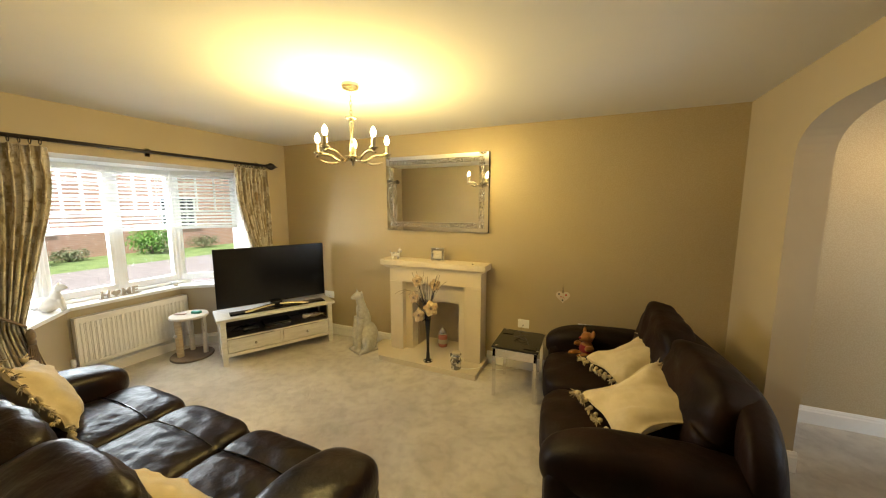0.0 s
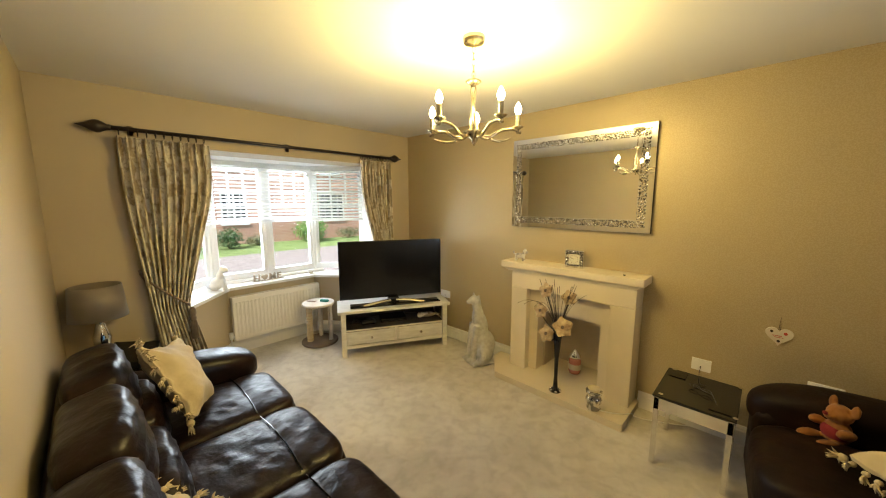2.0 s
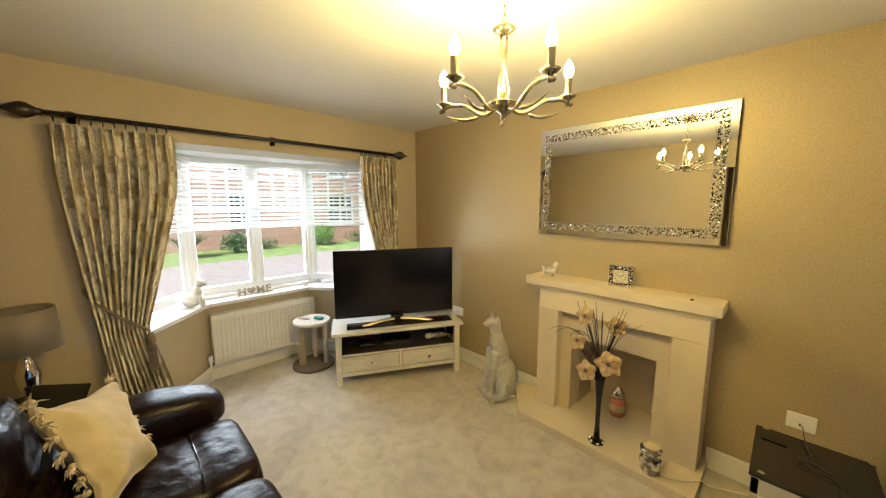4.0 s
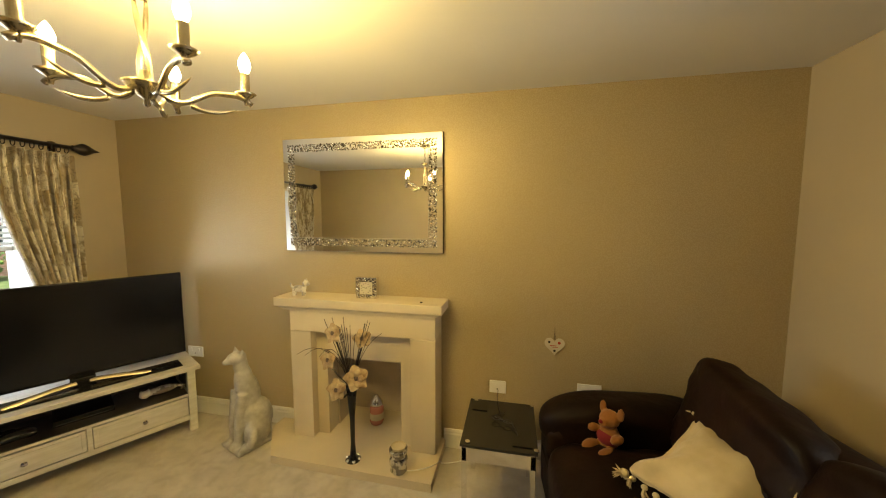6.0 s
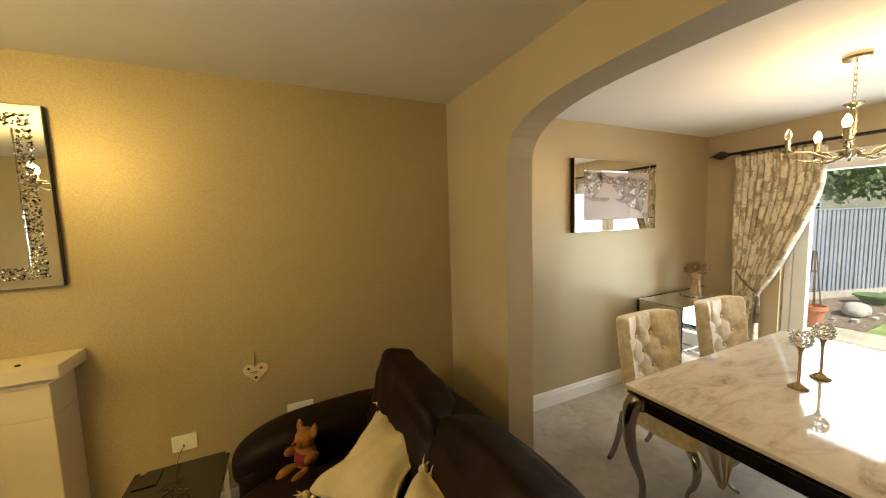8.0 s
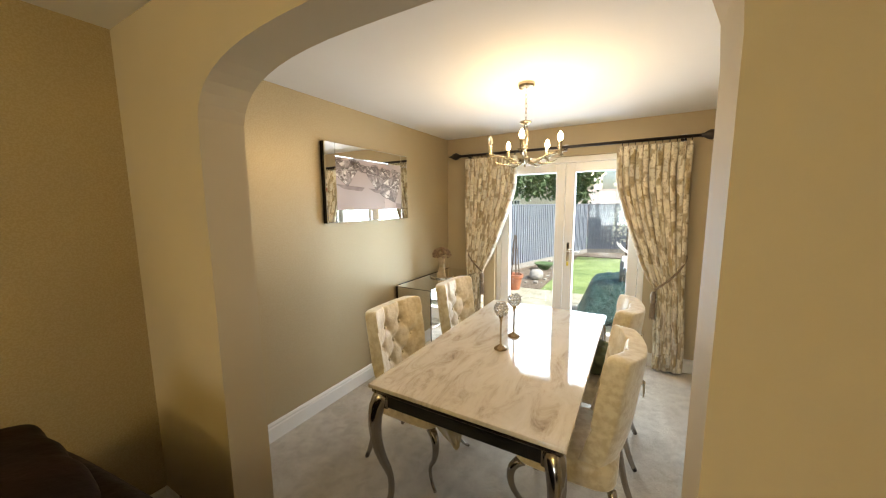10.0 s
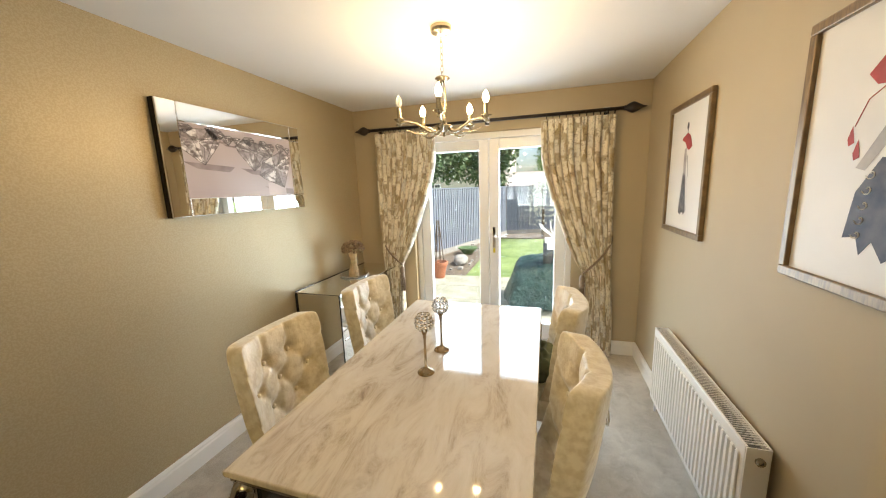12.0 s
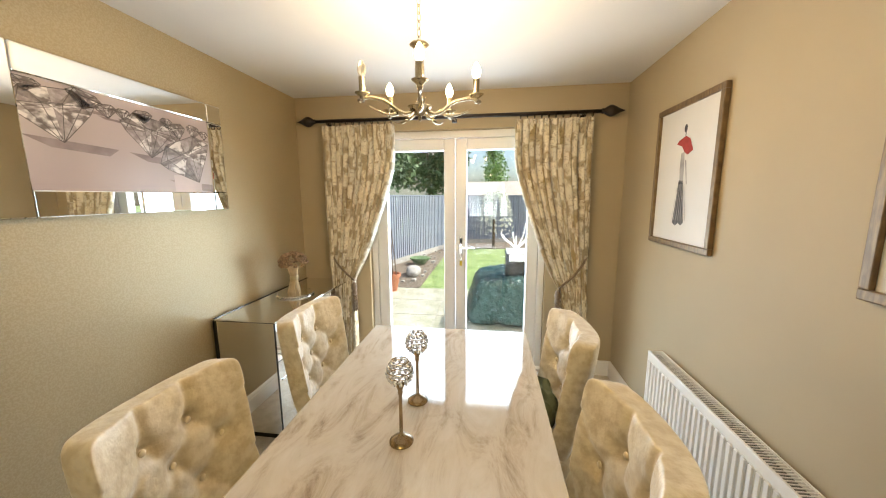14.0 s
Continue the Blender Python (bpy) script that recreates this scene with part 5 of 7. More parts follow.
solo("coaster", boxes((-0.55, -0.46, 3.12, 3.22, 0.453, 0.457)), SCREEN, "dark square coaster on the glass table", "coaster")
solo("coaster", boxes((-0.31, -0.21, 2.83, 2.93, 0.453, 0.457)), SCREEN, "dark square coaster near the glass table's corner", "coaster")
solo("phone_charger", tube(bmesh.new(), bez((-0.41, NY - 0.02, 0.455), (-0.40, 3.33, 0.50), (-0.42, 3.25, 0.47), (-0.38, 3.10, 0.457), 10), 0.002, 5), DARK, "thin black cable from the wall switch to the table", "cable")

# ---- television and stand ----
TVM = pose(-3.24, 2.22, 0, rz=61.5)
# near-black colour that paints the shade inside the stand's open shelf
DARKIN = surf("inside_shade", (0.03, 0.025, 0.022), rough=0.3)
ts = thing("tv_stand", "whitewashed wooden television stand with two drawers", "TV stand", TVM @ pose(0, -0.04, 0))
L, D, HT = 1.135, 0.40, 0.50
part("top", boxes((-0.03, L + 0.03, -0.02, D + 0.01, HT - 0.03, HT), bevel=0.004), GREYWOOD, ts)
for x in (0, L - 0.05):
    for y in (0, D - 0.05):
        part("leg", boxes((x, x + 0.05, y, y + 0.05, 0, HT - 0.031), bevel=0.003), GREYWOOD, ts)
# thin dark sheets over the inner sides, for the shelf's shade
part("side", boxes((0.031, 0.036, 0.05, D - 0.05, 0.2952, HT - 0.032)), DARKIN, ts)
part("side", boxes((L - 0.036, L - 0.031, 0.05, D - 0.05, 0.2952, HT - 0.032)), DARKIN, ts)
part("side", boxes((0.012, 0.03, 0.05, D - 0.05, 0.10, HT - 0.031)), GREYWOOD, ts)
part("side", boxes((L - 0.03, L - 0.012, 0.05, D - 0.05, 0.10, HT - 0.031)), GREYWOOD, ts)
part("shelf", boxes((0.05, L - 0.05, 0.01, D - 0.02, 0.275, 0.291)), GREYWOOD, ts)
part("shelf_shade", boxes((0.05, L - 0.05, 0.014, D - 0.02, 0.2912, 0.295)), DARKIN, ts, "dark sheet standing in for the shelf's shade")
part("bottom_rail", boxes((0.05, L - 0.05, 0.008, D - 0.02, 0.09, 0.125)), GREYWOOD, ts)
part("back", boxes((0.05, L - 0.05, D - 0.018, D - 0.006, 0.10, HT - 0.03)), DARKIN, ts)
part("centre_divider", boxes((L / 2 - 0.012, L / 2 + 0.012, 0.008, D - 0.02, 0.125, 0.275)), GREYWOOD, ts)
for x0, x1 in ((0.055, L / 2 - 0.016), (L / 2 + 0.016, L - 0.055)):
    dr = new("drawer")
    dr.parent = ts
    part("front", boxes((x0, x1, 0.004, 0.02, 0.132, 0.268), (x0 + 0.02, x1 - 0.02, 0.0, 0.004, 0.15, 0.25), bevel=0.002), GREYWOOD, dr)
    part("knob", lathe(bmesh.new(), [(0.006, 0), (0.005, 0.012), (0.014, 0.018), (0.014, 0.024), (0, 0.028)], 12, Matrix.Translation(((x0 + x1) / 2, 0.0, 0.20)) @ rot(rx=90)), CHROME, dr)
tv = thing("television", "large flat black television on a curved metal foot", "television", TVM)
part("screen_surround", boxes((0.0, L, 0.195, 0.225, 0.548, 1.185), bevel=0.004), BLACK, tv)
part("screen", boxes((0.010, L - 0.010, 0.1925, 0.1948, 0.565, 1.176)), SCREEN, tv)
bm = bmesh.new()
for s in (-1, 1):
    p = bez((L / 2 + 0.03 * s, 0.13, 0.53), (L / 2 + 0.15 * s, 0.11, 0.53), (L / 2 + 0.26 * s, 0.07, 0.515), (L / 2 + 0.33 * s, 0.06, 0.504), 8)
    tube(bm, p, 0.018, 8, 0.45)
part("foot", bm, surf("champagne_metal", (0.62, 0.54, 0.38), (0.55, 0.47, 0.32), rough=0.16, metal=1), tv)
part("neck", boxes((L / 2 - 0.06, L / 2 + 0.06, 0.13, 0.21, 0.502, 0.56), bevel=0.004), BLACK, tv)
part("base_glass", boxes((0.10, L - 0.06, 0.01, 0.17, 0.501, 0.507), bevel=0.002), BLACK, tv)
bx = thing("set_top_box", "slim black set-top box on the stand's shelf", "set-top box", TVM)
part("case", boxes((0.42, 0.70, 0.08, 0.28, 0.296, 0.335), bevel=0.004), BLACK, bx)
part("front_strip", boxes((0.43, 0.69, 0.077, 0.0795, 0.305, 0.310)), CHROME, bx)
solo("game_controller", puff(bmesh.new(), (0.16, 0.1, 0.05), (0, 0, 0.025), 3, 5, bend=lambda x, y, z: (0, -0.03 * abs(x) ** 2, 0)), BLACK, "black game controller on the stand's shelf", "controller", TVM @ pose(0.28, 0.10, 0.296), True)
bm = bmesh.new()
for k in range(7):
    tube(bm, bez((0.10 + 0.02 * k, 0.10, 0.01), (0.1 + 0.03 * k, 0.05, 0.06), (0.2, 0.2, 0.05 + 0.01 * (k % 3)), (0.22 + 0.02 * k, 0.16, 0.008), 8), 0.004, 5)
solo("cables", bm, BLACK, "tangle of black cables on the stand's shelf", "cable", TVM @ pose(0, 0, 0.296))
bm = bmesh.new()
ellip(bm, (0.06, 0, 0.03), (0.10, 0.035, 0.028)), ellip(bm, (-0.04, -0.02, 0.035), (0.035, 0.03, 0.028))
for s in (-1, 1):
    lathe(bm, [(0.012, 0), (0.001, 0.022)], 6, pose(-0.04 + 0.02 * s, -0.02, 0.055))
tube(bm, [(0.15, 0, 0.03), (0.19, -0.02, 0.02), (0.17, -0.05, 0.015)], 0.012, 6)
merged(bm, "cat_ornament", surf("white_brown_cat", (0.70, 0.66, 0.60), (0.25, 0.20, 0.16), rough=0.6, scale=14, lo=0.5, hi=0.56), "white and brown lying cat ornament on the shelf", "ornament", TVM @ pose(0.90, 0.12, 0.296), 0.004)

# ---- cat tree ----
ROPE = surf("sisal_rope", (0.50, 0.40, 0.26), (0.38, 0.29, 0.18), rough=0.9, scale=6, stretch=(1, 1, 18), bump=0.8, bscale=20, bdist=0.006)
ct = thing("cat_tree", "low round cat scratching tree with rope posts", "cat tree", pose(-3.79, 2.25, 0))
part("base", lathe(bmesh.new(), [(0.195, 0), (0.2, 0.006), (0.2, 0.022), (0.195, 0.028), (0, 0.028)], 32), surf("brown_plush", (0.16, 0.12, 0.09), (0.12, 0.09, 0.065), rough=0.95, bump=0.5, bscale=200), ct)
part("top", lathe(bmesh.new(), [(0.17, 0.445), (0.175, 0.45), (0.175, 0.468), (0.17, 0.474), (0, 0.474)], 32), surf("cream_plush", (0.60, 0.55, 0.48), (0.5, 0.45, 0.38), rough=0.95, bump=0.5, bscale=200), ct)
for x, y, r, mt in ((-0.03, -0.10, 0.034, ROPE), (0.09, 0.09, 0.024, MATS["cream_plush"]), (-0.11, 0.07, 0.024, MATS["cream_plush"])):
    part("post", lathe(bmesh.new(), [(r, 0.028), (r, 0.445)], 16, pose(x, y, 0)), mt, ct, smooth=False)
part("toy_string", tube(bmesh.new(), [(0.13, 0.06, 0.45), (0.14, 0.06, 0.28)], 0.0015, 4), DARK, ct)
bm = bmesh.new()
ellip(bm, (0.14, 0.06, 0.265), (0.018, 0.018, 0.018), n=10)
part("toy_ball", bm, MATS["cream_plush"], ct)
bm = bmesh.new()
ellip(bm, (0.0, -0.15, 0.27), (0.018, 0.018, 0.018), n=10)
tube(bm, [(0.0, -0.15, 0.28), (0.0, -0.15, 0.45)], 0.0015, 4)
part("toy_ball", bm, MATS["cream_plush"], ct)
solo("glasses_case", boxes((-0.05, 0.05, -0.022, 0.022, 0, 0.028), bevel=0.010), surf("teal_plastic", (0.02, 0.20, 0.16)), "small teal case on top of the cat tree", "case", pose(-3.74, 2.30, 0.475, rz=25))
solo("remote_control", boxes((-0.055, 0.055, -0.018, 0.018, 0, 0.012), bevel=0.004), surf("pinkish_plastic", (0.42, 0.30, 0.25)), "small pinkish remote on top of the cat tree", "remote", pose(-3.85, 2.20, 0.475, rz=30))

# ---- window sill ornaments ----
hm = thing("word_sign", "HOME letters cut from silvery wood on the sill", "sign", pose(-4.24, 1.73, SILL, rz=90) @ Matrix.Diagonal((0.88, 0.88, 0.9, 1)))
LET = surf("silvery_wood", (0.42, 0.36, 0.28), (0.34, 0.28, 0.21), rough=0.5, scale=20)
for ch, x in (("H", 0.0), ("M", 0.185), ("E", 0.285)):
    cu = bpy.data.curves.new("letter", "FONT")
    cu.body, cu.size, cu.extrude, cu.offset = ch, 0.115, 0.010, 0.003
    me = bpy.data.meshes.new_from_object(new("tmp", cu))
    bpy.data.objects.remove(bpy.data.objects["tmp"])
    me.materials.append(LET)
    ob = new("letter", me)
    ob.parent = hm
    ob.matrix_basis = pose(x, 0, 0.004, rx=90)
part("heart_letter", prism(bmesh.new(), [(a + 0.135, b + 0.046) for a, b in heart_pts(0.085)], "y", -0.010, 0.010), LET, hm)
part("base", boxes((-0.01, 0.37, -0.015, 0.015, 0.0, 0.006)), LET, hm)
bm = bmesh.new()
ellip(bm, (0, 0, 0.055), (0.055, 0.03, 0.045)), ellip(bm, (0.02, 0, 0.10), (0.030, 0.026, 0.045)), ellip(bm, (0.045, 0, 0.155), (0.032, 0.026, 0.024)), ellip(bm, (0.07, 0, 0.148), (0.014, 0.014, 0.012))
for s in (-1, 1):
    lathe(bm, [(0.010, 0), (0.001, 0.022)], 6, pose(0.04, 0.016 * s, 0.172))
    tube(bm, [(0.04, 0.016 * s, 0.08), (0.05, 0.016 * s, 0.0)], 0.013, 8)
ellip(bm, (-0.02, 0, 0.03), (0.05, 0.04, 0.03))
merged(bm, "white_figurine", surf("white_ceramic", (0.72, 0.70, 0.66), rough=0.3), "white glazed sitting animal figurine on the sill", "figurine", pose(-4.12, 1.37, SILL, rz=60) @ Matrix.Diagonal((1.25, 1.25, 1.35, 1)), 0.004)
gp = thing("sill_pot", "tiny gold and white pot on the window sill", "pot", pose(-4.22, 2.38, SILL))
part("cup", lathe(bmesh.new(), [(0.02, 0), (0.026, 0.028), (0.022, 0.028), (0, 0.02)], 14), BRASS, gp)
part("rim", lathe(bmesh.new(), [(0.026, 0.028), (0.03, 0.05), (0.024, 0.05), (0, 0.04)], 14), UPVC, gp)

# ---- table lamp in the corner ----
lt = thing("lamp_table", "small dark round table in the corner behind the sofa", "side table", pose(-3.36, 0.515, 0))
part("tabletop", lathe(bmesh.new(), [(0.17, 0.50), (0.175, 0.505), (0.175, 0.52), (0, 0.52)], 28), BLACK, lt)
part("stem", lathe(bmesh.new(), [(0.12, 0), (0.12, 0.015), (0.02, 0.03), (0.02, 0.50)], 20), CHROME, lt)
tl = thing("table_lamp", "chrome baluster table lamp with a taupe satin shade, unlit", "lamp", pose(-3.36, 0.515, 0.521))
part("base", lathe(bmesh.new(), [(0.07, 0), (0.072, 0.012), (0.03, 0.03), (0.02, 0.06), (0.045, 0.12), (0.05, 0.18), (0.03, 0.25), (0.015, 0.29), (0.022, 0.30), (0.012, 0.32), (0.012, 0.38), (0, 0.38)], 24), CHROME, tl, smooth=True)
part("shade", lathe(bmesh.new(), [(0.150, 0.315), (0.132, 0.535), (0.130, 0.535), (0.148, 0.315)], 40), surf("taupe_satin", (0.20, 0.165, 0.13), (0.17, 0.14, 0.11), rough=0.45, sheen=0.3), tl, smooth=True)

# ---- chandeliers ----
BULBM = glow("lit_bulb", (1.0, 0.80, 0.48), 22)
UNLIT = surf("clear_bulb", (0.8, 0.75, 0.65), rough=0.08, trans=0.6)


def chandelier(label, x, y, drop, chain, turn, energy, color, group, dead=-1):
    """drop: from the ceiling to the tip; the arms curl out from the hub and up to cups."""
    t = thing("chandelier", label, "chandelier", pose(x, y, H, rz=turn), group)
    zb = -drop
    hub = zb + 0.045
    part("ceiling_rose", lathe(bmesh.new(), [(0, -0.038), (0.02, -0.038), (0.05, -0.028), (0.055, -0.015), (0.055, 0)], 28), BRASS, t, smooth=False)
    top = zb + 0.285
    if chain:
        bm = bmesh.new()
        z, k = -0.04, 0
        while z - 0.030 > top + 0.01:
            e = rot(rz=90 * (k % 2))
            tube(bm, [e @ Vector((0.008 * math.cos(q * 0.524), 0, z - 0.018 + 0.019 * math.sin(q * 0.524))) for q in range(13)], 0.0018, 5)
            z, k = z - 0.029, k + 1
        tube(bm, [(0, 0, z + 0.012), (0, 0, top)], 0.003, 5)
        part("chain", bm, BRASS, t)
    else:
        part("chain", tube(bmesh.new(), [(0, 0, -0.03), (0, 0, top)], 0.006, 8), BRASS, t)
    part("bobeche", lathe(bmesh.new(), [(0.006, top + 0.012), (0.034, top + 0.018), (0.04, top + 0.012), (0.02, top - 0.002), (0.008, top - 0.01)], 20), BRASS, t, smooth=True)
    bm = bmesh.new()
    for s in (0, 1):
        a = math.pi * s
        tube(bm, [(0.012 * math.cos(a + q * 0.28), 0.012 * math.sin(a + q * 0.28), top - 0.01 - q * (top - hub - 0.02) / 12) for q in range(13)], [0.004 + 0.004 * math.sin(math.pi * q / 12) for q in range(13)], 8)
    part("column", bm, BRASS, t, smooth=True)
    part("hub", lathe(bmesh.new(), [(0, zb), (0.008, zb + 0.006), (0.006, zb + 0.02), (0.022, zb + 0.03), (0.024, zb + 0.038), (0.045, hub + 0.008), (0.052, hub + 0.014), (0.02, hub + 0.02), (0.010, hub + 0.05), (0, hub + 0.05)], 24), BRASS, t, smooth=True)
    cup = zb + 0.085
    for k in range(5):
        a = math.radians(72 * k)
        arm = new("arm")
        arm.parent = t
        arm.matrix_basis = pose(0, 0, 0, rz=72 * k) @ Matrix.Diagonal((0.96, 0.96, 1, 1))
        bm = bmesh.new()
        tube(bm, bez((0.03, 0, hub), (0.09, 0, hub - 0.055), (0.12, 0.0, hub + 0.03), (0.18, 0, hub + 0.028), 10) + bez((0.20, 0, hub + 0.03), (0.22, 0, hub + 0.033), (0.245, 0, hub + 0.03), (0.262, 0, hub + 0.012), 4), [0.0075] * 11 + [0.008] * 5, 9)
        tube(bm, bez((0.10, 0, hub - 0.022), (0.14, 0.005, hub - 0.035), (0.17, 0.01, hub - 0.03), (0.222, 0.02, hub - 0.006), 8), [0.007, 0.007, 0.0065, 0.006, 0.0055, 0.005, 0.004, 0.003, 0.001], 8)
        part("branch", bm, BRASS, arm, smooth=True)
        ux = 0.245
        part("drip_cup", lathe(bmesh.new(), [(0.006, cup - 0.03), (0.009, cup - 0.012), (0.022, cup - 0.004), (0.031, cup + 0.004), (0.029, cup + 0.005), (0.012, cup), (0.0, cup)], 20, pose(ux, 0, 0)), BRASS, arm, smooth=True)
        part("candle_sleeve", lathe(bmesh.new(), [(0.0125, cup), (0.0135, cup + 0.062), (0.011, cup + 0.064), (0, cup + 0.064)], 16, pose(ux, 0, 0)), BRASS, arm)
        lit = k != dead
        b = part("bulb", lathe(bmesh.new(), [(0.008, cup + 0.064), (0.014, cup + 0.073), (0.0185, cup + 0.087), (0.015, cup + 0.104), (0.007, cup + 0.119), (0, cup + 0.127)], 14, pose(ux, 0, 0)), BULBM if lit else UNLIT, arm, "" if lit else "clear glass bulb, not lit", True)
        b.visible_shadow = False
        if lit:
            r = t.matrix_basis @ pose(0, 0, 0, rz=72 * k) @ Vector((ux * 0.96, 0, cup + 0.092))
            lamp("bulb_light", "POINT", pose(*r), energy, color, radius=0.014)
    return t


chandelier("satin brass five arm chandelier with candle bulbs on a short chain", -1.287, 1.925, 0.503, True, 52, LIVING_BULB, BULB, "five arm chandeliers")
chandelier("satin brass five arm chandelier hanging by a chain over the table", 2.856, 1.985, 0.545, True, 47.5, DINING_BULB, BULB2, "five arm chandeliers", dead=1)

# ---- sofas ----


def wrinkle(k, s):
    return lambda x, y, z: (0, 0, k * (noise.noise(Vector((x * 2.2 + s, y * 5.0, z * 2)))) + k * 0.5 * noise.noise(Vector((x * 7 + s, y * 3, 3))))


def sofa_a():
    t = thing("leather_sofa", "dark brown three seat leather recliner sofa against the wall", "sofa", pose(0, 0, 0))
    part("base", boxes((-2.98, -0.64, 0.50, 1.20, 0.05, 0.26), bevel=0.03), LEATHER, t)
    part("back_frame", puff(bmesh.new(), (2.20, 0.13, 0.70), (-1.86, 0.41, 0.42), 8, 8), LEATHER, t, smooth=True)
    ws = ((-2.745, -2.155), (-2.155, -1.56), (-1.56, -0.97))
    for i, (a, b) in enumerate(ws):
        c, w = (a + b) / 2, b - a - 0.004

        def top(x, y, z, s=i):
            if z <= 0:
                return (0, 0, 0)
            rim = (1 - abs(x) ** 3)
            folds = 0.010 * noise.noise(Vector((x * 2.5 + s * 4, y * 7, s))) + 0.005 * noise.noise(Vector((x * 8 + s, y * 9, 2.0)))
            return (0, 0, 0.018 * rim * (1 - 0.4 * y * y) + folds * (1 - y * y * 0.5) * (1 - x * x) - 0.012 * math.exp(-((y - 0.38) * 14) ** 2))
        seat = part("seat_cushion", puff(bmesh.new(), (w, 0.72, 0.24), (c, 0.965, 0.285), 7, 30, bend=top), LEATHER, t, smooth=True)
        part("footrest", puff(bmesh.new(), (w, 0.13, 0.33), (c, 1.262, 0.205), 5, 12, bend=lambda x, y, z, s=i: (0, 0.012 * (1 - x * x), 0)), LEATHER, t, smooth=True)
        part("seam", tube(bmesh.new(), [(a + 0.02 + (b - a - 0.04) * q / 12, 1.102 - 0.012 * (q / 6 - 1) ** 2, 0.405 + 0.012 * (1 - (q / 6 - 1) ** 2)) for q in range(13)], 0.0035, 6), BLACK, seat, "raised stitched seam")
        for name, (dy, z0, h, d) in (("lumbar_cushion", (0.60, 0.49, 0.24, 0.20)), ("back_cushion", (0.485, 0.71, 0.31, 0.23))):
            part(name, puff(bmesh.new(), (w, d, h), (c, dy, z0), 4.0, 16, rot(rx=13), bend=lambda x, y, z, s=i: (0, 0.014 * (1 - x * x) + 0.014 * noise.noise(Vector((x * 3 + s, z * 6, s))) * (y > 0), 0.010 * noise.noise(Vector((x * 4, y, s * 3.3))))), LEATHER, t, smooth=True)
    for a, b in ((-3.05, -2.73), (-0.985, -0.62)):
        c = (a + b) / 2
        part("armrest", puff(bmesh.new(), (b - a, 0.84, 0.24), (c, 0.87, 0.435), 3.4, 16, bend=lambda x, y, z: (0, 0.015 * (1 - x * x), 0.02 * (1 - y * y) - 0.05 * max(0, y - 0.3) ** 1.5 + 0.003 * math.sin(9 * y))), LEATHER, t, smooth=True)
        part("arm_front", puff(bmesh.new(), (b - a - 0.04, 0.78, 0.40), (c, 0.87, 0.235), 8, 8), LEATHER, t, smooth=True)
    for x in (-2.9, -0.75):
        for y in (0.55, 1.15):
            part("foot", lathe(bmesh.new(), [(0.03, 0), (0.03, 0.06)], 12, pose(x, y, 0)), BLACK, t)
    return t


def sofa_b():
    """Faces -x in its own frame; the origin is at the middle of its front, on the floor."""
    t = thing("loveseat", "dark brown matt leather two seat sofa near the arch", "sofa", pose(-0.10, 2.36, 0, rz=5.5))
    L2 = 0.86
    part("base", boxes((0.03, 0.95, -L2 + 0.06, L2 - 0.06, 0.05, 0.32), bevel=0.04), LEATHER2, t)
    part("outer_back", puff(bmesh.new(), (0.20, 1.72, 0.80), (0.93, 0.0, 0.43), 4, 20, bend=lambda x, y, z: (-0.05 * max(0, z) - 0.32 * max(0, -y - 0.45) ** 2, 0, (-0.025 * y - 0.5 * max(0, y - 0.6) ** 2) * max(0, z))), LEATHER2, t, smooth=True)
    for i, (a, b) in enumerate(((-0.60, 0.0), (0.0, 0.60))):
        c = (a + b) / 2
        part("seat_cushion", puff(bmesh.new(), (0.72, b - a - 0.006, 0.24), (0.38, c, 0.335), 5, 16, bend=lambda x, y, z, s=i: (-0.02 * (1 - y * y) * (x < 0), 0, (0.02 * (1 - x * x) * (1 - y * y) + 0.012 * noise.noise(Vector((x * 4 + s, y * 3, 1)))) * (z > 0))), LEATHER2, t, smooth=True)
        part("back_cushion", puff(bmesh.new(), (0.24, b - a + 0.08, 0.50), (0.775, c - 0.04 + 0.035 * i, 0.635 + 0.01 * i), 4.6, 22, rot(ry=15), bend=lambda x, y, z, s=i: (0.02 * noise.noise(Vector((y * 2.4 + s * 3, z * 3, 1))) - 0.01 * (1 - y * y), 0, (0.015 * y - 0.02 * y * y if s == 0 else 0.03 * y + 0.035 * y ** 3 - 0.06 * max(0, y - 0.85)) * (z > 0) + 0.012 * noise.noise(Vector((y * 3, z, 5.0 + s))))), LEATHER2, t, smooth=True)
    for s in (-1, 1):
        part("armrest", puff(bmesh.new(), (0.86, 0.29, 0.27), (0.46, s * 0.735, 0.462), 3.0, 14, bend=lambda x, y, z: (-0.02 * (1 - y * y), 0, 0.02 * (1 - x * x) - 0.03 * max(0, -x - 0.4) ** 1.3 + 0.05 * max(0, x) ** 2)), LEATHER2, t, smooth=True)
        part("arm_panel", puff(bmesh.new(), (0.84, 0.25, 0.44), (0.455, s * 0.735, 0.265), 8, 8), LEATHER2, t, smooth=True)
    for x in (0.1, 0.88):
        for y in (-0.76, 0.76):
            part("foot", boxes((x - 0.03, x + 0.03, y - 0.03, y + 0.03, 0, 0.06)), BLACK, t)
    return t


sofa_a()
sofa_b()


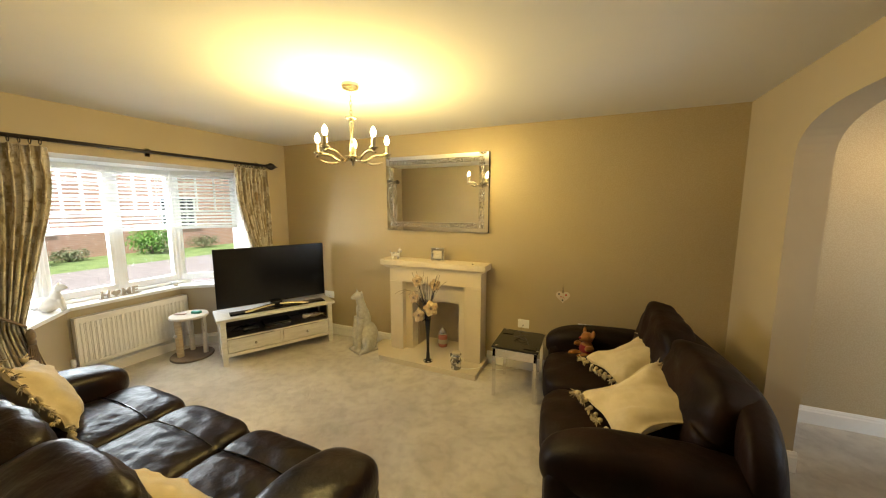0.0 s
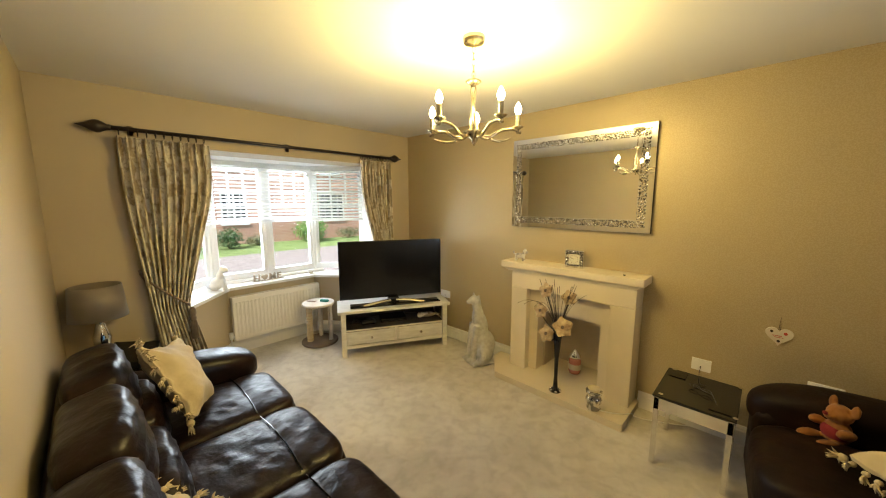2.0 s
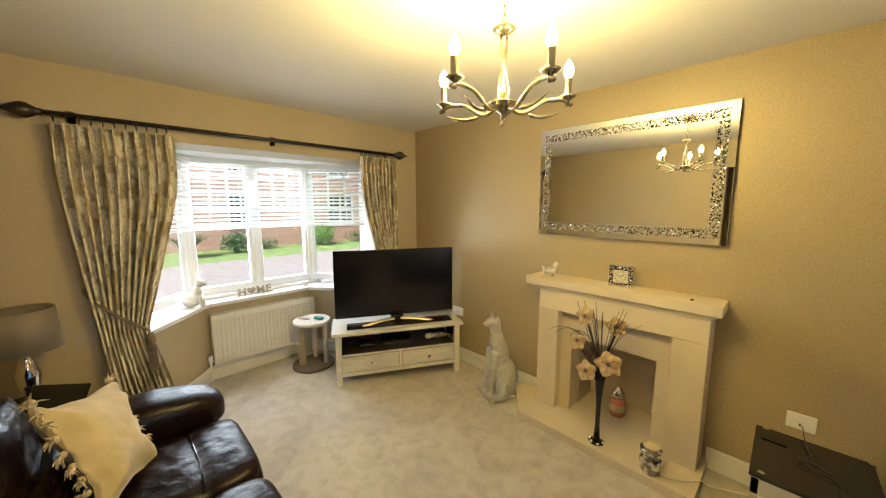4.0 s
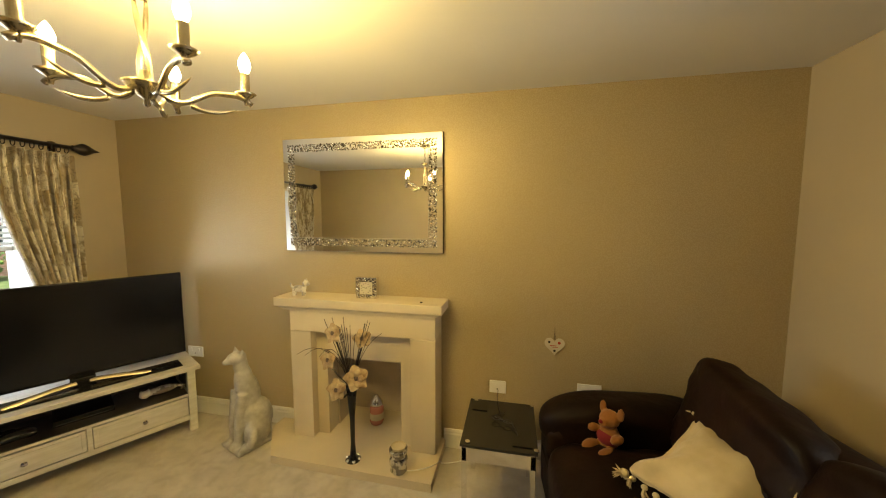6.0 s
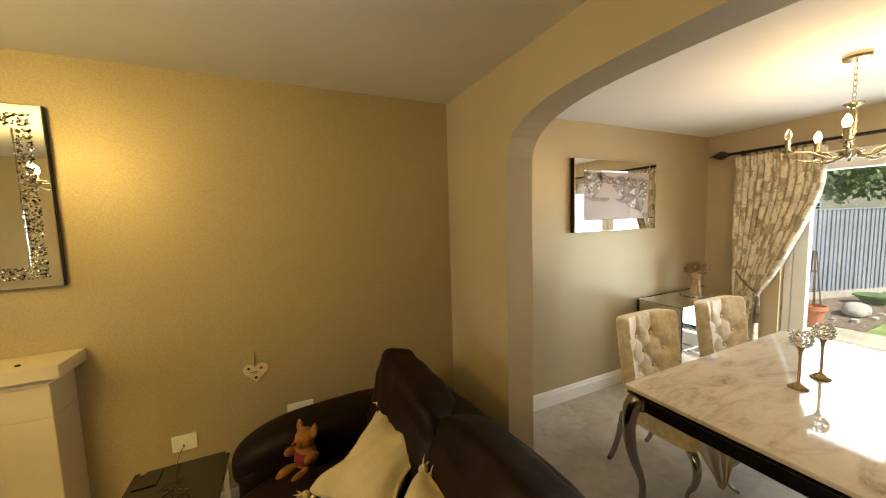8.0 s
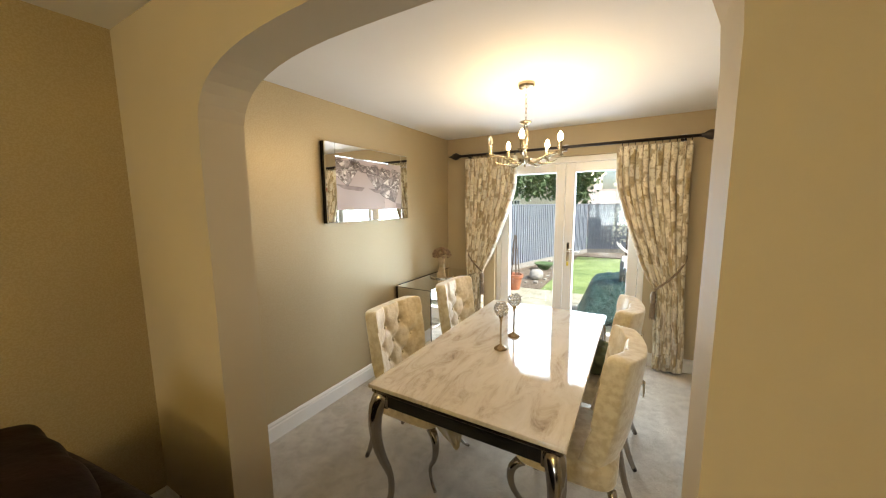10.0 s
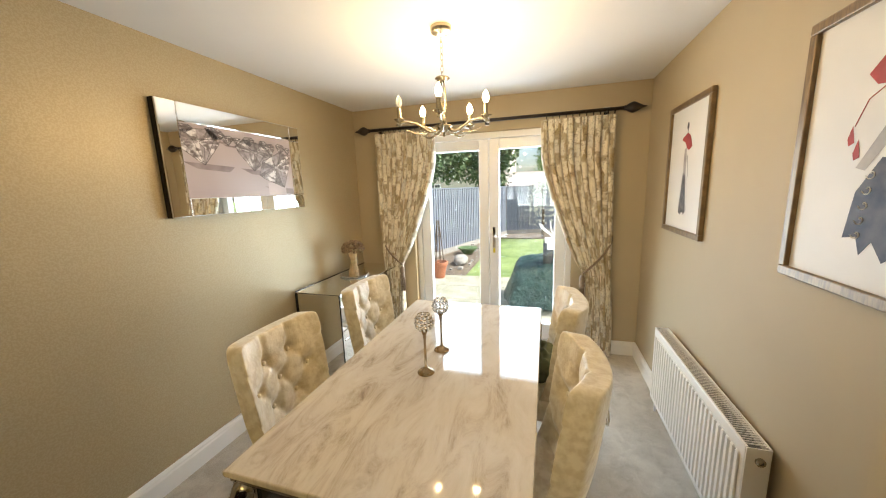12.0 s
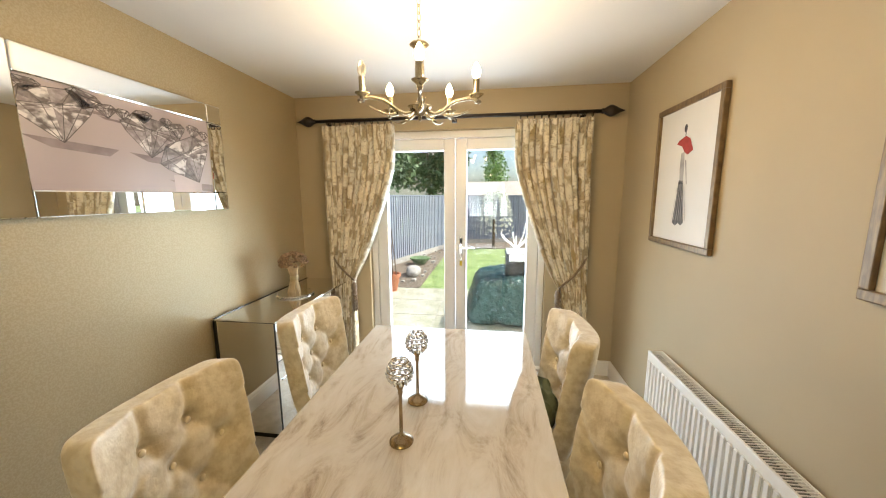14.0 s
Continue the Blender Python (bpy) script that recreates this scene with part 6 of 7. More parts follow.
def cushion(label, m, w, h, d, seed, group):
    """A limp square linen cushion in its own xz plane with knotted tassels round the rim."""
    t = thing("cushion", label, "cushion", m, group)
    rnd = random.Random(seed)

    def slack(x, y, z):
        edge = max(abs(x), abs(z))
        n1 = noise.noise(Vector((x * 2.2 + seed, z * 2.2, y)))
        thin = -y * 0.5 * d * min(0.82, max(0, edge) ** 3)
        pull = 1 + 0.10 * (abs(x) * abs(z)) ** 2
        return (x * w / 2 * (pull - 1) - 0.03 * x * (1 - z * z), thin + 0.012 * n1 + 0.012 * noise.noise(Vector((x * 2.5 + z * 5, seed, z * 2))) + 0.02 * math.sin(2.2 * x + seed) * (z), z * h / 2 * (pull - 1) - 0.03 * z * (1 - x * x) - 0.01 * n1)
    part("cover", puff(bmesh.new(), (w, d, h), (0, 0, 0), 9, 18, bend=slack), CREAM, t, smooth=True)
    sides = []
    for s in (-1, 1):
        for k in range(8):
            u = -1 + 2 * (k + 0.5) / 8
            sides.append((s * w / 2 * (0.985 - 0.03 * (1 - u * u)), u * h / 2, s, 0))
    for sx in (-1, 1):
        for sz in (-1, 1):
            sides.append((sx * w / 2 * 1.0, sz * h / 2 * 1.0, sx, sz))
    for (x, z, ox, oz) in sides:
        big = 1.5 if oz else 1.0
        tm = new("tassel")
        tm.parent = t
        tm.matrix_basis = pose(x, 0, z)
        bm = bmesh.new()
        o = Vector((ox, rnd.uniform(-0.5, 0.5), oz + rnd.uniform(-0.4, 0.2))).normalized()
        ellip(bm, o * 0.012 * big, (0.013 * big, 0.012 * big, 0.013 * big), n=7)
        part("knot", bm, CREAM, tm, smooth=True)
        bm = bmesh.new()
        for q in range(11):
            dd = (o + Vector((rnd.uniform(-0.8, 0.8), rnd.uniform(-0.8, 0.8), rnd.uniform(-0.9, 0.5)))).normalized()
            tube(bm, [o * 0.018, o * 0.022 + dd * 0.018 * big, o * 0.02 + dd * 0.034 * big + Vector((0, 0, -0.008))], [0.0045, 0.004, 0.001], 4)
        tagged(part("fringe", bm, CREAM, tm), kind="stuff")
    return t


def laid(centre, along, up):
    """A pose from its centre, the way of its width and the way of its height."""
    x, z = Vector(along).normalized(), Vector(up)
    z = (z - x * z.dot(x)).normalized()
    y = z.cross(x)
    return Matrix(((x.x, y.x, z.x, centre[0]), (x.y, y.y, z.y, centre[1]), (x.z, y.z, z.z, centre[2]), (0, 0, 0, 1)))


# sofa A cushions
cushion("cream linen cushion with knotted tassels against the sofa's end", pose(-2.49, 0.81, 0.625, rx=-28, ry=18, rz=156), 0.46, 0.45, 0.17, 3, "tasselled cushions")
cushion("cream linen cushion with knotted tassels lying on the seat", pose(-1.33, 0.73, 0.505, rx=-48, ry=8, rz=172), 0.47, 0.47, 0.15, 5, "tasselled cushions")
# sofa B cushions
cushion("cream linen cushion with knotted tassels leaning by the teddy", laid((0.45, 2.60, 0.615), (0.78, 0.51, 0.36), (-0.48, 0.87, 0)), 0.45, 0.38, 0.14, 7, "tasselled cushions")
cushion("cream linen cushion with knotted tassels slumped on the sofa", laid((0.44, 2.05, 0.605), (0.434, 0.19, 0.18), (-0.117, 0.314, 0.02)), 0.47, 0.45, 0.13, 9, "tasselled cushions")

tab = thing("tablet", "black tablet with a blue lit screen leaning behind the cushion", "tablet", pose(-2.93, 0.64, 0.66, rx=-30, rz=50))
part("case", boxes((-0.13, 0.13, -0.006, 0.004, -0.09, 0.09), bevel=0.004), BLACK, tab)
part("screen", boxes((-0.12, 0.12, 0.0045, 0.0055, -0.078, 0.078)), glow("blue_screen", (0.10, 0.22, 0.32), 0.5), tab)

TOY = surf("orange_plush", (0.27, 0.105, 0.018), (0.19, 0.07, 0.012), rough=0.95, bump=0.8, bscale=220, sheen=0.1)
bm = bmesh.new()
ellip(bm, (0, 0, 0.08), (0.055, 0.05, 0.07)), ellip(bm, (0, -0.01, 0.175), (0.05, 0.048, 0.046)), ellip(bm, (0, -0.052, 0.165), (0.026, 0.026, 0.022))
for s in (-1, 1):
    ellip(bm, (0.05 * s, 0.0, 0.215), (0.02, 0.01, 0.035)), ellip(bm, (0.065 * s, -0.03, 0.105), (0.024, 0.045, 0.024)), ellip(bm, (0.045 * s, -0.075, 0.03), (0.028, 0.06, 0.028))
merged(bm, "teddy", TOY, "small orange plush reindeer toy in a red vest", "soft toy", pose(0.165, 2.95, 0.41, rx=-6, rz=-50), 0.005)
bm = bmesh.new()
ellip(bm, (0, -0.004, 0.08), (0.058, 0.054, 0.045)), ellip(bm, (0, -0.078, 0.172), (0.011, 0.009, 0.009))
solo("toy_vest", bm, surf("red_felt", (0.17, 0.008, 0.01), rough=0.95), "red felt vest on the plush toy", "soft toy vest", pose(0.165, 2.95, 0.412, rx=-6, rz=-50), True)

# ---- dining table ----
dt = thing("dining_table", "marble topped dining table on curved chrome legs", "dining table")
TX0, TX1, TY0, TY1, TZ = 1.69, 3.37, 1.465, 2.395, 0.742
part("tabletop", boxes((TX0, TX1, TY0, TY1, TZ - 0.022, TZ), bevel=0.005), MARBLE, dt)
i1, i2 = 0.035, 0.055
part("chrome_rail", boxes((TX0 + 0.012, TX1 - 0.012, TY0 + 0.012, TY0 + i1, TZ - 0.045, TZ - 0.023), (TX0 + 0.012, TX1 - 0.012, TY1 - i1, TY1 - 0.012, TZ - 0.045, TZ - 0.023),
                          (TX0 + 0.012, TX0 + i1, TY0 + i1, TY1 - i1, TZ - 0.045, TZ - 0.023), (TX1 - i1, TX1 - 0.012, TY0 + i1, TY1 - i1, TZ - 0.045, TZ - 0.023), bevel=0.003), STEEL, dt)
part("apron", boxes((TX0 + 0.03, TX1 - 0.03, TY0 + 0.03, TY0 + i2, TZ - 0.115, TZ - 0.046), (TX0 + 0.03, TX1 - 0.03, TY1 - i2, TY1 - 0.03, TZ - 0.115, TZ - 0.046),
                    (TX0 + 0.03, TX0 + i2, TY0 + i2, TY1 - i2, TZ - 0.115, TZ - 0.046), (TX1 - i2, TX1 - 0.03, TY0 + i2, TY1 - i2, TZ - 0.115, TZ - 0.046), bevel=0.002), BLACK, dt)


def cabriole(bm, x, y, z, dx, dy, h, fat=1.0):
    """A curved leg from (x, y, z) to the floor that swells towards (dx, dy)."""
    pts = bez((0, 0, 0), (0.09, 0, -0.05 * h), (0.075, 0, -0.38 * h), (0.0, 0, -0.62 * h), 8)[:-1] + bez((0.0, 0, -0.62 * h), (-0.03, 0, -0.75 * h), (-0.02, 0, -0.92 * h), (0.05, 0, -h), 6)
    d = Vector((dx, dy, 0)).normalized()
    tube(bm, [(x + d.x * p.x, y + d.y * p.x, z + p.z) for p in pts], [fat * (0.042 - 0.027 * min(1, i / 9)) for i in range(len(pts))], 10)


for x, sx in ((TX0 + 0.06, -1), (TX1 - 0.06, 1)):
    for y, sy in ((TY0 + 0.06, -1), (TY1 - 0.06, 1)):
        bm = bmesh.new()
        cabriole(bm, x, y, TZ - 0.06, sx * 0.9, sy * 0.5, TZ - 0.06 - 0.003, 1.1)
        box(bm, x - 0.035, x + 0.035, y - 0.035, y + 0.035, TZ - 0.12, TZ - 0.047)
        part("leg", bm, STEEL, dt, "polished steel cabriole leg", True)


# ---- dining chairs ----
def chair(label, m, group):
    """Faces +y in its own frame; origin on the floor under the back."""
    t = thing("dining_chair", label, "dining chair", m, group)
    buttons = [(x, z) for z, xs in ((0.56, (-0.31, 0.31)), (0.20, (-0.66, 0, 0.66)), (-0.16, (-0.31, 0.31)), (-0.52, (-0.66, 0, 0.66))) for x in xs]

    def tuft(x, y, z):
        curve = 0.078 * abs(x) ** 2.2 + 0.045 * max(0.0, -z) ** 2
        out = (-0.022 * x * (0.5 - 0.5 * z) ** 1.5, curve, 0.014 * x * x * (z > 0.5))
        if y > 0:
            d = 0.0
            for bx, bz in buttons:
                r2 = ((x - bx) / 0.15) ** 2 + ((z - bz) / 0.115) ** 2
                d += 0.024 * math.exp(-r2)
            fold = 0.0
            for bx, bz in buttons:
                for s in (-1, 1):
                    dx, dz = x - bx, z - bz
                    if -0.02 < dz < 0.38 and abs(dx) < 0.4 and z < 0.60:
                        fold = max(fold, 0.006 * math.exp(-(((dx - s * 0.33 * dz / 0.36) * 13) ** 2)))
            top = [0.012 * math.exp(-((x - bx) * 16) ** 2) for bx in (-0.31, 0.31)] if z > 0.56 else [0]
            out = (out[0], curve - d - fold - max(top) + 0.010, out[2])
        else:
            out = (out[0], curve * 0.9, out[2])
        return out
    part("backrest", puff(bmesh.new(), (0.47, 0.082, 0.58), (0, 0, 0.68), 13, 60, rot(rx=7), bend=tuft), VELVET, t, smooth=True)
    for bx, bz in buttons:
        bm = bmesh.new()
        ellip(bm, (0, 0, 0), (0.011, 0.006, 0.011), n=10)
        part("button", bm, VELVET, t, smooth=True, m=rot(rx=0) @ pose(bx * 0.235, 0.030 - math.sin(radians(7)) * bz * 0.30 + 0.078 * abs(bx) ** 2.2 + 0.045 * max(0.0, -bz) ** 2, 0.68 + bz * 0.285))
    part("seat", puff(bmesh.new(), (0.48, 0.46, 0.13), (0, 0.24, 0.425), 6, 12, bend=lambda x, y, z: (0, 0, 0.02 * (1 - x * x) * (1 - y * y) * (z > 0))), VELVET, t, smooth=True)
    for sx in (-1, 1):
        bm = bmesh.new()
        cabriole(bm, sx * 0.19, 0.42, 0.365, sx * 0.5, 0.8, 0.362, 0.62)
        part("leg", bm, STEEL, t, "polished steel cabriole leg", True)
        bm = tube(bmesh.new(), bez((sx * 0.19, 0.03, 0.37), (sx * 0.19, 0.0, 0.2), (sx * 0.19, -0.02, 0.1), (sx * 0.19, -0.07, 0.002), 6), [0.02, 0.019, 0.018, 0.017, 0.016, 0.015, 0.014], 8)
        part("leg", bm, STEEL, t, smooth=True)
    bm = tube(bmesh.new(), [(0.032 * math.cos(q * 0.524), -0.068, 0.80 - 0.03 + 0.032 * math.sin(q * 0.524)) for q in range(13)], 0.0035, 6)
    ellip(bm, (0, -0.062, 0.803), (0.012, 0.012, 0.012), n=8)
    part("ring_pull", bm, CHROME, t, "hanging ring knocker")
    return t


ch = chair("cream crushed velvet buttoned dining chair beside the sideboard wall", pose(2.195, 2.655, 0, rz=180), "velvet dining chairs")
for (x, y, r), lb in (((2.965, 2.63, 180), "cream crushed velvet buttoned dining chair in front of the sideboard"), ((2.215, 1.295, 0), "cream crushed velvet buttoned dining chair on the radiator side"),
                      ((2.895, 1.295, 0), "cream crushed velvet buttoned dining chair holding a green bag")):
    tagged(copy_thing(ch, pose(x, y, 0, rz=r)), lb)

bag = thing("green_bag", "crumpled olive green bag with white trim on the chair", "bag", pose(2.92, 1.50, 0.50))
part("body", puff(bmesh.new(), (0.30, 0.24, 0.17), (0, 0, 0.085), 3, 14, bend=lambda x, y, z: (0.02 * noise.noise(Vector((x * 3, y * 3, z * 3))), 0.02 * noise.noise(Vector((x * 4, y * 3, z * 2 + 4))), 0.03 * noise.noise(Vector((x * 4, y * 4, 9))))), surf("olive_cloth", (0.12, 0.13, 0.06), (0.07, 0.08, 0.035), rough=0.9, scale=10, bump=0.8, bscale=30), bag, smooth=True)
part("trim", tube(bmesh.new(), bez((-0.12, 0.08, 0.10), (-0.05, 0.13, 0.16), (0.05, 0.12, 0.18), (0.13, 0.05, 0.10), 8), 0.007, 6), CREAM, bag)

SPIRE = surf("antique_gold", (0.42, 0.32, 0.20), (0.30, 0.22, 0.13), rough=0.25, metal=1, scale=14)
GEM = surf("clear_crystal", (0.88, 0.87, 0.85), (0.70, 0.69, 0.67), rough=0.08, metal=0.4, scale=60)


def candle_holder(label, x, y):
    t = thing("candle_holder", label, "candle holder", pose(x, y, TZ + 0.001), "crystal globe candle holders")
    part("stem", lathe(bmesh.new(), [(0.040, 0), (0.040, 0.004), (0.028, 0.014), (0.012, 0.024), (0.006, 0.03), (0.0055, 0.165), (0.009, 0.175), (0.007, 0.182), (0.015, 0.203), (0.013, 0.208), (0, 0.208)], 24), SPIRE, t, smooth=True)
    bm, gm = bmesh.new(), bmesh.new()
    R, zc = 0.041, 0.246
    for j, lat in enumerate((-48, -24, 0, 24, 46)):
        rr, zz = R * math.cos(radians(lat)), zc + R * math.sin(radians(lat))
        n = max(6, int(round(13 * math.cos(radians(lat)))))
        tube(bm, [(rr * math.cos(q * 2 * math.pi / 18), rr * math.sin(q * 2 * math.pi / 18), zz + 0.007) for q in range(19)], 0.0017, 4)
        for k in range(n):
            a = (k + 0.5 * (j % 2)) * 2 * math.pi / n
            c = Vector((rr * math.cos(a), rr * math.sin(a), zz))
            ellip(gm, c, (0.0062, 0.0062, 0.0062), n=6)
    part("cage", bm, SPIRE, t)
    part("crystal_bead", gm, GEM, t, "clear crystal beads")
    return t


candle_holder("antique gold candle holder with a beaded crystal globe", 2.382, 1.968)
candle_holder("antique gold candle holder with a beaded crystal globe", 2.612, 1.962)

# ---- mirrored sideboard ----
sb = thing("sideboard", "silver mirrored glass sideboard with three doors", "sideboard")
X0, X1, Y0, Y1, Z1 = 3.20, 4.29, 2.97, 3.383, 0.80
part("body", boxes((X0, X1, Y0 + 0.012, Y1, 0.05, Z1 - 0.012)), BLACK, sb)
part("top_glass", boxes((X0 - 0.006, X1 + 0.004, Y0 - 0.006, Y1 + 0.002, Z1 - 0.011, Z1), bevel=0.003), MIRROR, sb)
part("side_glass", boxes((X0 - 0.006, X0 - 0.001, Y0 + 0.006, Y1, 0.05, Z1 - 0.012), bevel=0.002), MIRROR, sb)
for a, b in ((X0, X0 + 0.361), (X0 + 0.364, X0 + 0.725), (X0 + 0.728, X1)):
    d = new("door")
    d.parent = sb
    part("mirror_panel", boxes((a, b, Y0 + 0.002, Y0 + 0.011, 0.055, Z1 - 0.014), bevel=0.004), MIRROR, d)
    part("strip", boxes((a + 0.03, b - 0.03, Y0 - 0.003, Y0 + 0.0015, 0.40, 0.412), bevel=0.001), CHROME, d)
    part("knob", lathe(bmesh.new(), [(0.005, 0), (0.012, 0.012), (0, 0.018)], 8, Matrix.Translation((b - 0.03, Y0 + 0.002, 0.45)) @ rot(rx=90)), CHROME, d)
part("edge_trim", boxes((X0 - 0.007, X0 - 0.0062, Y0 - 0.004, Y1, Z1 - 0.012, Z1 - 0.009), (X0 - 0.004, X1, Y0 - 0.0072, Y0 - 0.0062, Z1 - 0.012, Z1 - 0.009), (X0 - 0.007, X0 + 0.001, Y0 - 0.001, Y0 + 0.0055, 0.05, Z1 - 0.013)), BLACK, sb)
part("back_edge", boxes((X0 - 0.0085, X0 - 0.0065, Y1 - 0.022, Y1, 0.05, Z1 - 0.013), (X0 - 0.0075, X1, Y1 - 0.012, Y1, Z1 + 0.0005, Z1 + 0.003)), BLACK, sb)
part("plinth", boxes((X0 + 0.02, X1 - 0.02, Y0 + 0.03, Y1 - 0.02, 0, 0.049)), BLACK, sb)

tr = thing("mirror_tray", "round mirrored tray with a bead rim", "tray", pose(3.765, 3.175, Z1 + 0.001))
part("plate", lathe(bmesh.new(), [(0.12, 0), (0.128, 0.012), (0.122, 0.016), (0, 0.016)], 32), MIRROR, tr)
bm = bmesh.new()
for k in range(44):
    a = k * 2 * math.pi / 44
    ellip(bm, (0.130 * math.cos(a), 0.130 * math.sin(a), 0.010), (0.0068, 0.0068, 0.0068), n=6)
part("bead_rim", bm, CHROME, tr)
fo = thing("dried_flowers", "sheaf of dried flowers tied in a cream ribbon", "dried flowers", pose(3.765, 3.175, Z1 + 0.018))
rnd = random.Random(8)
bm = bmesh.new()
for k in range(60):
    a, q = rnd.uniform(0, 6.28), math.sqrt(rnd.random())
    c, s = math.cos(a), math.sin(a)
    tube(bm, [(0.058 * q * c, 0.058 * q * s, 0.0), (0.024 * q * c, 0.024 * q * s, 0.12), (0.045 * q * c, 0.045 * q * s, 0.20)], 0.0032, 4)
part("stalk", bm, surf("straw", (0.68, 0.55, 0.36), (0.40, 0.29, 0.16), rough=0.8), fo)
part("ribbon", lathe(bmesh.new(), [(0.03, 0.10), (0.033, 0.115), (0.03, 0.13)], 20), CREAM, fo)
bm = bmesh.new()
for k in range(130):
    u, v = rnd.uniform(-0.25, 1), rnd.uniform(0, 6.28)
    r = math.sqrt(1 - u * u)
    c = Vector((0.098 * r * math.cos(v), 0.098 * r * math.sin(v), 0.235 + 0.075 * u))
    for q in range(4):
        d = Vector((rnd.gauss(0, 1), rnd.gauss(0, 1), rnd.gauss(0, 1))).normalized()
        e = d.orthogonal().normalized() * 0.013
        f = d.cross(e)
        bm.faces.new([bm.verts.new(c + w + d * 0.005) for w in (e, f, -e, -f)])
    ellip(bm, c * 0.98 + Vector((0, 0, 0.004)), (0.012, 0.012, 0.012), n=6)
part("flower_head", bm, surf("dried_pink", (0.40, 0.28, 0.17), (0.17, 0.11, 0.065), rough=0.9, scale=60), fo)

# ---- diamond picture in a mirror frame ----
pc = thing("diamond_picture", "wide mauve picture of diamonds in a mirrored frame", "picture")
QX0, QX1, QZ0, QZ1 = 2.34, 3.387, 1.471, 2.091
fw = 0.105
part("backing", boxes((QX0, QX1, 3.368, NY - 0.001, QZ0, QZ1)), BLACK, pc)
part("canvas", boxes((QX0 + fw, QX1 - fw, 3.3605, 3.3675, QZ0 + fw, QZ1 - fw)), surf("mauve_print", (0.40, 0.31, 0.28), (0.50, 0.42, 0.40), rough=0.3, scale=2.2, detail=1), pc)
strips = [(QX0 + fw + 0.001, QX1 - fw - 0.001, QZ1 - fw, QZ1), (QX0, QX0 + fw, QZ0, QZ1), (QX1 - fw, QX1, QZ1 - fw, QZ1), (QX1 - fw, QX1, QZ0 + fw + 0.001, QZ1 - fw - 0.001), (QX1 - fw, QX1, QZ0, QZ0 + fw),
          (QX0 + fw + 0.001, QX0 + 0.5, QZ0, QZ0 + fw), (QX0 + 0.501, QX1 - fw - 0.001, QZ0, QZ0 + fw)]
for a, b, c, d in strips:
    part("mirror_strip", boxes((a, b, 3.352, 3.3672, c, d), bevel=0.006), MIRROR, pc)
LINE = surf("print_dark", (0.07, 0.055, 0.05), (0.13, 0.10, 0.09), rough=0.35, scale=30)
PALE = surf("print_pale", (0.72, 0.66, 0.62), (0.16, 0.12, 0.11), rough=0.3, scale=26, stretch=(1, 1, 1.6), detail=3, lo=0.40, hi=0.60)
SHADE = surf("print_shadow", (0.20, 0.15, 0.14), (0.33, 0.26, 0.24), rough=0.35, scale=9)


def diamond(bm_fill, bm_line, cx, cz, w, h, tilt, flip=False):
    """A brilliant seen from the side, printed flat."""
    e = Matrix.Translation((cx, 0, cz)) @ rot(ry=-tilt)
    p = [(-0.5, 0.18), (-0.28, 0.46), (0.28, 0.46), (0.5, 0.18), (0.42, 0.02), (0, -0.5), (-0.42, 0.02)]
    pts = [e @ Vector((x * w, 0, z * h * (-1 if flip else 1))) for x, z in p]
    c = e @ Vector((0, 0, 0.12 * h))
    for i in range(len(pts)):
        a, b = pts[i], pts[(i + 1) % len(pts)]
        for k, (u, v) in enumerate((((a, (a + b) / 2)), ((a + b) / 2, b))):
            dst = (bm_fill, bm_fill, facet_grey, facet_dark)[int(17 * abs(cx + cz * 3) + i * 2.7 + k * 1.3) % 4]
            dst.faces.new([dst.verts.new((w_.x, 3.3598, w_.z)) for w_ in (u, v, c)])
    mids = [e @ Vector((x * w, 0, z * h * (-1 if flip else 1))) for x, z in ((-0.36, 0.2), (-0.12, 0.2), (0.12, 0.2), (0.36, 0.2))]
    segs = [(pts[i], pts[(i + 1) % len(pts)]) for i in range(len(pts))] + [(pts[0], pts[3])] + [(m_, pts[5]) for m_ in mids] + [(mids[0], pts[1]), (mids[1], pts[1]), (mids[2], pts[2]), (mids[3], pts[2]), (mids[1], mids[2]), (mids[0], pts[6]), (mids[3], pts[4])]
    for a, b in segs:
        d = (b - a)
        s = d.normalized().cross(Vector((0, 1, 0))) * 0.0014
        bm_line.faces.new([bm_line.verts.new((v.x, 3.3592, v.z)) for v in (a - s, b - s, b + s, a + s)])


fill, line, shd, facet_grey, facet_dark = (bmesh.new() for _ in range(5))
for cx, cz, w, h, tl_ in ((2.555, 1.865, 0.29, 0.21, 8), (2.475, 1.955, 0.10, 0.05, 0), (2.66, 1.945, 0.13, 0.075, -12), (2.74, 1.92, 0.09, 0.06, 6), (2.81, 1.92, 0.07, 0.05, 0), (2.93, 1.84, 0.29, 0.20, -6),
                          (2.90, 1.93, 0.10, 0.06, 5), (3.02, 1.925, 0.07, 0.05, 0), (3.08, 1.895, 0.10, 0.085, 10), (3.18, 1.91, 0.09, 0.07, -8), (3.25, 1.90, 0.06, 0.05, 0), (3.135, 1.745, 0.34, 0.25, 24)):
    diamond(fill, line, cx, cz, w, h, tl_)
    q = [(cx - w * 0.4, cz - h * 0.42), (cx + w * 0.75, cz - h * 0.5), (cx + w * 0.6, cz - h * 0.66), (cx - w * 0.1, cz - h * 0.6)]
    q = [(min(x, QX1 - fw - 0.003), z) for x, z in q]
    shd.faces.new([shd.verts.new((x, 3.3602, z)) for x, z in q])
part("print_shadow", shd, SHADE, pc)
tagged(part("print_diamond", fill, PALE, pc), kind="stuff")
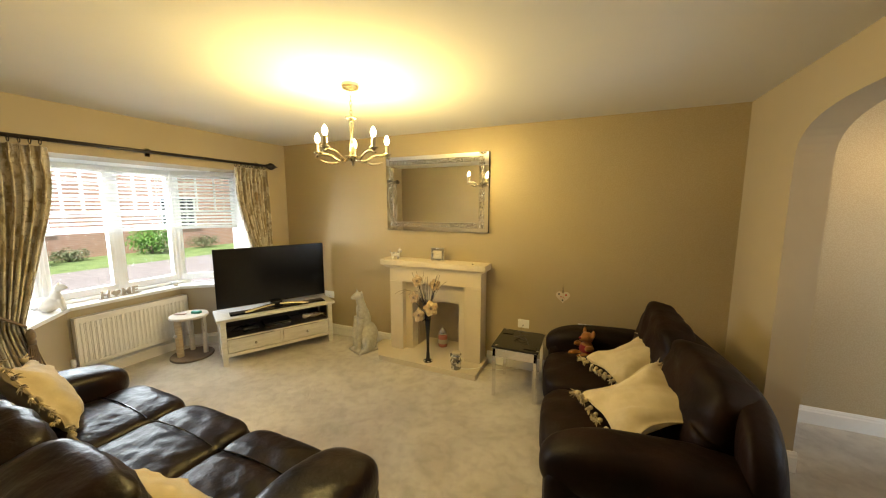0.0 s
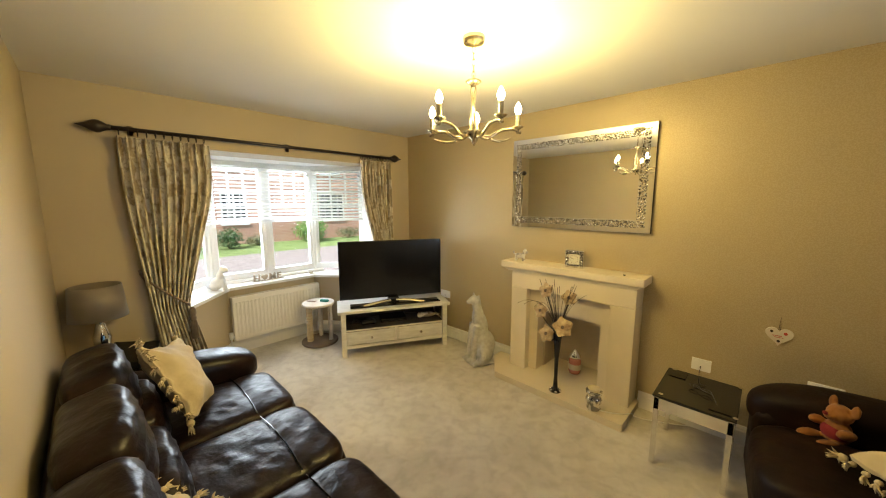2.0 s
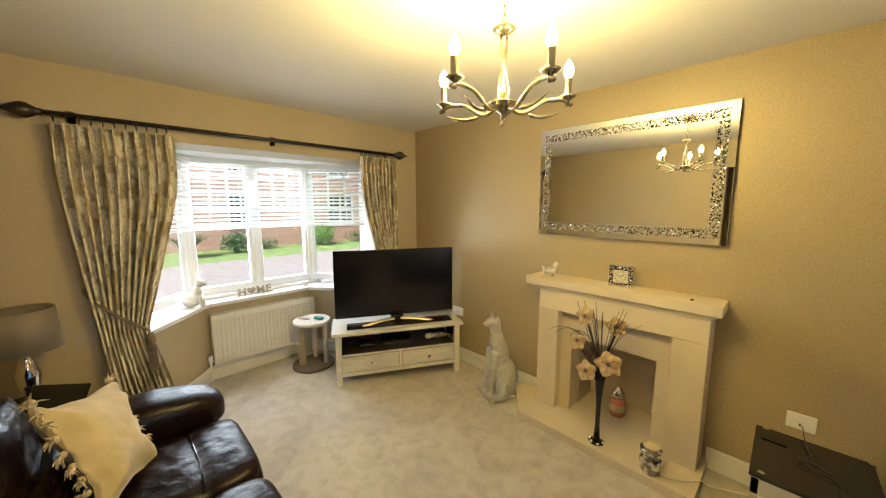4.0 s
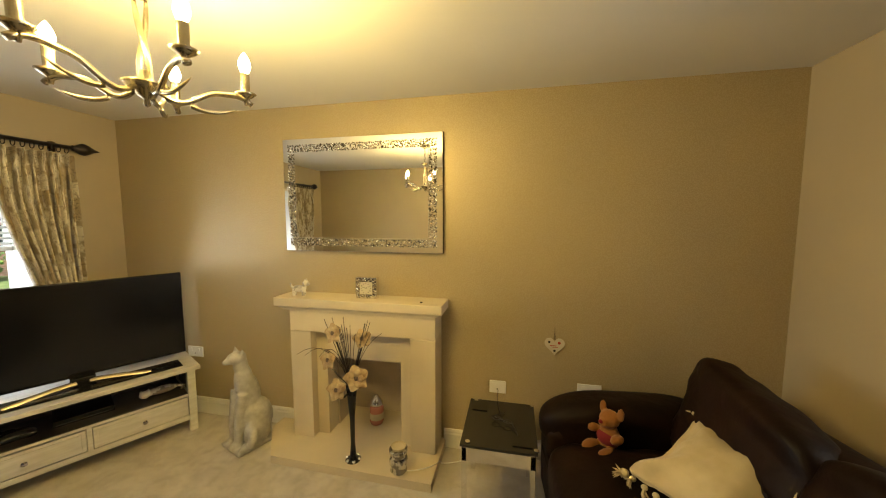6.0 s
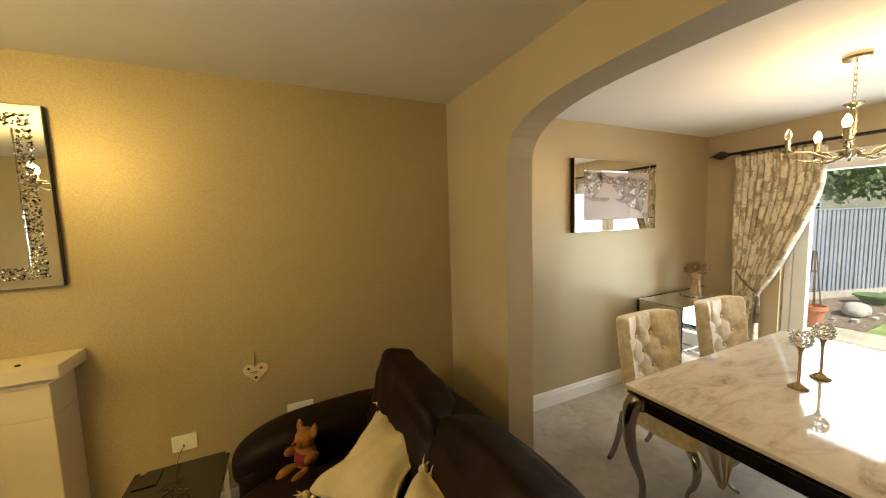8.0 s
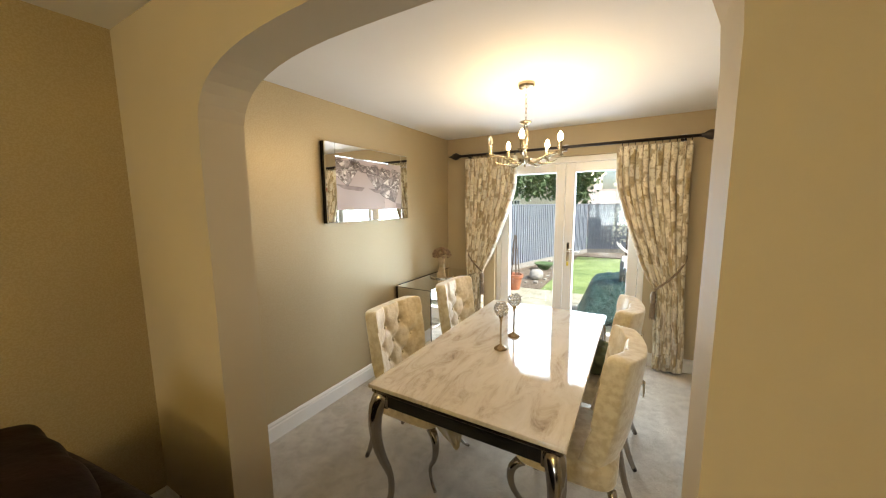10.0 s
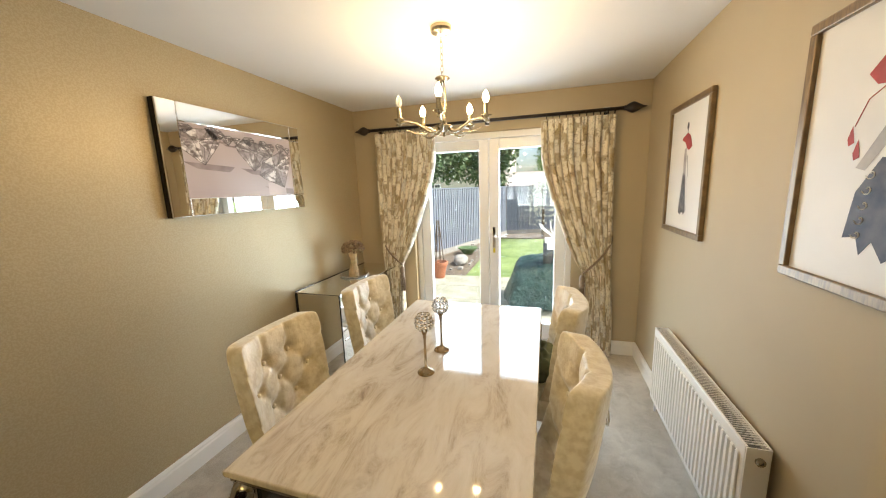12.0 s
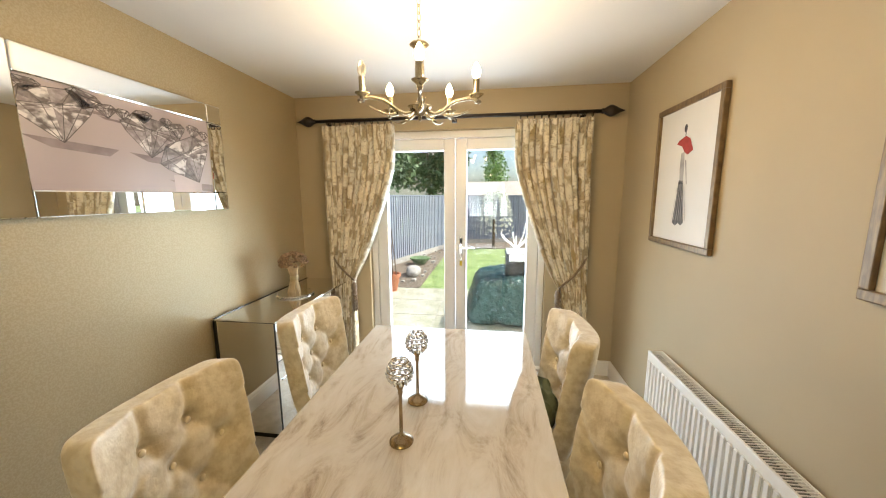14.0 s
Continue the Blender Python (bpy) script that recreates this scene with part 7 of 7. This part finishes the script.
tagged(part("print_grey_facet", facet_grey, surf("print_grey", (0.42, 0.36, 0.34), (0.25, 0.20, 0.19), rough=0.3, scale=60), pc), kind="stuff")
tagged(part("print_dark_facet", facet_dark, surf("print_brown", (0.14, 0.11, 0.10), (0.30, 0.25, 0.23), rough=0.3, scale=50), pc), kind="stuff")
tagged(part("print_outline", line, LINE, pc), kind="stuff")
part("print_panel", boxes((3.03, 3.2, 3.3599, 3.3601, QZ0 + fw + 0.001, 1.665)), surf("print_pink", (0.58, 0.47, 0.44), rough=0.3), pc)


# ---- fashion drawings ----
FR = surf("weathered_gold_wood", (0.25, 0.165, 0.08), (0.15, 0.10, 0.055), rough=0.35, scale=20, stretch=(6, 1, 1), metal=0.3)
MOUNT = surf("mount_white", (0.72, 0.70, 0.66), (0.68, 0.66, 0.61), rough=0.5, scale=3)
INK = surf("ink_black", (0.03, 0.03, 0.035), (0.12, 0.11, 0.11), rough=0.6, scale=14, stretch=(5, 1, 1))
WASH = surf("ink_grey", (0.30, 0.28, 0.27), (0.5, 0.47, 0.44), rough=0.6, scale=10)
REDW = surf("red_wash", (0.42, 0.04, 0.03), (0.28, 0.025, 0.02), rough=0.6, scale=20)


def blob(bm, pts, y):
    bm.faces.new([bm.verts.new((x, y, z)) for x, z in pts])


def drawing(label, m, w, h, flip):
    """Faces +y in its own frame; the origin is its lower corner."""
    t = thing("framed_drawing", label, "picture", m, "framed fashion drawings")
    f = 0.032
    part("frame", boxes((0, w, 0, 0.024, 0, f), (0, w, 0, 0.024, h - f, h), (0, f, 0, 0.024, f, h - f), (w - f, w, 0, 0.024, f, h - f), bevel=0.004), FR, t)
    part("mount", boxes((f, w - f, 0.002, 0.010, f, h - f)), MOUNT, t)
    cx, s = w * 0.5, 1
    y = 0.0106
    if flip:
        bm, bm2, bm3 = bmesh.new(), bmesh.new(), bmesh.new()
        blob(bm, [(cx + a * w, b * h) for a, b in ((-0.10, 0.46), (0.0, 0.47), (0.10, 0.36), (0.13, 0.20), (0.06, 0.21), (0.03, 0.15), (-0.02, 0.20), (-0.08, 0.14), (-0.15, 0.18), (-0.14, 0.34))], y)
        blob(bm2, [(cx + a * w, b * h) for a, b in ((-0.06, 0.70), (0.02, 0.70), (0.0, 0.58), (0.12, 0.44), (0.07, 0.43), (-0.02, 0.52), (-0.08, 0.55))], y + 0.0003)
        for k in range(5):
            c = Vector((cx + (0.035 + 0.006 * k) * w, 0, (0.42 - 0.05 * k) * h))
            spiral = [(c.x + 0.0022 * q * math.cos(q * 0.75), y + 0.0006, c.z + 0.0022 * q * math.sin(q * 0.75)) for q in range(9)]
            tube(bm3, spiral, 0.0014, 4)
        part("ink_dress", bm, surf("ink_navy", (0.025, 0.03, 0.06), (0.09, 0.09, 0.11), rough=0.6, scale=16), t)
        part("ink_wash", bm2, WASH, t)
        part("spiral", bm3, MOUNT, t)
        bm = bmesh.new()
        blob(bm, [(cx + a * w, b * h) for a, b in ((-0.12, 0.72), (-0.03, 0.69), (0.08, 0.70), (0.13, 0.74), (0.06, 0.79), (-0.04, 0.80))], y + 0.0006)
        for a, b in ((0.17, 0.55), (0.13, 0.50)):
            blob(bm, [(cx + (a + p) * w, (b + q) * h) for p, q in ((0, 0.035), (0.02, -0.01), (0.01, -0.035), (-0.02, -0.025))], y)
        tube(bm, [(cx + p * w, y, q * h) for p, q in ((0.04, 0.69), (0.11, 0.66), (0.16, 0.58))], 0.0012, 4)
        part("red_shawl", bm, REDW, t)
        bm = bmesh.new()
        blob(bm, [(cx + 0.018 * math.cos(k * 0.7), 0.85 * h + 0.024 * math.sin(k * 0.7)) for k in range(9)], y)
        part("ink_head", bm, INK, t)
        return t
    bm = bmesh.new()
    blob(bm, [(cx + s * a * w, b * h) for a, b in ((-0.02, 0.46), (0.05, 0.47), (0.075, 0.30), (0.10, 0.17), (0.04, 0.15), (0.0, 0.175), (-0.045, 0.155), (-0.085, 0.18), (-0.05, 0.30))], y)
    bm2 = bmesh.new()
    blob(bm2, [(cx + s * a * w, b * h) for a, b in ((0.0, 0.66), (0.05, 0.65), (0.055, 0.55), (0.035, 0.45), (-0.02, 0.45), (-0.015, 0.56))], y)
    blob(bm2, [(cx + s * a * w, b * h) for a, b in ((-0.04, 0.60), (-0.02, 0.60), (-0.07, 0.44), (-0.085, 0.44))], y + 0.0003)
    for k in range(7):
        x0 = cx + s * (-0.06 + 0.02 * k) * w
        blob(bm2, [(x0, 0.44 * h), (x0 + 0.0025, 0.44 * h), (x0 + (k - 3) * 0.010 + 0.002, 0.19 * h), (x0 + (k - 3) * 0.010 - 0.001, 0.19 * h)], y + 0.0006)
    part("ink_dress", bm, INK, t)
    part("ink_wash", bm2, WASH, t)
    bm = bmesh.new()
    blob(bm, [(cx + s * a * w, b * h) for a, b in ((-0.13, 0.66), (-0.07, 0.74), (0.0, 0.765), (0.11, 0.74), (0.135, 0.72), (0.05, 0.70), (0.0, 0.655), (-0.05, 0.635))], y + 0.0003)
    part("red_shawl", bm, REDW, t)
    bm = bmesh.new()
    blob(bm, [(cx + s * 0.012 * w + 0.016 * math.cos(k * 0.7), 0.815 * h + 0.022 * math.sin(k * 0.7)) for k in range(9)], y)
    blob(bm, [(cx + s * a * w, b * h) for a, b in ((0.0, 0.79), (0.012, 0.79), (0.012, 0.765), (0.0, 0.765))], y)
    part("ink_head", bm, INK, t)
    return t


drawing("framed fashion drawing with a red shawl and black dress", pose(3.142, DSY + 0.002, 1.256), 0.613, 0.79, False)
drawing("framed fashion drawing of a navy spiral dress nearer the arch", pose(1.86, DSY + 0.002, 1.252), 0.613, 0.79, True)

# ---- throw over the seat ----
bm = bmesh.new()
rows = []
for j in range(13):
    v = j / 12
    z = 0.50 if v < 0.3 else 0.50 - (v - 0.3) / 0.7 * 0.40
    y = 2.40 - v / 0.3 * 0.20 if v < 0.3 else 2.198 - 0.02 * math.sin(v * 3)
    half = 0.23 if v < 0.3 else 0.23 * (1 - ((v - 0.3) / 0.7) ** 1.3) + 0.012
    rows.append([bm.verts.new((2.17 + 0.10 * max(0, v - 0.3) + half * (i / 10 - 1), y - 0.018 * math.sin(i * 1.1 + v) * max(0, v - 0.2), z - 0.01 * math.cos(i * 0.9) * (v < 0.3))) for i in range(21)])
for r0, r1 in zip(rows, rows[1:]):
    for i in range(20):
        bm.faces.new((r0[i], r0[i + 1], r1[i + 1], r1[i]))
th = solo("throw", bm, CREAM, "cream cloth hanging down from the dining chair's seat", "throw", None, True)
so = th.modifiers.new("thick", "SOLIDIFY")
so.thickness = 0.006

# ---- patio slabs ----
slab_mesh = mesh_of("slab", boxes((0.006, 0.714, 0.006, 0.714, -0.1715, -0.1645)), SLABS)
for i in range(4):
    for j in range(10):
        ob = new("slab", slab_mesh)
        ob.parent = patio
        ob.matrix_basis = pose(4.64 + 0.72 * i, -2.6 + 0.72 * j, 0.0008 * ((i * 3 + j * 5) % 4))
